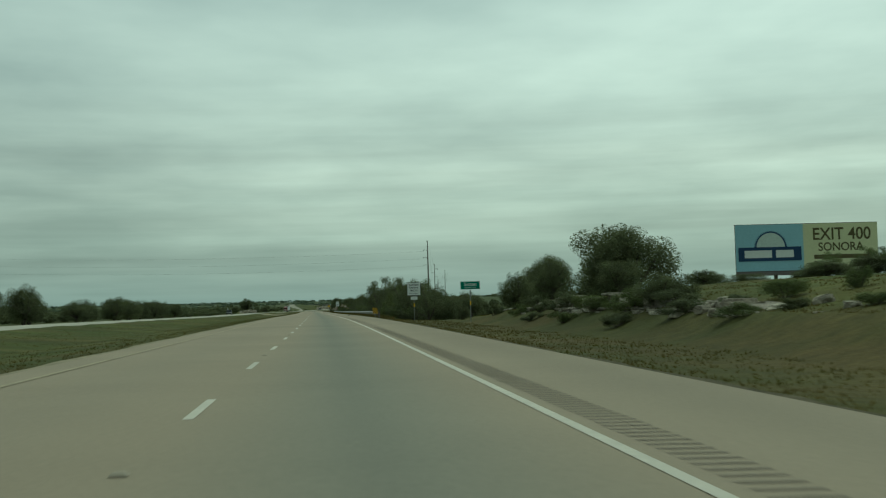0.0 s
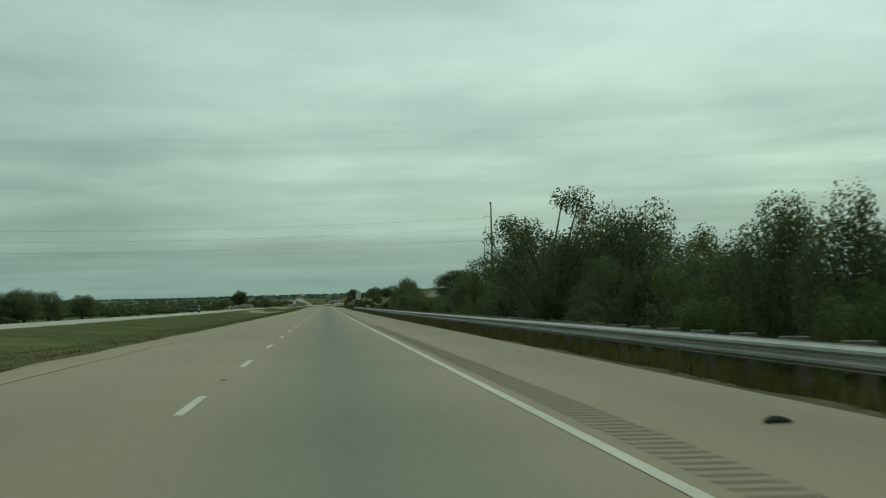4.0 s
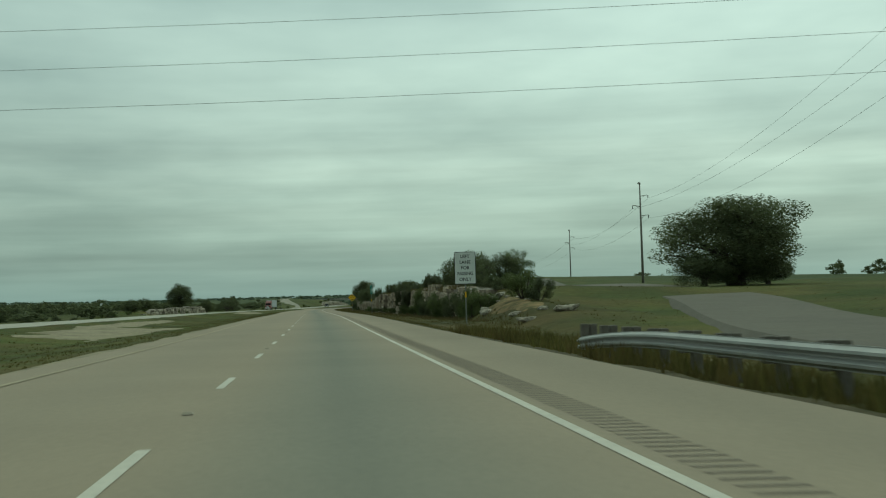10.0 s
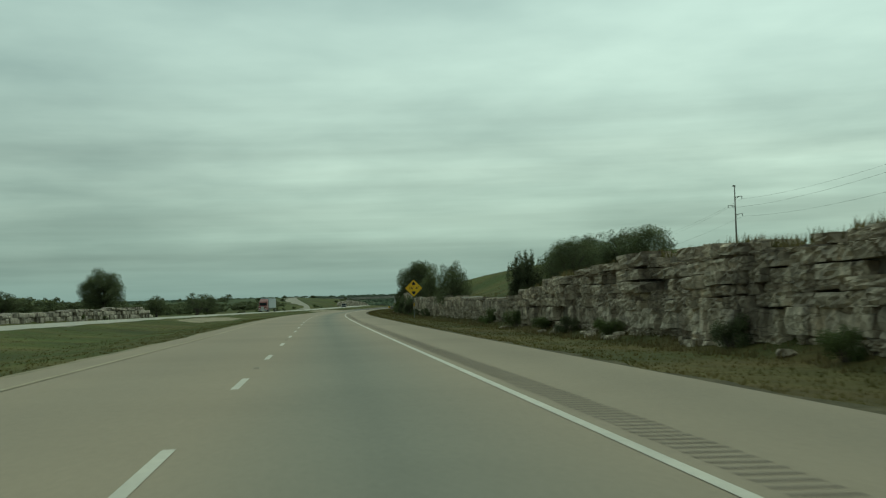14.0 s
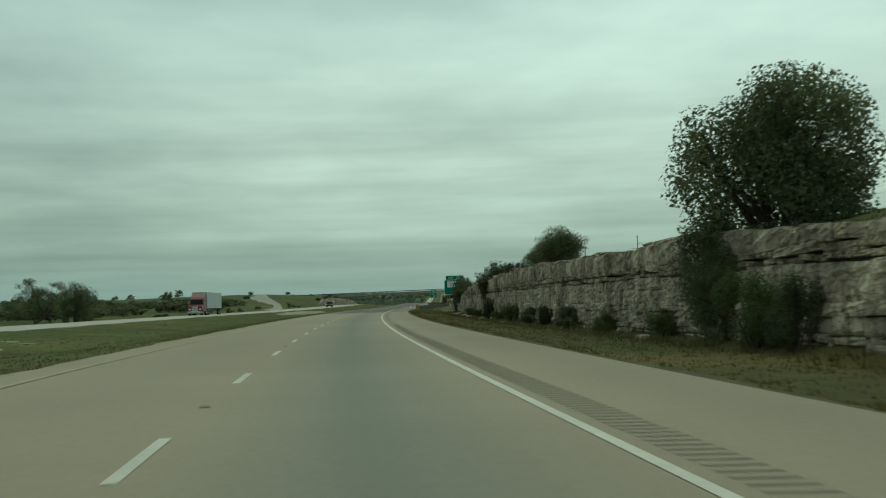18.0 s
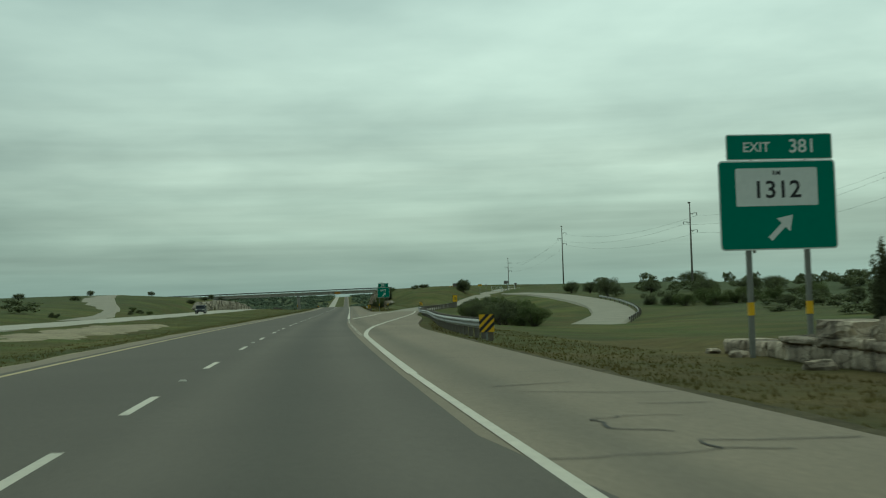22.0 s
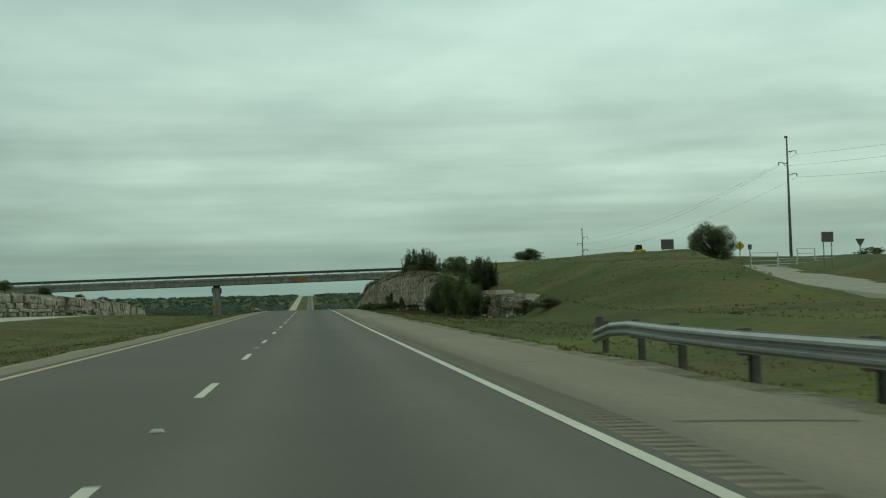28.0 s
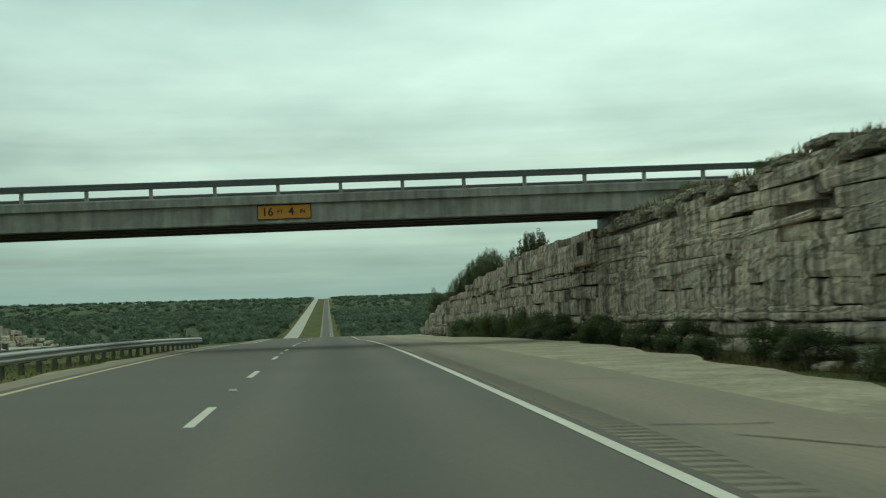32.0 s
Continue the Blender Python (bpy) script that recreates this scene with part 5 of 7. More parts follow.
def loader():
    """A small yellow loader parked behind the crest."""
    g = empty("loader", place(1180, 30.6, -0.5, turn=90, size=0.62), "yellow loader parked behind the grassy crest", "vehicle")
    part("body", hull(1.3, ((-1.1, .45), (-1.1, 1.25), (-.2, 1.3), (0.9, 1.0), (1.2, .9), (1.2, .45)), 0.06), M["sign_yellow"], g)
    part("cab", hull(1.1, ((-.6, 1.25), (-.5, 2.0), (.3, 2.0), (.45, 1.2)), 0.05), M["car_glass"], g)
    part("bucket", hull(1.5, ((1.3, .3), (1.5, .95), (2.0, .9), (2.1, .3)), 0.04), M["sign_yellow"], g)
    for y in (-0.7, 0.75):
        for x in (-0.68, 0.68):
            wheel(g, x, y, 0.5, 0.32)


yield_sign(); pipe_fence()
plain_sign(744, -51, 0.8, 1.0, 2.0, M["sign_white"], "small white sign beyond the opposite carriageway", posts=1)
plain_sign(640, -42, 0.5, 0.8, 2.2, M["sign_white"], "small pale sign beyond the opposite carriageway", posts=1)


def billboard():
    g = empty("billboard", place(102, 34.2, turn=-2), "roadside billboard with blue and cream halves above the bushes", "billboard", "")
    W, H = 12.1, 3.95
    z = 4.95 - ground_h(102, 34.2)
    back = shift(part("panel", box(W, 0.18, H, (0, 0, 0), 0.02), M["sign_back"], g), W / 2, 0.1, z)
    shift(part("blue_half", box(W * 0.475, 0.02, H - 0.1), M["bb_blue"], back), -W * 0.262, -0.10, 0)
    cream = shift(part("cream_half", box(W * 0.525, 0.02, H - 0.1), M["bb_cream"], back), W * 0.237, -0.10, 0)
    # half sun with a toothed rim over a dark name strip
    bm = bmesh.new()
    n = 26
    c = bm.verts.new((0, 0, 0))
    ring = []
    for k in range(2 * n + 1):
        a = math.pi * k / (2 * n)
        r = 1.42 if k % 2 else 1.28
        ring.append(bm.verts.new((r * math.cos(a), 0, r * math.sin(a))))
    for u, v in zip(ring, ring[1:]):
        bm.faces.new((c, v, u))
    ext = bmesh.ops.extrude_face_region(bm, geom=bm.faces[:])
    bmesh.ops.translate(bm, verts=[e for e in ext["geom"] if isinstance(e, bmesh.types.BMVert)], vec=(0, -0.02, 0))
    bmesh.ops.recalc_face_normals(bm, faces=bm.faces[:])
    shift(part("sun_rim", bm, M["bb_navy"], back), -W * 0.255, -0.11, 0.02)
    bm = bmesh.new()
    bmesh.ops.create_circle(bm, cap_ends=True, radius=1.2, segments=48, matrix=Matrix.Rotation(radians(90), 4, "X"))
    bmesh.ops.bisect_plane(bm, geom=bm.verts[:] + bm.edges[:] + bm.faces[:], plane_co=(0, 0, 0), plane_no=(0, 0, -1), clear_outer=True)
    shift(part("sun_disc", bm, M["bb_sun"], back), -W * 0.255, -0.136, 0.04)
    st = shift(part("name_strip", box(W * 0.44, 0.02, 1.15), M["bb_navy"], back), -W * 0.262, -0.135, -0.52)
    for i, (x, w, h, dz) in enumerate(((-1.0, 2.3, .62, 0), (1.25, 1.5, .62, 0))):
        bar(w, h, M["sign_white"], st, x, dz, -0.016, "logo_shape")
    words("EXIT 400", 1.42, M["bb_brown"], cream, 0.1, -0.02, 1.0, 0.92)
    words("SONORA", 0.98, M["bb_brown"], cream, 0.0, -0.02, -0.06, 0.95)
    bar(4.6, 0.34, M["bb_brown"], cream, 0, -0.85)
    shift(part("catwalk", box(W, 0.5, 0.1), M["sign_back"], g), W / 2, -0.2, z - H / 2 - 0.25)
    shift(part("skirt", box(W, 0.1, 0.35), M["sign_back"], g), W / 2, 0.1, z - H / 2 - 0.16)
    for k in range(5):
        shift(part("post", box(0.25, 0.2, z + 2.5, (0, 0, -1.0)), M["post"], g), 0.8 + k * (W - 1.6) / 4, 0.35, z / 2 - 0.4)


billboard()


# ---- transmission poles and wires ----
def pole(s, off, top, arms, label, radius=0.25):
    b = ground_h(s, off)
    h = top - b
    g = empty("utility_pole", place(s, off), label, "utility pole", "transmission poles")
    part("mast", tube([(0, 0, -0.6), (0, 0, h * 0.5), (0, 0, h)], [radius, radius * 0.75, radius * 0.45], 12), M["wood_pole"], g, smooth=True)
    shift(part("cap", box(0.5, 0.3, 0.35, (0, 0, 0), 0.05), M["wood_pole"], g), -0.1, 0, h - 0.1)
    tips = []
    for z, side, ln in arms:
        zz = z - b
        arm = part("crossarm", tube([(0, 0, zz - 0.2), (side * ln * 0.6, 0, zz - 0.03), (side * ln, 0, zz)], [0.08, 0.06, 0.05], 6), M["wood_pole"], g)
        part("brace", tube([(0, 0, zz - 0.7), (side * ln * 0.55, 0, zz - 0.06)], 0.03, 5), M["wood_pole"], g)
        part("insulator", tube([(side * ln, 0, zz), (side * ln * 0.98, 0, zz - 0.2), (side * ln * 0.98, 0, zz - 0.55)], [0.05, 0.08, 0.06], 7), M["rail_dark"], g)
        tips.append((s, off + side * ln, z - 0.55))
    return tips


A_TOP = ((21.8, -1, 1.55), (19.1, -1, 1.55), (16.35, -1, 1.55))
TIPS = []
TIPS.append(pole(462, 41.4, 25.1, A_TOP, "tall grey transmission pole with three short arms beside the highway", 0.36))
for s, off, top in ((598, 57.8, 21.1), (785, 78.5, 23.1), (990, 76, 21.5), (1092, 72.4, 19.9), (1250, 73.0, 24.6), (1406, 74.8, 23.4)):
    TIPS.append(pole(s, off, top, [(top - 2.2, 1, 1.45), (top - 4.0, -1, 1.45), (top - 5.7, 1, 1.45)], "slim grey transmission pole with staggered arms"))


def wire(a, b, sag, label="thin overhead wire"):
    n = 24
    pts = [a.lerp(b, i / n) - Vector((0, 0, sag * 4 * (i / n) * (1 - i / n))) for i in range(n + 1)]
    return pts


def wires(spans, name="overhead_wires"):
    g = empty(name, Matrix(), "thin overhead power wires between the poles", "wire", "")
    for a, b, sag in spans:
        part("wire", tube(wire(a, b, sag), 0.014, 4), M["wire"], g)


def tip(i, k):
    s, o, z = TIPS[i][k]
    return at(s, o, z)


spans = []
# crossing the highway to a pole far out on the other side
for k in range(3):
    spans.append((tip(0, k), at(484, -130, 23.5 - 2.75 * k), 1.6))
for a, b in ((0, 1), (1, 2), (2, 3), (3, 4), (4, 5), (5, 6)):
    for k in range(3):
        spans.append(((at(462, 42.3, 21.8 - 2.6 * k) if a == 0 else tip(a, k)), tip(b, k), 2.2))
wires(spans)


# ---- bridge ----
def bridge():
    S, ZB, RISE = 1261.9, 4.576, 0.0146          # station, underside over the road there, climb to the right
    p = line(S)[3]
    tilt = Matrix.Rotation(-math.atan(RISE), 4, "Y")
    m = Matrix.Translation(at(S, 0, 0)) @ Matrix.Rotation(-p + radians(0.5), 4, "Z") @ tilt
    g = empty("overpass", m, "concrete overpass with a slim open railing and wall pier", "bridge")
    x0, x1, D = -62.0, 17.0, 5.3
    ln, mid = x1 - x0, (x0 + x1) / 2
    # y runs along the highway; four beams under the slab, the first nearly flush with the slab's edge
    for k in range(4):
        y = 0.16 + k * 1.45
        # beams behind the first take the concrete with shade painted in
        gd = part("girder", box(ln, 0.30, 0.66, (mid, y, ZB + 0.40), 0.02), M["concrete"] if k == 0 else M["concrete_shaded"], g)
        part("flange", box(ln, 0.44, 0.10, (mid, y + 0.02, ZB + 0.05), 0.015), M["concrete"] if k == 0 else M["concrete_shaded"], gd)
    part("deck", box(ln, D - 0.2, 0.20, (mid, D / 2, ZB + 0.83)), M["concrete_shaded"], g)
    part("fascia", box(ln, 0.14, 0.30, (mid, -0.09, ZB + 0.86), 0.015), M["concrete"], g)
    part("kerb", box(ln, 0.34, 0.12, (mid, 0.12, ZB + 1.0), 0.02), M["concrete"], g)
    part("kerb", box(ln, 0.34, 0.12, (mid, D - 0.3, ZB + 1.0), 0.02), M["concrete"], g)
    for side, y in ((0, 0.04), (1, D - 0.25)):
        part("top_rail", box(ln, 0.14, 0.12, (mid, y, ZB + 1.60), 0.02), M["rail_dark"], g)
        part("face_rail", box(ln, 0.06, 0.14, (mid, y + (-0.05 if side == 0 else 0.05), ZB + 1.48), 0.02), M["rail_dark"], g)
        x = -58.6
        while x < x1:
            part("rail_post", box(0.13, 0.16, 0.52, (x, y + 0.07, ZB + 1.30), 0.01), M["concrete"], g)
            x += 2.28
    # pier in the median: a wall under a flared cap, in line with the highway
    pier = new("pier")
    pier.empty_display_size = 0.3
    pier.matrix_basis = Matrix.Translation((-14.5, 0.5, 0)) @ tilt.inverted()
    pier.parent = g
    zt = ZB - 0.33
    bm = bmesh.new()
    prof = ((-0.48, -6.6), (-0.50, zt - 0.95), (-0.66, zt - 0.70), (-0.66, zt), (0.66, zt), (0.66, zt - 0.70), (0.50, zt - 0.95), (0.48, -6.6))
    fr = [bm.verts.new((u, 0.0, v)) for u, v in prof]
    bk = [bm.verts.new((u, 4.0, v)) for u, v in prof]
    bm.faces.new(fr); bm.faces.new(bk[::-1])
    for i in range(len(prof)):
        k = (i + 1) % len(prof)
        bm.faces.new((fr[i], bk[i], bk[k], fr[k]))
    bmesh.ops.recalc_face_normals(bm, faces=bm.faces[:])
    bmesh.ops.bevel(bm, geom=[e for e in bm.edges if abs(e.verts[0].co.z - e.verts[1].co.z) > 1.5], offset=0.10, segments=2, affect="EDGES")
    part("column", bm, M["concrete"], pier)
    for k in range(4):
        for dx in (-0.36, 0.0, 0.36):
            part("bearing", box(0.12, 0.26, 0.40, (dx, 0.16 + k * 1.2, ZB - 0.16)), M["rail_dark"], pier)
    part("abutment", box(3.0, D, 5.0, (-41.5, D / 2, ZB - 2.6), 0.1), M["concrete"], g)
    # abutment seat in the rock
    part("abutment", box(4.6, D - 0.6, 1.2, (13.6, D / 2, ZB - 0.55), 0.05), M["rail_dark"], g)
    # clearance plate on the beam
    pl = board(g, 1.95, 0.54, ZB + 0.42, M["sign_orange"], M["sign_black"], 0.03, -1.4, 0.03, name="clearance_plate")
    pl.location.y = -0.03
    for tx, sz, x in (("16", 0.42, -0.60), ("FT", 0.20, -0.15), ("4", 0.42, 0.25), ("IN", 0.20, 0.66)):
        words(tx, sz, M["sign_black"], pl, x, -0.016, 0)


bridge()


# ---- vehicles on the opposite lanes ----
def wheel(parent, x, y, r, w):
    t = part("wheel", tube([(x - w / 2, y, r), (x + w / 2, y, r)], r, 18), M["tyre"], parent)
    part("rim", tube([(x - w / 2 - 0.01, y, r), (x + w / 2 + 0.01, y, r)], r * 0.55, 12), M["chrome"], t)


def hull(w, prof, bevel=0.05):
    """A body with the side outline prof in y-z, of width w."""
    bm = bmesh.new()
    l = [bm.verts.new((-w / 2, y, z)) for y, z in prof]
    r = [bm.verts.new((w / 2, y, z)) for y, z in prof]
    bm.faces.new(l); bm.faces.new(r[::-1])
    for i in range(len(prof)):
        j = (i + 1) % len(prof)
        bm.faces.new((l[i], r[i], r[j], l[j]))
    bmesh.ops.recalc_face_normals(bm, faces=bm.faces[:])
    if bevel:
        bmesh.ops.bevel(bm, geom=bm.edges[:], offset=bevel, segments=1, affect="EDGES")
    return bm


def lorry(s, off):
    """Front at -y, towards the viewer."""
    g = empty("semi_truck", Matrix.Translation(at(s, off, 0.02)) @ Matrix.Rotation(-line(s)[3], 4, "Z"), "dark red semi truck with a long grey box trailer", "truck")
    cab = part("cab", hull(2.3, ((-1.2, 0.5), (-1.2, 1.55), (0.5, 1.75), (0.75, 2.75), (1.3, 3.1), (2.9, 3.75), (2.9, 0.6)), 0.08), M["truck_red"], g)
    part("windscreen", box(1.9, 0.05, 0.75, (0, 0.52, 2.25)), M["car_glass"], cab)
    part("grille", box(1.0, 0.06, 1.0, (0, -1.22, 1.05)), M["chrome"], cab)
    part("bumper", box(2.35, 0.2, 0.35, (0, -1.25, 0.5), 0.04), M["chrome"], cab)
    for x in (-0.85, 0.85):
        part("headlight", box(0.32, 0.06, 0.2, (x, -1.22, 1.0)), M["lamp_glass"], cab)
        part("exhaust_pipe", tube([(x * 1.3, 2.95, 1.2), (x * 1.3, 2.95, 3.9)], 0.08, 8), M["chrome"], cab)
        part("mirror", box(0.18, 0.08, 0.5, (x * 1.6, 0.55, 2.2)), M["chrome"], cab)
    part("trailer", box(2.5, 14.5, 2.75, (0, 10.8, 2.55), 0.03), M["truck_grey"], g)
    part("chassis", box(1.0, 16.5, 0.3, (0, 8.5, 0.9)), M["rail_dark"], g)
    for x in (-1.0, 1.0):
        for y in (-0.4, 3.2, 4.4, 15.6, 16.9):
            wheel(g, x, y, 0.5, 0.35)
    return g


def car(s, off, tall, material, label):
    g = empty("car", Matrix.Translation(at(s, off, 0.02)) @ Matrix.Rotation(-line(s)[3], 4, "Z"), label, "car")
    body = part("body", hull(1.8, ((-2.2, 0.35), (-2.25, 0.8), (-1.1, 0.98), (-0.45, tall), (1.6, tall + 0.02), (2.2, 1.0), (2.25, 0.4)), 0.08), material, g)
    part("windscreen", box(1.45, 0.05, 0.42, (0, -0.86, (0.98 + tall) / 2)), M["car_glass"], body)
    part("bumper", box(1.75, 0.15, 0.22, (0, -2.22, 0.5), 0.03), M["car_dark"], body)
    for x in (-0.65, 0.65):
        part("headlight", box(0.36, 0.06, 0.16, (x, -2.2, 0.78)), M["lamp_glass"], body)
        part("side_window", box(0.05, 1.7, 0.34, (x * 1.37, 0.6, tall - 0.30)), M["car_glass"], body)
    for x in (-0.8, 0.8):
        for y in (-1.4, 1.4):
            wheel(g, x, y, 0.34, 0.22)
    return g


lorry(897, -31.4)
car(1088, -27.0, 1.72, M["car_dark"], "dark sport utility car on the opposite lanes")
car(455, -30.5, 1.7, M["car_dark"], "dark pickup-sized car on the opposite lanes")

loader()


# ---- trees and shrubs ----
def leaf_cloud(centres, count, size, rng, stretch=1.0, up=0.0):
    """Many small two-blade leaf sprays scattered in lumps. centres: (point, radii)."""
    vs, fs = [], []
    wts = [r.x * r.y * r.z for _, r in centres]
    tot = sum(wts)
    for (c, r), w in zip(centres, wts):
        n = max(6, int(count * w / tot))
        for _ in range(n):
            d = Vector((rng.gauss(0, 1), rng.gauss(0, 1), rng.gauss(0, 1))).normalized()
            rad = rng.random() ** 0.38
            p = c + Vector((d.x * r.x, d.y * r.y, d.z * r.z)) * rad
            # blades lie roughly along the lump's outside, as leaves do towards the light
            f = Vector((d.x + rng.gauss(0, 0.6), d.y + rng.gauss(0, 0.6), d.z + 0.35 + rng.gauss(0, 0.6)))
            a = Vector((rng.gauss(0, 1), rng.gauss(0, 1), rng.gauss(0, 0.7) + up)).cross(f).cross(f).normalized()
            b = a.cross(f).normalized()
            k = size * rng.uniform(0.6, 1.35)
            a, b = a * k * stretch, b * k * 0.62
            i = len(vs)
            vs += [p - a, p + b * 0.9 - a * 0.1, p + a, p - b * 0.8 + a * 0.15]
            fs += [(i, i + 1, i + 2), (i, i + 2, i + 3)]
    return vs, fs


def limb_mesh(paths):
    bm = bmesh.new()
    for pts, r0, r1 in paths:
        n = len(pts)
        t = tube(pts, [r0 + (r1 - r0) * i / (n - 1) for i in range(n)], 6)
        me = bpy.data.meshes.new("tmp"); t.to_mesh(me); t.free()
        bm.from_mesh(me); bpy.data.meshes.remove(me)
    return bm


def make_tree(name, label, seed, H, R, leaf, kind="oak", count=1500, size=0.2, category="tree"):
    """A plant H tall and 2R wide: trunk with limbs, and a crown of leaf sprays in uneven lumps."""
    rng = random.Random(seed)
    g = empty(name, Matrix.Translation((0, 0, -500)), label, category, "roadside trees" if category == "tree" else "roadside shrubs")
    paths, lumps = [], []
    if kind == "oak":
        # a full crown down to near the ground, its outline broken by uneven boughs
        fork = Vector((rng.uniform(-.15, .15) * R, rng.uniform(-.15, .15) * R, H * rng.uniform(0.14, 0.22)))
        paths.append(([Vector((0, 0, -0.4)), Vector((0.03, 0, H * 0.1)), fork], 0.05 * H, 0.04 * H))
        n = 54
        for k in range(n):
            u = 1 - 1.86 * (k + 0.5) / n
            az = k * 2.39996 + rng.uniform(-.25, .25)
            w = math.sqrt(1 - u * u)
            q = 0.72 * rng.uniform(0.74, 1.10) * (1 + 0.28 * noise.noise((math.cos(az) * w * 1.6, math.sin(az) * w * 1.6, u * 1.6 + seed)))
            c = Vector((math.cos(az) * w * R * q, math.sin(az) * w * R * q, H * (0.46 + 0.56 * u * q)))
            g5 = rng.uniform(0.75, 1.25)
            lumps.append((c, Vector((R * 0.25 * g5, R * 0.25 * g5, H * 0.115 * g5))))
            if k % 4 == 0:
                mid = fork.lerp(c, 0.5) + Vector((rng.uniform(-.1, .1) * R, rng.uniform(-.1, .1) * R, 0.04 * H))
                paths.append(([fork, mid, c], 0.022 * H, 0.006 * H))
        for k in range(7):
            lumps.append((Vector((rng.uniform(-.32, .32) * R, rng.uniform(-.32, .32) * R, H * rng.uniform(0.28, 0.68))), Vector((R * .34, R * .34, H * .15))))
    elif kind == "mesq":
        # several leaning stems that open into a wide, airy crown
        fork = Vector((rng.uniform(-.15, .15) * R, rng.uniform(-.15, .15) * R, H * 0.12))
        paths.append(([Vector((0, 0, -0.4)), Vector((0.03, 0, H * 0.06)), fork], 0.04 * H, 0.03 * H))
        n = 26
        for k in range(n):
            az = k * 2.4 + rng.uniform(-.5, .5)
            r = R * (0.15 + 0.68 * ((k + 0.5) / n) ** 0.6) * rng.uniform(0.7, 1.15)
            dome = math.sqrt(max(0.06, 1 - (r / (1.05 * R)) ** 2)) if r < 1.05 * R else 0.25
            z = H * (0.14 + 0.72 * dome * rng.uniform(0.30, 1.0))
            c = Vector((math.cos(az) * r, math.sin(az) * r, z))
            q = rng.uniform(0.6, 1.25) * 0.78
            lumps.append((c, Vector((R * 0.30 * q, R * 0.30 * q, H * 0.105 * q))))
            if k % 2:
                mid = fork.lerp(c, 0.5) + Vector((rng.uniform(-.12, .12) * R, rng.uniform(-.12, .12) * R, 0.05 * H))
                paths.append(([fork, mid, c], 0.013 * H, 0.004 * H))
    elif kind == "cedar":
        # bare stems fanning out from the base, each ending in upright plumes
        n = 30
        for k in range(n):
            az = k * 2.4 + rng.uniform(-.4, .4)
            f = ((k + 0.5) / n) ** 0.5
            r = R * 0.74 * f * rng.uniform(0.85, 1.1)
            top = H * (0.40 + 0.60 * math.sqrt(max(0.0, 1 - (0.92 * f) ** 2))) * rng.uniform(0.84, 1.0)
            x, y = math.cos(az) * r, math.sin(az) * r
            if k % 3 == 0:
                paths.append(([Vector((0, 0, -0.3)), Vector((x * 0.45, y * 0.45, top * 0.35)), Vector((x, y, top * 0.85))], 0.017 * H, 0.005 * H))
            low = rng.uniform(0.18, 0.36) if k % 4 else 0.08
            for j in range(5):
                g5 = j / 4
                w = R * (0.215 - 0.12 * g5) * rng.uniform(0.85, 1.2)
                lean = 0.72 + 0.30 * g5
                lumps.append((Vector((x * lean + rng.uniform(-.06, .06) * R, y * lean + rng.uniform(-.06, .06) * R, top * (low + (0.93 - low) * g5))), Vector((w, w, top * 0.13))))
    else:
        for k in range(rng.randint(8, 11)):
            az, r = k * 2.4 + rng.uniform(-.4, .4), R * rng.random() ** 0.5 * 0.66
            z = H * rng.uniform(0.22, 0.74) * (1 - 0.35 * r / R)
            c = Vector((math.cos(az) * r, math.sin(az) * r, z))
            lumps.append((c, Vector((R * rng.uniform(.24, .38), R * rng.uniform(.24, .38), H * rng.uniform(.16, .26)))))
            paths.append(([Vector((0, 0, -0.2)), c * 0.6, c + Vector((0, 0, H * 0.12))], 0.018 * H, 0.005 * H))
    # bring the crown to its true height and width
    kz = H / max(c.z + 0.8 * r.z for c, r in lumps)
    kr = R / max(math.hypot(c.x, c.y) + 0.75 * r.x for c, r in lumps)
    K = lambda v: Vector((v[0] * kr, v[1] * kr, v[2] * kz))
    lumps = [(K(c), K(r)) for c, r in lumps]
    paths = [([K(p) for p in pts], a, b) for pts, a, b in paths]
    part("trunk", limb_mesh(paths), M["bark"], g)
    vs, fs = leaf_cloud(lumps, count, size, rng, 1.3 if kind == "cedar" else 1.0, 0.9 if kind == "cedar" else 0.0)
    child("crown", mesh_of("crown", vs, fs, leaf), g)
    return g


OAKS = [make_tree("oak_tree", "dark green live oak with a broad uneven crown", 11 + k, 4.0, 2.0, M["oak_leaf"], "oak", 18000, 0.049) for k in range(5)]
MESQ = [make_tree("mesquite_tree", "open feathery mesquite with thin grey limbs", 31 + k, 4.0, 2.0, M["shrub_leaf"] if k else M["oak_leaf"], "mesq", 9000, 0.040) for k in range(3)]
CEDARS = [make_tree("juniper_tree", "dense dark juniper with a rounded crown of ragged plumes", 51 + k, 3.0, 1.0, M["cedar_leaf"], "cedar", 24000, 0.038) for k in range(6)]
SHRUBS = [make_tree("shrub", "low rounded green shrub at the roadside", 71 + k, 1.5, 0.9, M["oak_leaf"] if k % 2 else M["shrub_leaf"], "shrub", 8000, 0.030, "shrub") for k in range(6)]
BIG = [make_tree("live_oak_tree", "large live oak with a full rounded dark crown", 91 + k, 8.0, 4.0, M["oak_leaf"], "oak", 46000, 0.080) for k in range(2)]
SIZES = {"big": (BIG, 8.0, 8.0), "oak": (OAKS, 4.0, 4.0), "mesq": (MESQ, 4.0, 4.0), "cedar": (CEDARS, 3.0, 2.0), "shrub": (SHRUBS, 1.5, 1.8)}
RNG = random.Random(77)
USED = set()


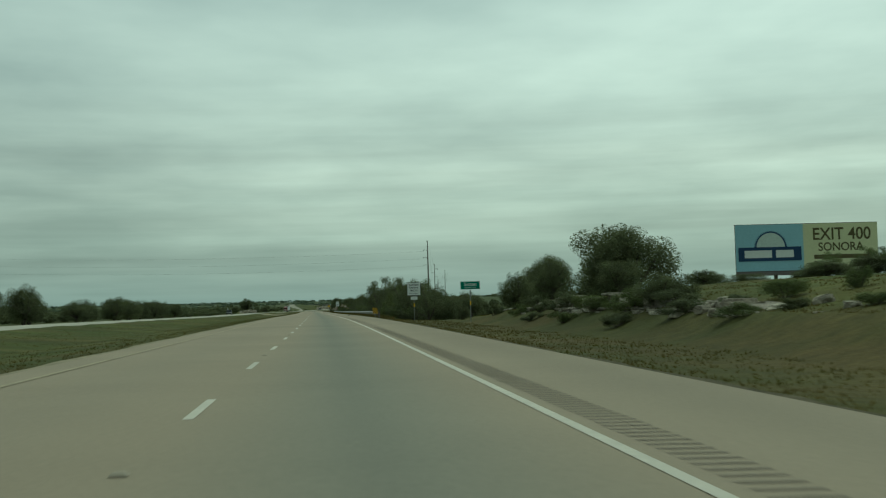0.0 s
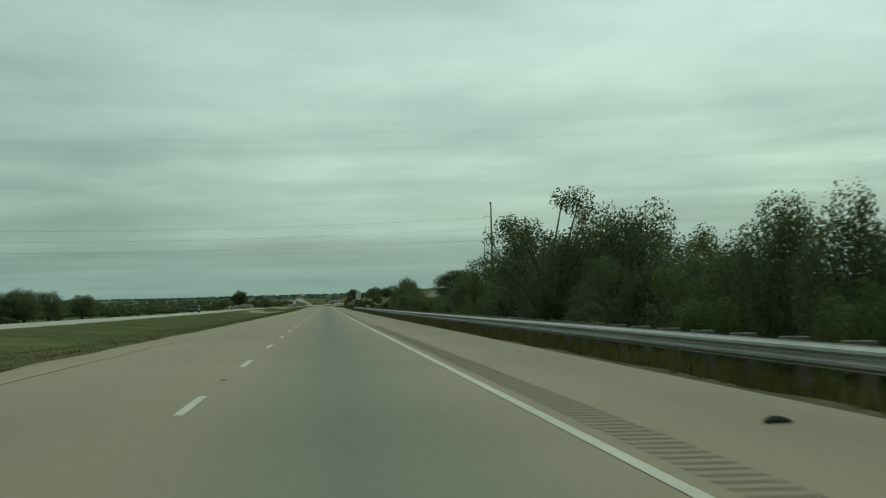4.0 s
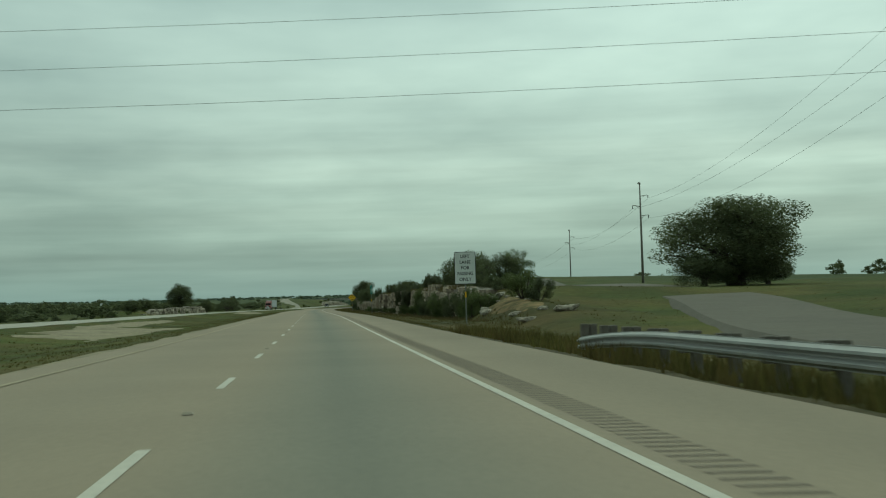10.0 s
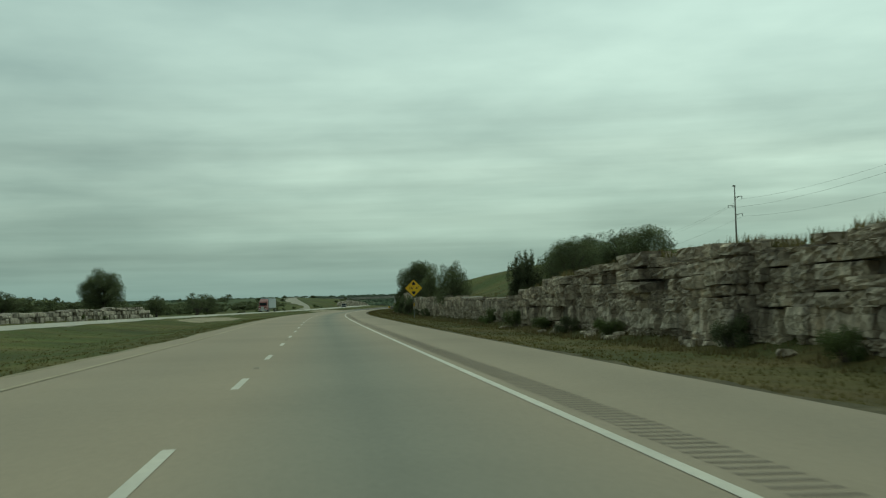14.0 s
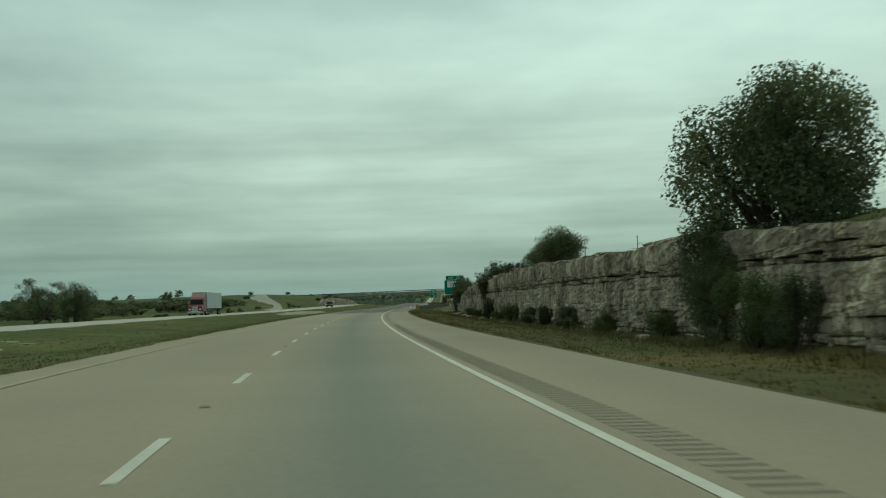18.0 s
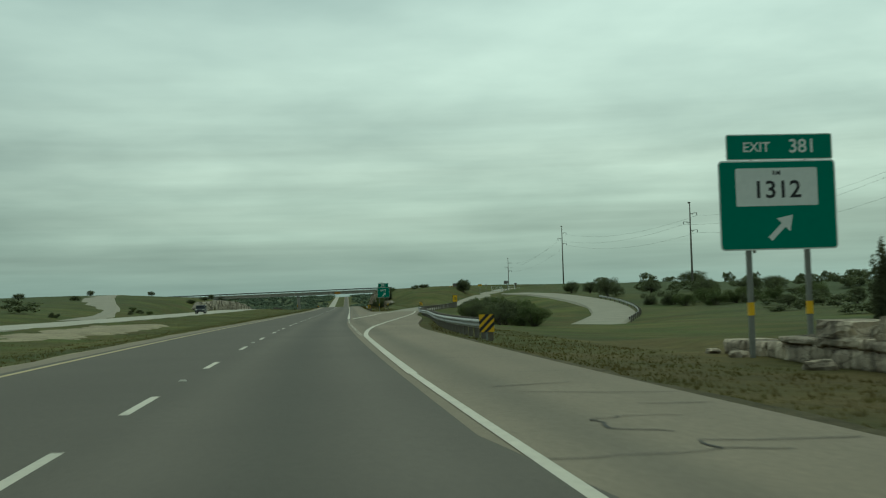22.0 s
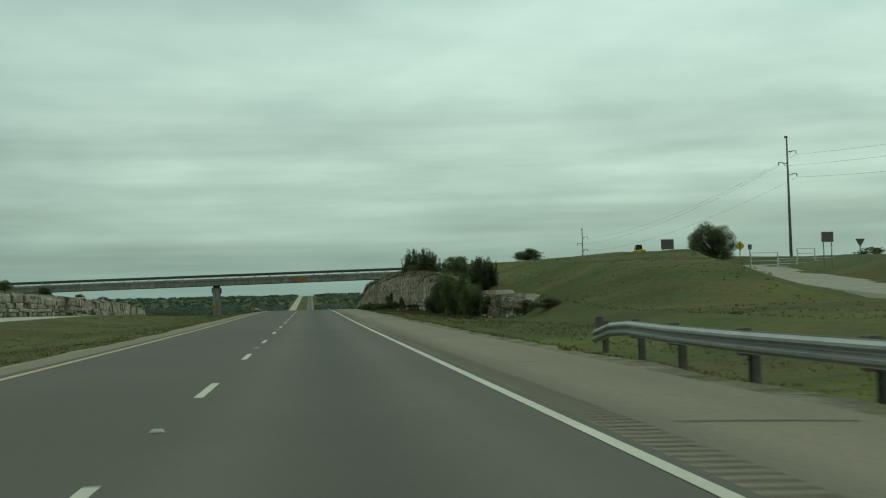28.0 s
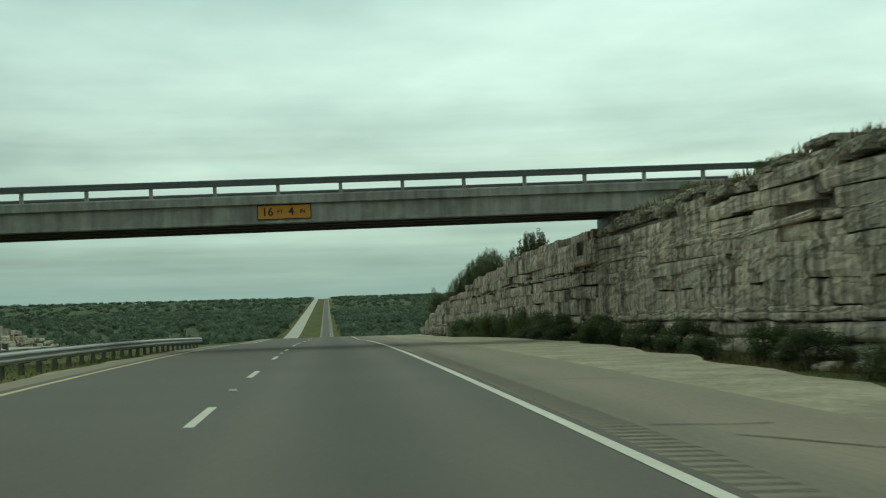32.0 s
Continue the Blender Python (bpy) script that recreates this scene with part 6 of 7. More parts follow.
def grow(kind, s, off, top, width, low=0.0):
    """A plant whose top is at that height over the road, standing on the ground (or low metres deeper)."""
    lst, h0, w0 = SIZES[kind]
    proto = lst[RNG.randrange(len(lst))]
    h = max(top - ground_h(s, off) + low, 0.35)
    width = max(width, (0.85 if kind == "mesq" else 0.38) * h)
    m = place(s, off, -0.04 - low, RNG.uniform(0, 360)) @ Matrix.Diagonal((width / w0, width / w0, h / h0, 1))
    if proto.name not in USED:
        USED.add(proto.name)
        proto.matrix_basis = m
        return proto
    sc = proto.scale
    return copy_thing(proto, m @ Matrix.Diagonal((1 / sc.x, 1 / sc.y, 1 / sc.z, 1)))


FAR = []


def grow_all(kind, rows):
    for s, off, top, width in rows:
        grow(kind, s, off, top, width)


# the rocky bank of the first stretch
grow("big", 131.5, 32.3, 9.0, 12.4)
grow_all("oak", ((48, 13, 2.1, 2.8), (88, 16, 4.2, 3.4), (92, 14, 3.3, 3.2), (102, 12, 1.8, 2.7), (82, 25, 2.9, 3.2), (80, 19, 3.6, 3.5), (97, 17, 3.2, 3.4), (109, 12.5, 2.2, 3)))
grow_all("shrub", ((40, 13, 1.15, 1.4), (37, 16, 1.9, 1.0), (53, 12.6, 1.3, 1.5), (60, 12.4, 1.3, 1.6), (66, 12.2, 1.2, 1.5), (75, 11.6, 1.0, 1.5), (34, 12.8, .9, 1.2), (84, 11.4, 1.3, 1.7), (30, 13.4, 1.1, 1.2), (43, 12.6, .8, 1.0), (96, 10.6, 1.0, 1.4)))
grow_all("oak", ((79, 32.4, 3.2, 4.2), (73, 33, 3.4, 4.2), (85, 33.5, 2.9, 3.4), (68, 34.5, 3.2, 4.0), (96, 30, 3.0, 4.0), (90, 31, 2.7, 3.4)))
grow_all("shrub", ((50, 12.2, 1.5, 2.4), (46, 13, 1.4, 2.6), (56, 12.3, 1.3, 2.2), (63, 12.4, 1.5, 2.4), (70, 12.0, 1.4, 2.4), (42, 11.9, 1.0, 2.0), (36, 12.0, 0.9, 1.8), (47, 11.0, 0.6, 1.6), (58, 11.0, 0.6, 1.6), (66, 10.8, 0.5, 1.5), (39, 14.5, 1.6, 1.8), (53, 15, 1.8, 2.0)))
grow_all("mesq", ((80, 33, 3.8, 3.0), (74, 33, 3.9, 3.0), (78, 36, 4.0, 3.2), (70, 35.5, 4.0, 3.0), (84, 34, 3.3, 2.4)))
# the draw beside the long rail
grow_all("shrub", ((284, 9.8, 1.5, 3.6), (291, 9.6, 1.7, 3.8), (298, 9.9, 1.9, 3.8), (306, 9.8, 1.8, 3.6), (314, 10.0, 1.9, 3.8), (323, 10.2, 2.0, 4.0)))
grow("big", 155, 27.8, 6.8, 8.4)
grow("big", 158, 36, 7.0, 9.0)
grow_all("oak", ((163, 30, 5.6, 6.0), (150, 24.5, 4.2, 4.0), (195, 12.8, 3.2, 5.0), (206, 13.2, 4.6, 5.4), (222, 13.0, 4.4, 5.4), (175, 13, 2.8, 4.4), (168, 13, 3.1, 4.4), (148, 14, 3.4, 4.6), (156, 14, 3.2, 4.6), (185, 11.6, 2.9, 4.0), (247, 11.5, 4.2, 5.5), (181, 11, 3.5, 2.6), (177, 11, 3.4, 2.8), (276, 12, 2.0, 3.6), (329, 12, 4.0, 4.6), (337, 11.8, 4.6, 4.8), (345, 12, 4.0, 4.2), (372, 13, 1.9, 2.6), (366, 12, 2.0, 2.4), (360, 13, 2.4, 2.6), (354, 12, 2.8, 3), (302, 12, 1.5, 3.6), (315, 12.5, 2.0, 4.2), (262, 12, 2.4, 3.8), (378, 15, 1.7, 3), (384, 17, 1.6, 3)))
grow_all("oak", ((150, 12, 3.9, 4.6), (157, 12, 4.3, 4.6), (164, 12, 4.1, 4.4), (143, 12.5, 3.3, 4.2), (136, 12.5, 2.7, 3.6), (380, 12.5, 2.2, 4.0), (371, 12.5, 2.2, 4.5), (362, 12.5, 2.5, 4.5), (354, 12.3, 3.5, 4.8), (345.5, 12.6, 4.8, 5.0), (339, 12.3, 4.9, 5.2), (332.5, 12.3, 4.4, 5.2), (322, 12, 3.2, 4.8), (309, 12, 1.9, 4.0), (255, 12, 2.6, 4.0), (228, 12.2, 4.4, 5.0), (214, 12.4, 5.0, 5.2), (201, 12.2, 4.9, 4.8), (190, 12, 2.9, 4.4)))
grow_all("mesq", ((284, 11.5, 1.6, 3.6), (295, 11.4, 1.6, 3.6), (303, 11.2, 1.6, 3.4), (270, 11.4, 2.0, 3.6), (290, 10.6, 1.8, 3.0), (132, 11, 3.2, 3.2), (151, 10.2, 4.5, 5.4), (163, 11, 4.2, 3.4), (218, 10.6, 5.6, 4.8), (207, 10.2, 6.0, 5.2), (196, 11, 3.5, 3.4), (186, 11, 3.0, 2.6), (232, 11, 4.2, 3.8), (170, 11, 3.2, 3.0), (143, 10.8, 3.7, 4.4), (147, 12, 4.1, 5.0)))
for k in range(50):
    s = 136 + 5.1 * k + RNG.uniform(-2, 2)
    grow("shrub" if 272 < s < 320 else "oak", s, RNG.uniform(10.5, 14), (RNG.uniform(1.2, 2.6) - (1.2 if s > 345 else 0)) * (0.7 if 276 < s < 318 else 1.0), RNG.uniform(3, 4.4))
    FAR.append((s + 2, RNG.uniform(17, 34), RNG.uniform(1.4, 2.8) - (1.0 if s > 345 else 0), RNG.uniform(3.6, 5)))
    if k % 2:
        grow("shrub", s + 2, RNG.uniform(8.4, 9.6), RNG.uniform(0.5, 1.5), RNG.uniform(1.8, 2.6))
# by the first transmission pole
grow("big", 484, 34.8, 9.2, 14.0)
grow_all("oak", ((481, 31.4, 4.6, 6.0), (487, 39.0, 4.8, 6.0), (482, 35.0, 4.2, 6.0)))
grow_all("oak", ((452, 41, 5.3, 6.4), (446, 45, 4.9, 6), (439, 42, 4.5, 5.5), (434, 47, 4.4, 6), (455, 52, 5, 6), (494, 12.8, 5.0, 4.2), (490, 13.4, 5.5, 4.6), (485, 12.8, 4.8, 3.8), (490, 16.4, 5.3, 4.6), (538, 13, 3.6, 2.4), (545, 13.2, 3.4, 2.2), (602, 14, 4.6, 3.6), (500, 58, 4.4, 2.4), (506, 60, 4.4, 2.4), (512, 63, 4.2, 2.2), (425, 24, 2.2, 5), (418, 30, 2.4, 5), (410, 20, 1.5, 4)))
grow_all("mesq", ((495, 18.4, 5.8, 3.4), (482, 13.6, 4.2, 2.6)))
grow_all("shrub", ((501, 9.9, 2.5, 2.0), (463.5, 9.9, 2.1, 1.7), (478, 12.4, 3.1, 2.0), (472, 12.6, 2.9, 2.0), (466, 12.4, 2.6, 1.6), (455, 12.2, 2.9, 2.9), (452.5, 12.6, 2.4, 2.0), (466, 9.9, 1.8, 2.2), (474, 9.9, 1.7, 2.2), (482, 9.8, 1.6, 2.2), (461, 9.8, 1.4, 1.6), (462, 10.6, 1.6, 2.6), (492, 11, 2.2, 2.4), (470, 10.8, 1.5, 2.2), (488, 9.9, 1.5, 2.0), (495, 9.9, 1.5, 2.0)))
# the first rock cut
grow_all("cedar", ((507, 13.4, 4.1, 2.2), (511, 14.2, 4.2, 2.2), (504, 14.4, 4.0, 2.0), (515, 14.6, 4.0, 2.0), (533, 10.4, 3.8, 2.0), (524, 13.2, 4.4, 2.6), (519, 13.2, 4.2, 2.0), (528, 13.4, 3.9, 1.8), (522, 10.2, 3.1, 1.6), (531, 12.2, 3.3, 1.8), (516, 12.2, 3.9, 1.8), (606, 11.8, 4.2, 2.5)))
grow_all("oak", ((598, 17, 5.0, 3.6), (604, 17, 5.2, 3.8), (612, 17, 5.4, 4.0), (612, 15, 4.7, 3.0), (606, 15.5, 4.5, 2.8), (642, 11.2, 4.8, 3.6), (667, 11.2, 4.7, 3.0), (620, 17, 4.4, 3.2)))
grow_all("shrub", ((520, 9.8, 0.9, 1.4), (525, 9.8, 0.7, 1.1), (549, 11, 2.3, 2.0), (579, 12.6, 2.9, 1.0), (590, 10, 0.4, 1.6), (576, 9.8, 0.5, 1.3), (609, 10, 0.8, 1.4), (500, 10, .9, 1.6), (508, 9.9, .8, 1.4), (514, 10, .7, 1.3), (538, 9.9, .6, 1.2), (545, 9.9, .6, 1.3), (556, 9.8, .5, 1.2), (563, 9.9, .7, 1.3), (584, 9.8, .5, 1.2), (598, 9.9, .7, 1.4), (570, 12.6, 2.8, 1.0), (542, 12.6, 2.7, 1.2)))
# the second cut
grow("big", 718.5, 12.4, 7.4, 6.7, 2.2)
grow_all("oak", ((718, 10.4, 3.4, 2.6), (716.5, 10.1, 2.5, 2.0), (760, 12.5, 5.0, 3.6), (757, 12.4, 5.4, 3.6)))
grow_all("oak", ((767, 12.4, 4.5, 2.6),))
grow_all("cedar", ((683.5, 11.0, 3.6, 2.2), (782.5, 11.4, 4.2, 4.4), (796, 11.7, 2.9, 1.3), (778, 12.2, 4.0, 2.4), (804, 11.4, 3.3, 1.4), (788, 12.2, 4.1, 1.6), (793, 12.4, 3.9, 1.4), (827, 11.4, 3.5, 3.2), (776, 9.9, 1.5, 1.2), (747, 9.9, 0.9, 0.8), (807, 12.3, 3.8, 1.7), (820, 11.7, 3.2, 2.8), (839, 11.5, 4.1, 3.2), (831, 11.4, 3.1, 3.0), (846, 11.4, 2.9, 1.3), (845, 11.8, 4.5, 2.6), (835, 12.0, 3.7, 2.6), (864, 13.5, 2.4, 1.3), (859, 13.7, 2.7, 1.4), (833, 10.8, 3.0, 1.9)))
grow_all("shrub", ((687, 9.9, 2.2, 2.6), (703, 12.6, 3.6, 1.5), (698, 9.9, 0.9, 1.0), (712, 9.9, 1.1, 1.5), (761, 9.9, 0.9, 1.8), (753, 9.9, 0.7, 1.6), (671, 9.9, .6, 1.2), (677, 9.8, .5, 1.2), (722, 9.9, .7, 1.3), (731, 9.9, .6, 1.2), (739, 9.8, .8, 1.4), (769, 9.9, .5, 1.2), (785, 9.9, .5, 1.2), (795, 9.9, .6, 1.2), (713, 9.8, 1.7, 2.0), (710.5, 9.8, 1.5, 1.6), (656, 9.9, .7, 1.2)))
# thicket between exit ramp and loop road, open scrub beyond
for k in range(46):
    s = RNG.uniform(945, 1032)
    lo = 15.0 + 5.0 * sm(970, 1032, s)
    grow(("shrub", "oak", "shrub", "mesq")[k % 4], s, RNG.uniform(lo, lo + 4.5), RNG.uniform(0.4, 1.25) + 0.8 * sm(980, 1030, s), RNG.uniform(2.6, 4))
grow_all("oak", ((1072, 50.5, 4.7, 5.8), (1147, 87.6, 6.8, 9.0), (1119, 52, 4.8, 5.0), (1112, 55, 4.4, 4.6), (1085, 62, 4.4, 5.0), (1062, 66, 4.0, 5.4)))
grow_all("shrub", ((1038, 54.0, 1.9, 6.0), (1035, 59, 2.1, 6.0), (1042, 51.5, 1.5, 4.0), (1030, 64, 2.2, 6.0), (1024, 57, 1.3, 5.0), (1022, 66, 1.9, 5.0), (1030, 54, 1.2, 4.4), (1026, 61, 1.8, 5.0)))
for k in range(6):
    s, off = RNG.uniform(985, 1020), RNG.uniform(56, 68)
    grow("oak" if k % 3 else "shrub", s, off, ground_h(s, off) + RNG.uniform(1.6, 3.0), RNG.uniform(2.6, 4.4))
for k in range(12):
    s, off = RNG.uniform(905, 985), RNG.uniform(46, 70)
    FAR.append((s, off, ground_h(s, off) + RNG.uniform(1.0, 2.0), RNG.uniform(2.2, 4)))
for k in range(90):
    s, off = RNG.choice((RNG.uniform(900, 1110), RNG.uniform(1420, 1600))), RNG.uniform(50, 150)
    FAR.append((s, off, ground_h(s, off) + RNG.uniform(1.8, 3.6), RNG.uniform(2.5, 5)))
grow("big", 1161, 31.5, 6.5, 4.6)
grow_all("oak", ((1200, 23.7, 5.9, 4.0), (1046, 62, 3.8, 6.0), (1060, 74, 4.0, 6.0), (1070, 82, 4.2, 6.0), (1307, 12, 6.4, 3.0), (1339, 10.7, 4.6, 2.6), (1314, 11.6, 5.6, 2.6), (1325, 11.2, 5.0, 2.6)))
grow_all("shrub", ((1180, 20, 5.4, 3.2), (1173, 12.6, 4.6, 2.4), (1169, 12.6, 4.1, 2.0), (1186, 14, 5.0, 2.4)))
grow("cedar", 1210.5, 12.0, 6.9, 3.5, 0.8)
grow("cedar", 1193, 11.9, 6.2, 3.0, 0.5)
grow_all("cedar", ((1154, 12, 4.0, 1.8), (1150, 11.8, 3.9, 2.5), (1197, 12.4, 5.6, 1.8), (1311, 11.6, 6.0, 2.6), (1321, 11.5, 5.4, 2.2), (1288, 12, 6.2, 2.4), (1293, 11.8, 5.4, 2.4)))
grow_all("shrub", ((1162, 9.7, 2.5, 2.0), (1149, 9.7, 2.8, 2.6), (1141, 9.8, 1.9, 1.7), (1154, 9.8, 1.8, 1.8), (1161, 10, 1.6, 2.0), (1146, 10.1, 1.8, 2.2), (1148, 9.9, 1.9, 2.2), (1141, 10.3, 1.2, 1.7), (1179, 13, 4.4, 2.6), (1181, 12.4, 4.3, 1.5), (1165, 9.9, 1.7, 1.9), (1163, 9.8, 1.3, 1.6), (1222, 9.9, 1.9, 1.6), (1218, 9.9, 0.9, 1.2), (1211, 9.9, 0.8, 1.1), (1202, 9.9, 1.2, 0.9), (1281, 9.8, 1.5, 2.6), (1296, 9.5, 1.3, 2.6), (1272, 9.6, 1.2, 2.6), (1254, 9.7, 0.7, 2.2), (1243, 9.7, 0.7, 1.4)))
for k in range(16):
    grow("shrub", 1226 + 4.9 * k + RNG.uniform(-1.6, 1.6), RNG.uniform(9.0, 9.8), RNG.uniform(0.3, 0.9), RNG.uniform(1.2, 2.2))
grow_all("shrub", ((1260, 9.7, .9, 2.2), (1266, 9.6, 1.0, 2.4), (1277, 9.6, 1.2, 2.4), (1288, 9.6, 1.3, 2.4), (1235, 9.8, .6, 1.4), (1190, 9.9, .5, 1.0), (1184, 9.9, .6, 1.1), (1304, 9.6, 1.3, 2.4), (1258, 12.4, 5.4, 1.4), (1228, 12.3, 5.2, 1.1), (1302, 9.2, 1.0, 2.0), (1250, 12.6, 5.2, 1.2)))
grow_all("shrub", ((1214.2, 11.8, 5.1, 1.8), (1216, 11.9, 4.7, 1.3), (1207.3, 11.7, 4.8, 2.0), (1204.3, 11.8, 4.8, 1.2), (1138.6, 10.3, 1.2, 1.3), (1129, 11.0, 0.9, 1.5), (1125.5, 11.6, 1.0, 1.7)))
# beyond the opposite lanes
grow("big", 754, -41.0, 8.9, 9.0)
grow_all("oak", ((178, -40, 5.6, 6.4), (170, -43, 5.2, 6), (227, -42, 3.4, 6.5), (276, -42, 5.0, 9), (263, -41, 4.7, 7), (288, -42, 4.6, 7), (325, -41, 4.6, 8), (310, -42, 4.6, 6), (345, -41, 4.4, 5), (366, -40, 4.0, 5.5), (334, -42, 4.4, 6), (240, -43, 4.2, 7), (200, -44, 4.4, 7), (300, -43, 4.4, 7), (787, -38, 4.4, 5.2), (850, -38.5, 5.2, 6.4), (666, -40, 3.8, 4.6), (699, -42, 4.3, 6)))
grow_all("mesq", ((829, -37.4, 5.2, 7.0), (840, -39, 5.0, 6.6)))
for k in range(120):
    s = RNG.uniform(380, 1010)
    off = -(41 + 70 * RNG.random() ** 1.5)
    FAR.append((s, off, ground_h(s, off) + RNG.uniform(1.8, 3.4), RNG.uniform(4, 7)))
for k in range(30):
    s, off = RNG.uniform(120, 380), -RNG.uniform(44, 80)
    FAR.append((s, off, RNG.uniform(2.2, 3.8), RNG.uniform(5, 8)))
for k in range(26):
    s, off = RNG.uniform(900, 1030), -RNG.uniform(46, 110)
    FAR.append((s, off, ground_h(s, off) + RNG.uniform(2.0, 3.2), RNG.uniform(4, 7)))
for s, off in ((1180, -40), (1212, -40), (1240, -41), (1262, -40), (1290, -40), (1315, -40), (1340, -40), (1362, -39.5), (1130, -60), (1178, -66), (1230, -58), (1120, -70)):
    grow("oak", s, off, ground_h(s, off) + RNG.uniform(1.2, 1.9), RNG.uniform(2.2, 3.4))
for k in range(50):
    s, off = RNG.uniform(300, 1120), -RNG.uniform(36.5, 40)
    grow("shrub", s, off, ground_h(s, off) + RNG.uniform(0.6, 1.2), RNG.uniform(1.2, 2.2))


def far_scrub():
    rng = random.Random(21)
    for k in range(560):
        s, off = rng.uniform(380, 1010), -(43 + 75 * rng.random())
        FAR.append((s, off, ground_h(s, off) + rng.uniform(1.9, 3.6), rng.uniform(3.5, 6.5)))
    for k in range(30):
        s, off = rng.uniform(930, 1120), rng.uniform(60, 100)
        FAR.append((s, off, ground_h(s, off) + rng.uniform(1.2, 2.4), rng.uniform(2.4, 4.2)))
    for k in range(900):
        s, off = rng.uniform(60, 1900), rng.choice((-1, 1)) * (80 + 180 * rng.random())
        FAR.append((s, off, ground_h(s, off) + rng.uniform(2.2, 4.4), rng.uniform(3, 5.5)))
    kinds = []
    for k in range(4):
        lumps = []
        for j in range(16):
            az, r = j * 2.4 + rng.uniform(-.5, .5), 2.0 * (0.12 + 0.62 * ((j + 0.5) / 16) ** 0.6)
            z = 4.0 * (0.10 + 0.70 * math.sqrt(1 - (r / 2.1) ** 2) * rng.uniform(0.08, 1.0))
            q = rng.uniform(0.8, 1.2)
            lumps.append((Vector((math.cos(az) * r, math.sin(az) * r, z)), Vector((0.66 * q, 0.66 * q, 0.56 * q))))
        v, f = leaf_cloud(lumps, 460, 0.25, rng)
        kinds.append((np.array([tuple(p) for p in v]), np.array(f)))
    V, F, n = [], [], 0
    for s, off, top, width in FAR:
        v, f = kinds[rng.randrange(4)]
        h = max(top - ground_h(s, off), 0.8)
        a = rng.random() * 6.28
        x, y = v[:, 0] * width / 4, v[:, 1] * width / 4
        p = gp(s, off, -0.04)
        V.append(np.stack((p.x + x * math.cos(a) - y * math.sin(a), p.y + x * math.sin(a) + y * math.cos(a), p.z + v[:, 2] * h / 4), 1))
        F.append(f + n)
        n += len(v)
    ob = child("scrub_oaks", mesh_of("scrub_oaks", np.concatenate(V).tolist(), np.concatenate(F).tolist(), M["oak_leaf"]), None)
    tagged(ob, "dark green scrub oaks scattered over the open ground", "scrub", kind="stuff")


far_scrub()


# ---- far woods: countless clumps on the plateau ----
def far_woods():
    rng = random.Random(9)
    kinds = []
    for k in range(8):
        lumps = []
        for j in range(5):
            az, r = j * 2.4 + rng.uniform(-.6, .6), rng.uniform(0.15, 0.62)
            lumps.append((Vector((math.cos(az) * r, math.sin(az) * r, rng.uniform(0.25, 0.75))), Vector((0.5, 0.5, 0.36)) * rng.uniform(0.8, 1.2)))
        v, f = leaf_cloud(lumps, 44, 0.30, rng)
        kinds.append((np.array([tuple(q) for q in v]), np.array(f)))
    V, F, tally = [], [], [0]

    def clump(p, r, h):
        v, f = kinds[rng.randrange(8)]
        q = rng.random() * 6.28
        x, y = v[:, 0] * r, v[:, 1] * r
        V.append(np.stack((p.x + x * math.cos(q) - y * math.sin(q), p.y + x * math.sin(q) + y * math.cos(q), p.z + v[:, 2] * h), 1))
        F.append(f + tally[0])
        tally[0] += len(v)
    for _ in range(22000):
        u = rng.random()
        if u < 0.5:
            s, off = rng.uniform(-100, 1500), rng.choice((-1, 1)) * (170 + 900 * rng.random() ** 1.7)
        elif u < 0.75:
            s, off = rng.uniform(1430, 3200), rng.choice((-1, 1)) * (14 + 900 * rng.random() ** 1.8)
            if -40 < off < -6:
                continue
        else:
            s, off = rng.uniform(1200, 5200), rng.choice((-1, 1)) * (20 + 3500 * rng.random() ** 1.3)
            if -42 < off < 14:
                continue
        if s < 1900 and abs(off) < 260:
            continue
        if s < 2500 and abs(off) < 420 and rng.random() < 0.55:
            continue
        d = math.hypot(s - 1100, off) if s > 1100 else abs(off)
        r = rng.uniform(1.6, 3.0) * (1 + d / 700)
        clump(gp(s, off, -0.3), r, min(r * 1.15, 7.0))
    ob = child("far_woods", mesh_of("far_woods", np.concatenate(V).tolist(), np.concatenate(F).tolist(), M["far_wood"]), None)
    tagged(ob, "scrub oak woods covering the distant hills, their green paled as by haze", "woods", kind="stuff")


far_woods()


# ---- grass tufts ----
ramp_mid = poly([(p[0], p[1]) for p in RAMP])
def tufts(name, n, spot, hmin, hmax, material, label, seed, level=None):
    rng = random.Random(seed)
    vs, fs = [], []
    for _ in range(n):
        s, off = spot(rng)
        if 862 < s < 1090 and off > 0 and off < max(ramp_edge(s) + 0.6, 5.2) or 1000 < s < 1190 and abs(off - ramp_mid(s)) < 4.2:
            continue
        p = gp(s, off, -0.03) if level is None else at(s, off, level(s) - 0.16)
        for _b in range(4):
            a = rng.random() * 6.28
            h = rng.uniform(hmin, hmax)
            b = Vector((rng.uniform(-.12, .12), rng.uniform(-.12, .12), 0))
            w = Vector((math.cos(a), math.sin(a), 0)) * rng.uniform(0.012, 0.035)
            lean = Vector((rng.uniform(-.35, .35) * h, rng.uniform(-.35, .35) * h, h))
            k = len(vs)
            vs.extend((p + b - w, p + b + w, p + b + lean))
            fs.append((k, k + 1, k + 2))
    ob = child(name, mesh_of(name, vs, fs, material), None)
    tagged(ob, label, "grass", kind="stuff")


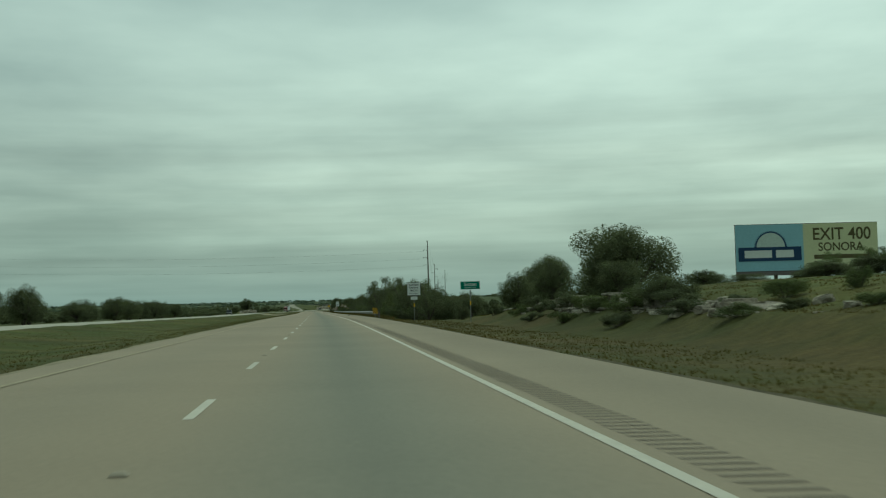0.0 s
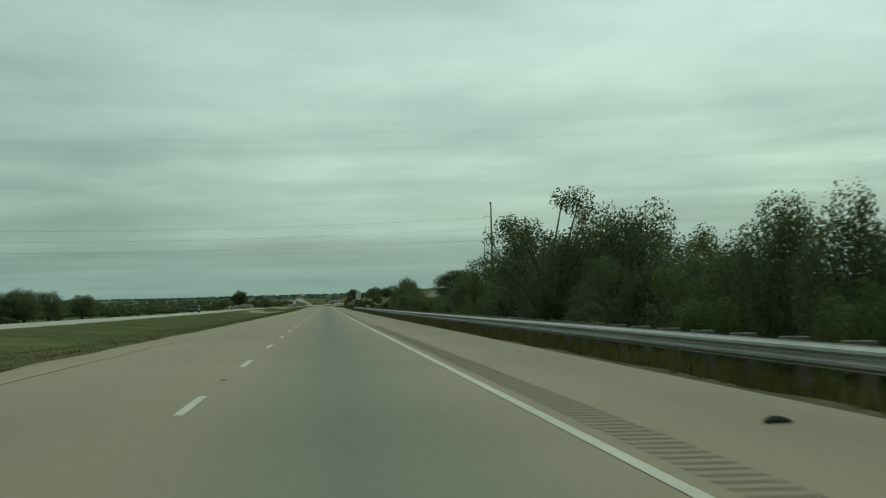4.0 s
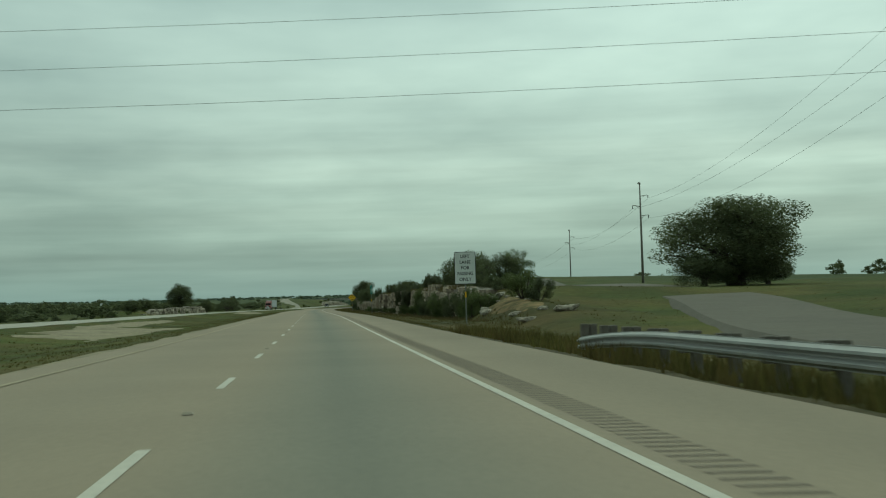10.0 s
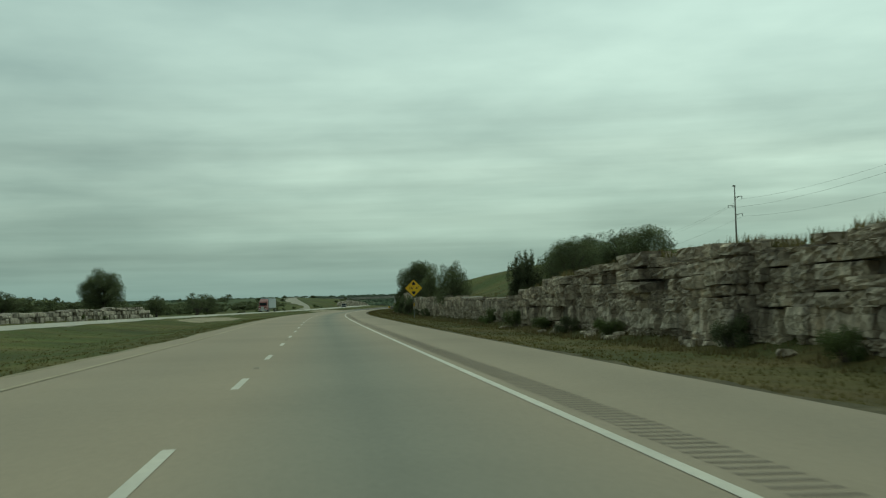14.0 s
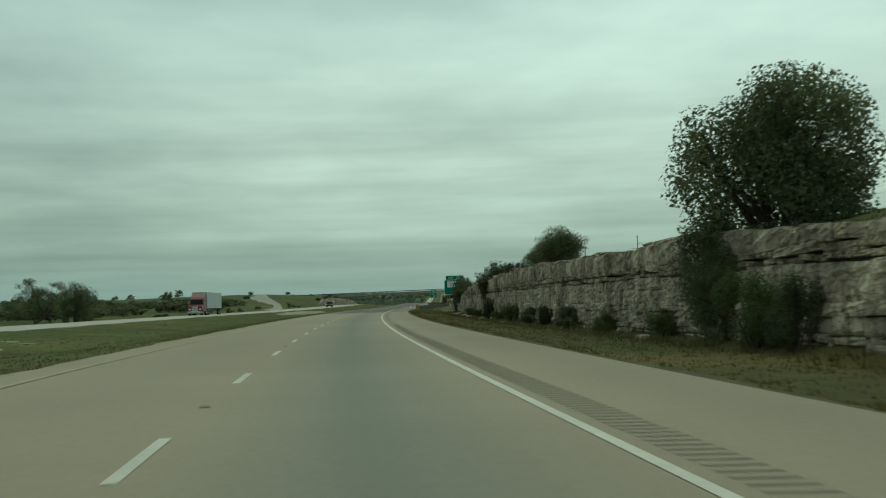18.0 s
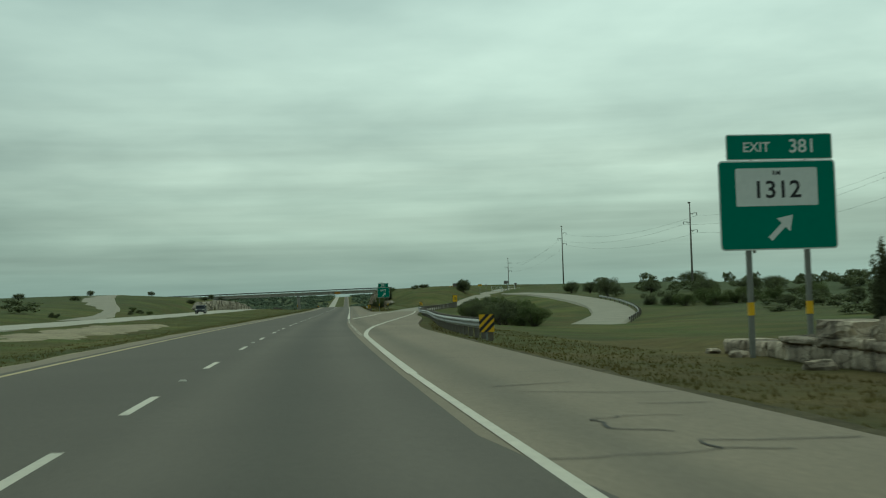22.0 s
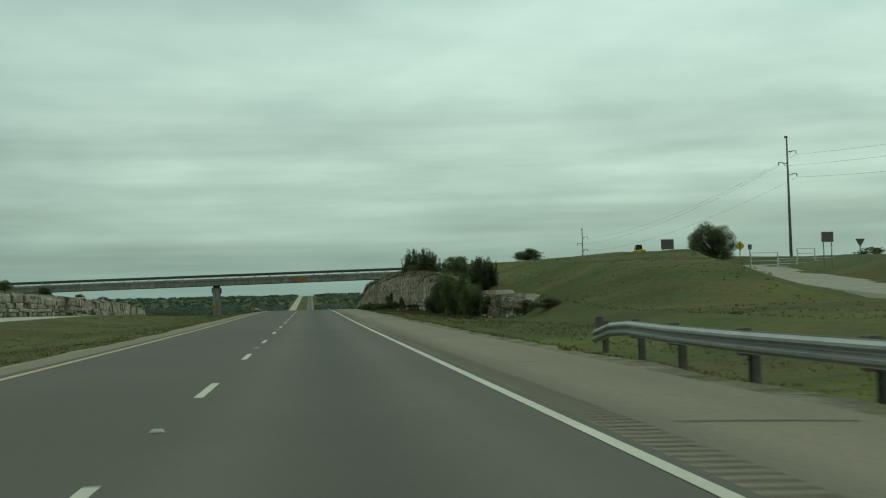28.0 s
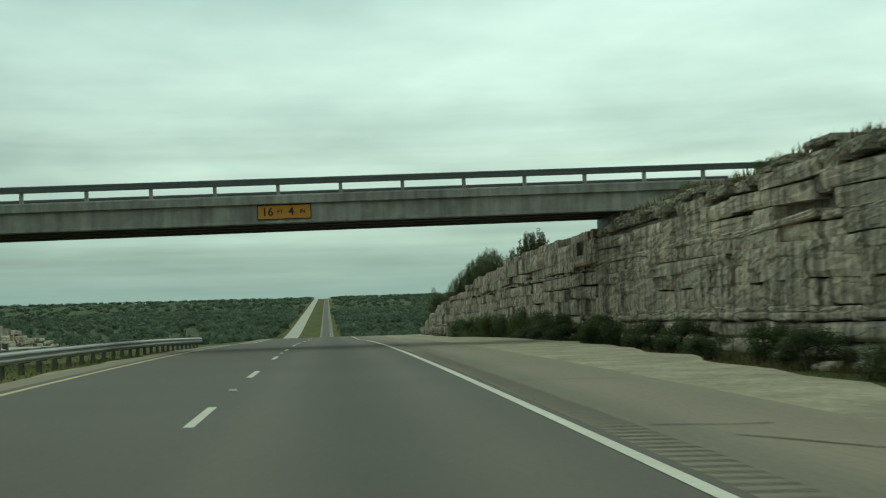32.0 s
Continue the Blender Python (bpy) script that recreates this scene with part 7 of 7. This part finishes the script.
tufts("verge_grass", 60000, lambda r: (r.uniform(10, 1330), 5.1 + 4.6 * r.random() ** 1.3), 0.03, 0.10, M["blade"], "uneven green grass along the verge", 1)
tufts("dry_grass", 7000, lambda r: (r.choice((r.uniform(440, 845), r.uniform(1135, 1330))), r.uniform(8.5, 10.4)), 0.08, 0.28, M["straw"], "dry straw grass at the foot of the rock", 2)
tufts("bank_grass", 18000, lambda r: (r.choice((r.uniform(20, 120), r.uniform(430, 870), r.uniform(1010, 1300))), 12.3 + 20 * r.random() ** 2), 0.04, 0.11, M["blade"], "tall grass on the bank above the rock", 3)
tufts("rail_grass", 9000, lambda r: (r.uniform(126, 430), r.uniform(5.0, 7.4)), 0.12, 0.5, M["blade"], "dry weeds under the guardrail", 4)
tufts("median_grass", 40000, lambda r: (r.uniform(20, 1300), -6.3 - 15 * r.random() ** 1.5), 0.03, 0.10, M["blade"], "mown grass in the median", 6)


# ---- rock cuts: courses of limestone blocks ----
def block_shape(seed, rough):
    """A unit block, x along the face, -y outwards, z up; the face is broken into uneven facets."""
    rng = random.Random(seed)
    nx, nz = 6, 4
    vs, fs = [], []
    for iz in range(nz + 1):
        for ix in range(nx + 1):
            x, z = ix / nx - 0.5, iz / nz - 0.5
            edge = ix in (0, nx) or iz in (0, nz)
            d = rng.uniform(-rough, rough) - (rng.uniform(0.0, 0.055) if edge else 0.0)
            jx = 0 if ix in (0, nx) else rng.uniform(-.05, .05)
            jz = 0 if iz in (0, nz) else rng.uniform(-.07, .07)
            vs.append((x + jx + (rng.uniform(-.015, .015) if edge else 0), -0.5 - d, z + jz + (rng.uniform(-.03, .03) if edge else 0)))
    k = len(vs)
    w = nx + 1
    for iz in range(nz):
        for ix in range(nx):
            a = iz * w + ix
            fs += [(a, a + 1, a + w + 1), (a, a + w + 1, a + w)]
    for x, z in ((-.5, -.5), (.5, -.5), (.5, .5), (-.5, .5)):
        vs.append((x, 0.5, z))
    bot = list(range(0, w)); top = list(range(nz * w, nz * w + w))
    lft = list(range(0, nz * w + 1, w)); rgt = list(range(nx, nz * w + w, w))
    fs.append(tuple(bot[::-1]) + (k, k + 1))
    fs.append(tuple(top) + (k + 2, k + 3))
    fs.append(tuple(lft) + (k + 3, k))
    fs.append(tuple(rgt[::-1]) + (k + 1, k + 2))
    return vs, fs


BLOCKS = {}
for nm in ("rock", "rock_pale", "rock_stained"):
    BLOCKS[nm] = [mesh_of("rock_block", *block_shape(k, 0.024 if nm == "rock_stained" else 0.036), M[nm]) for k in range(18)]
    for me in BLOCKS[nm]:
        me.polygons.foreach_set("use_smooth", [len(f.vertices) == 3 for f in me.polygons])

BLOCKS["rock_broken"] = [mesh_of("rock_block", *block_shape(40 + k, 0.065), M["rock"]) for k in range(18)]


def rock_cut(name, label, s0, s1, face, top, side, material, seed, course=(0.45, 0.75), length=(0.8, 2.4), depth=1.0, gap=0.05, loose=0.12, batter=0.06, dip=0.30, kinds=None, base=None):
    """side +1: the face looks left towards the road from the right bank; -1: from the left bank."""
    rng = random.Random(seed)
    g = empty(name, Matrix(), label, "rock face", "roadside rock cuts")
    # core behind the blocks, coloured dark to paint shade into the open joints
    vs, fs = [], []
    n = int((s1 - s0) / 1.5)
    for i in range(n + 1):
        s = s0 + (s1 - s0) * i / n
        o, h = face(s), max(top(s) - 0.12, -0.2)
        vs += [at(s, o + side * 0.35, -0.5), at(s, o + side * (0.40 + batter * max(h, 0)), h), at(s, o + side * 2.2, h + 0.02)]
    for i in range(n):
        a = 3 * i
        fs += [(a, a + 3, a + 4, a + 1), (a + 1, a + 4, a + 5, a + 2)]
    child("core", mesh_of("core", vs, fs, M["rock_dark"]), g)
    z = -0.45
    count = 0
    extra_v, extra_f = [], []
    while z < 7:
        ch = rng.uniform(*course) * rng.choice((0.35, 0.7, 1.0, 1.0, 1.3))
        s = s0 + rng.uniform(0, 1)
        layer = rng.uniform(-0.07, 0.07)
        ck = rng.uniform(0.7, 1.3)
        while s < s1:
            ln = rng.uniform(*length) * ck * rng.choice((0.3, 0.6, 1.0, 1.3, 2.2))
            ln *= 0.6 if ch < 0.22 else 1.0
            mid = s + ln / 2
            t = top(mid) + rng.uniform(-0.20, 0.04)
            z_here = z + dip * noise.noise((mid * 0.045, z * 0.5, seed)) * min(1.0, max(z, 0.0)) + rng.uniform(-.04, .04)
            if z_here + ch * 0.45 < t and (base is None or z_here > base(mid)) and rng.random() > gap:
                hh = min(ch, max(t - z_here, 0.12))
                o = face(mid) + side * (depth / 2 + batter * max(z, 0)) + layer + rng.uniform(-loose, loose)
                p = line(mid)[3]
                m = Matrix.Translation(at(mid, o, z_here + hh / 2)) @ Matrix.Rotation(-p - side * math.pi / 2 + rng.uniform(-.04, .04), 4, "Z") @ Matrix.Rotation(rng.uniform(-.03, .03), 4, "Y") @ Matrix.Diagonal((ln * 1.02, depth, hh * 1.04, 1))
                me = rng.choice(BLOCKS[kinds or material])
                count += 1
                if count <= 300:
                    child("rock_block", me, g, m)
                else:
                    k = len(extra_v)
                    extra_v += [m @ v.co for v in me.vertices]
                    extra_f += [tuple(k + i for i in f.vertices) for f in me.polygons]
            s += ln
        z += ch + (rng.uniform(0.025, 0.06) if rng.random() < 0.3 else 0.0)
    if extra_v:
        tagged(child("rock_course_rest", mesh_of("rock_course_rest", extra_v, extra_f, M[material]), g), kind="stuff")
    return g


def prof(pts, wob=0.25, k=0.22, seed=0.0):
    def f(s):
        for (a, u), (b, v) in zip(pts, pts[1:]):
            if s <= b:
                q = min(max((s - a) / (b - a), 0), 1)
                return u + (v - u) * q + wob * noise.noise((s * k, seed, 1.0)) + 0.5 * wob * noise.noise((s * k * 4, seed, 5.0))
        return pts[-1][1]
    return f


rock_cut("rock_ledge", "broken pale limestone ledge in the grassy bank", 30, 80, prof(((30, 12.3), (80, 12.0)), 0.6, 0.2, 72), prof(((30, .5), (40, .95), (62, 1.15), (74, .9), (80, .2)), 0.5, 0.25, 73), 1, "rock_pale", 8, course=(0.22, 0.42), length=(0.4, 1.2), gap=0.2, loose=0.30, batter=0.25)
FIRST_FACE = prof(((463, 10.9), (480, 10.4), (606, 10.3)), 0.7, 0.16, 2)
FIRST_TOP = prof(((463, 1.3), (468, 1.9), (480, 2.2), (500, 2.35), (518, 2.4), (570, 2.55), (590, 2.2), (606, 1.3)), 0.45, 0.14, 3)
rock_cut("rock_cut", "massive weathered limestone road cut with shrubs in its clefts", 463, 526, FIRST_FACE, FIRST_TOP, 1, "rock", 1, course=(0.40, 0.80), length=(0.6, 2.2), loose=0.16, gap=0.05, kinds="rock_broken")
rock_cut("rock_cut", "cracked grey limestone road cut of small uneven beds", 526, 606, FIRST_FACE, FIRST_TOP, 1, "rock", 10, course=(0.24, 0.48), length=(0.4, 1.3), loose=0.14, gap=0.04, dip=0.2, kinds="rock_broken")
rock_cut("rock_cut", "low broken limestone ledge below a grassy slope", 607, 700, prof(((607, 10.4), (700, 10.2)), 0.3, 0.15, 12), prof(((607, 1.4), (640, 1.55), (680, 1.9), (700, 2.3)), 0.25, 0.2, 13), 1, "rock", 2, course=(0.24, 0.46), length=(0.4, 1.5), loose=0.12, gap=0.03, dip=0.16)
rock_cut("rock_cut", "bedded grey limestone cut with level dark joints", 700, 867, prof(((700, 10.2), (800, 10.2), (830, 10.5), (867, 10.7)), 0.2, 0.1, 22), prof(((700, 2.3), (720, 2.8), (765, 3.05), (785, 2.9), (805, 2.45), (828, 1.35), (842, 1.05), (850, .98), (855, .85), (858, .58), (864, .22), (868, -.2)), 0.18, 0.2, 23), 1, "rock", 3, course=(0.26, 0.46), length=(0.6, 2.0), loose=0.05, gap=0.012, dip=0.05)
TALL_FACE = prof(((1130, 10.7), (1137, 10.6), (1150, 10.2), (1262, 10.2)), 0.22, 0.1, 32)
TALL_TOP = prof(((1130, .3), (1133, 1.15), (1137, 1.3), (1139, .9), (1143, 1.5), (1152, 1.9), (1160, 2.2), (1172, 2.9), (1186, 3.6), (1205, 3.95), (1218, 4.3), (1240, 4.45), (1262, 4.5)), 0.12, 0.2, 33)
rock_cut("rock_cut", "tall bedded limestone cut with stained vertical joints", 1142, 1262, TALL_FACE, lambda s: TALL_TOP(s) - 0.42, 1, "rock_stained", 4, course=(0.34, 0.60), length=(1.0, 3.2), loose=0.045, gap=0.008, dip=0.04)
rock_cut("rock_ledge", "low broken limestone outcrop where the slope begins", 1130, 1143, TALL_FACE, TALL_TOP, 1, "rock", 16, course=(0.34, 0.60), length=(0.45, 1.1), loose=0.25, gap=0.05, dip=0.1, kinds="rock_broken")
rock_cut("rock_ledge", "thin broken limestone beds along the lip of the tall cut", 1150, 1262, lambda s: TALL_FACE(s) + 0.22, TALL_TOP, 1, "rock_pale", 14, course=(0.12, 0.26), length=(0.4, 1.5), loose=0.2, gap=0.06, dip=0.04, base=lambda s: TALL_TOP(s) - 0.62)
rock_cut("rock_cut", "tall limestone cut stepping down beyond the overpass", 1262, 1352, prof(((1262, 10.9), (1275, 10.3), (1352, 9.8)), 0.25, 0.1, 42), prof(((1262, 4.5), (1275, 4.6), (1300, 4.0), (1330, 2.6), (1352, .9)), 0.2, 0.2, 43), 1, "rock_stained", 5, course=(0.32, 0.56), length=(0.7, 2.2), loose=0.09, gap=0.02, dip=0.14)
rock_cut("rock_ledge", "low pale limestone ledge beside the opposite lanes", 668, 776, prof(((668, -37.4), (776, -36.6)), 0.6, 0.12, 52), prof(((668, .3), (690, 1.3), (735, 1.7), (765, 1.9), (776, .5)), 0.6, 0.14, 53), -1, "rock_pale", 6, course=(0.6, 1.1), length=(0.8, 2.6), loose=0.3, gap=0.02)
rock_cut("rock_cut", "pale limestone cut beside the opposite lanes", 1165, 1395, prof(((1165, -37.0), (1395, -37.2)), 0.6, 0.1, 62), prof(((1165, .9), (1185, 2.4), (1215, 2.9), (1250, 3.4), (1330, 3.5), (1370, 2.6), (1395, .8)), 0.5, 0.12, 63), -1, "rock_pale", 7, course=(0.5, 0.9), length=(1.2, 4.0), gap=0.04)

tufts("ledge_grass", 1500, lambda r: (r.uniform(1160, 1262), 10.6 + 0.9 * r.random()), 0.12, 0.36, M["straw"], "dry grass along the lip of the tall cut", 7, TALL_TOP)
tufts("ledge_grass", 1200, lambda r: (r.uniform(480, 600), 10.6 + 0.9 * r.random()), 0.12, 0.36, M["straw"], "dry grass along the lip of the first cut", 8, FIRST_TOP)


def rock_shape(seed):
    """A rough loose rock of about one metre."""
    bm = bmesh.new()
    bmesh.ops.create_icosphere(bm, subdivisions=2, radius=0.5)
    for v in bm.verts:
        n = v.co.normalized()
        k = 1 + 0.45 * noise.noise(n * 1.3 + Vector((seed * 7.1, 0, 0))) + 0.2 * noise.noise(n * 3.1 + Vector((0, seed * 3.3, 0)))
        v.co = n * 0.5 * k
        v.co.z = max(min(v.co.z, 0.30), -0.3)
    me = bpy.data.meshes.new("rock")
    bm.to_mesh(me)
    bm.free()
    return me


ROCKS = {}
for nm in ("rock", "rock_pale"):
    ROCKS[nm] = []
    for k in range(8):
        me = rock_shape(k)
        me.materials.append(M[nm])
        ROCKS[nm].append(me)


def boulders(name, n, spot, size, material, label, seed):
    rng = random.Random(seed)
    for k in range(n):
        s, off = spot(rng)
        r = rng.uniform(*size)
        ob = child(name, rng.choice(ROCKS[material]), None, place(s, off, r * 0.12, rng.uniform(0, 360), 1.0, True, rng.uniform(-10, 10)) @ Matrix.Diagonal((r * rng.uniform(1.0, 1.7), r, r * rng.uniform(0.6, 0.9), 1)))
        tagged(ob, label, "rock", "loose rocks")


boulders("rock", 34, lambda r: (r.uniform(22, 92), 11.6 + 2.6 * r.random()), (0.22, 0.58), "rock_pale", "pale limestone rock sticking out of the grassy bank", 3)
boulders("rock", 14, lambda r: (r.uniform(440, 464), 9.9 + 2.4 * r.random()), (0.3, 0.9), "rock_pale", "pale limestone rock in the verge", 4)
boulders("rock", 30, lambda r: (r.uniform(842, 868), 10.2 + 1.6 * r.random()), (0.22, 0.55), "rock", "grey limestone rock in the grass", 5)
boulders("rock", 9, lambda r: (r.uniform(1127, 1143), 9.9 + 0.9 * r.random()), (0.2, 0.5), "rock", "grey limestone rock on the grassy slope", 6)
for s0, s1 in ((520, 600), (700, 840), (1165, 1256)):
    boulders("rock", 16, lambda r: (r.uniform(s0, s1), 9.4 + 0.6 * r.random()), (0.2, 0.5), "rock", "fallen grey limestone rock at the foot of the cut", s0)
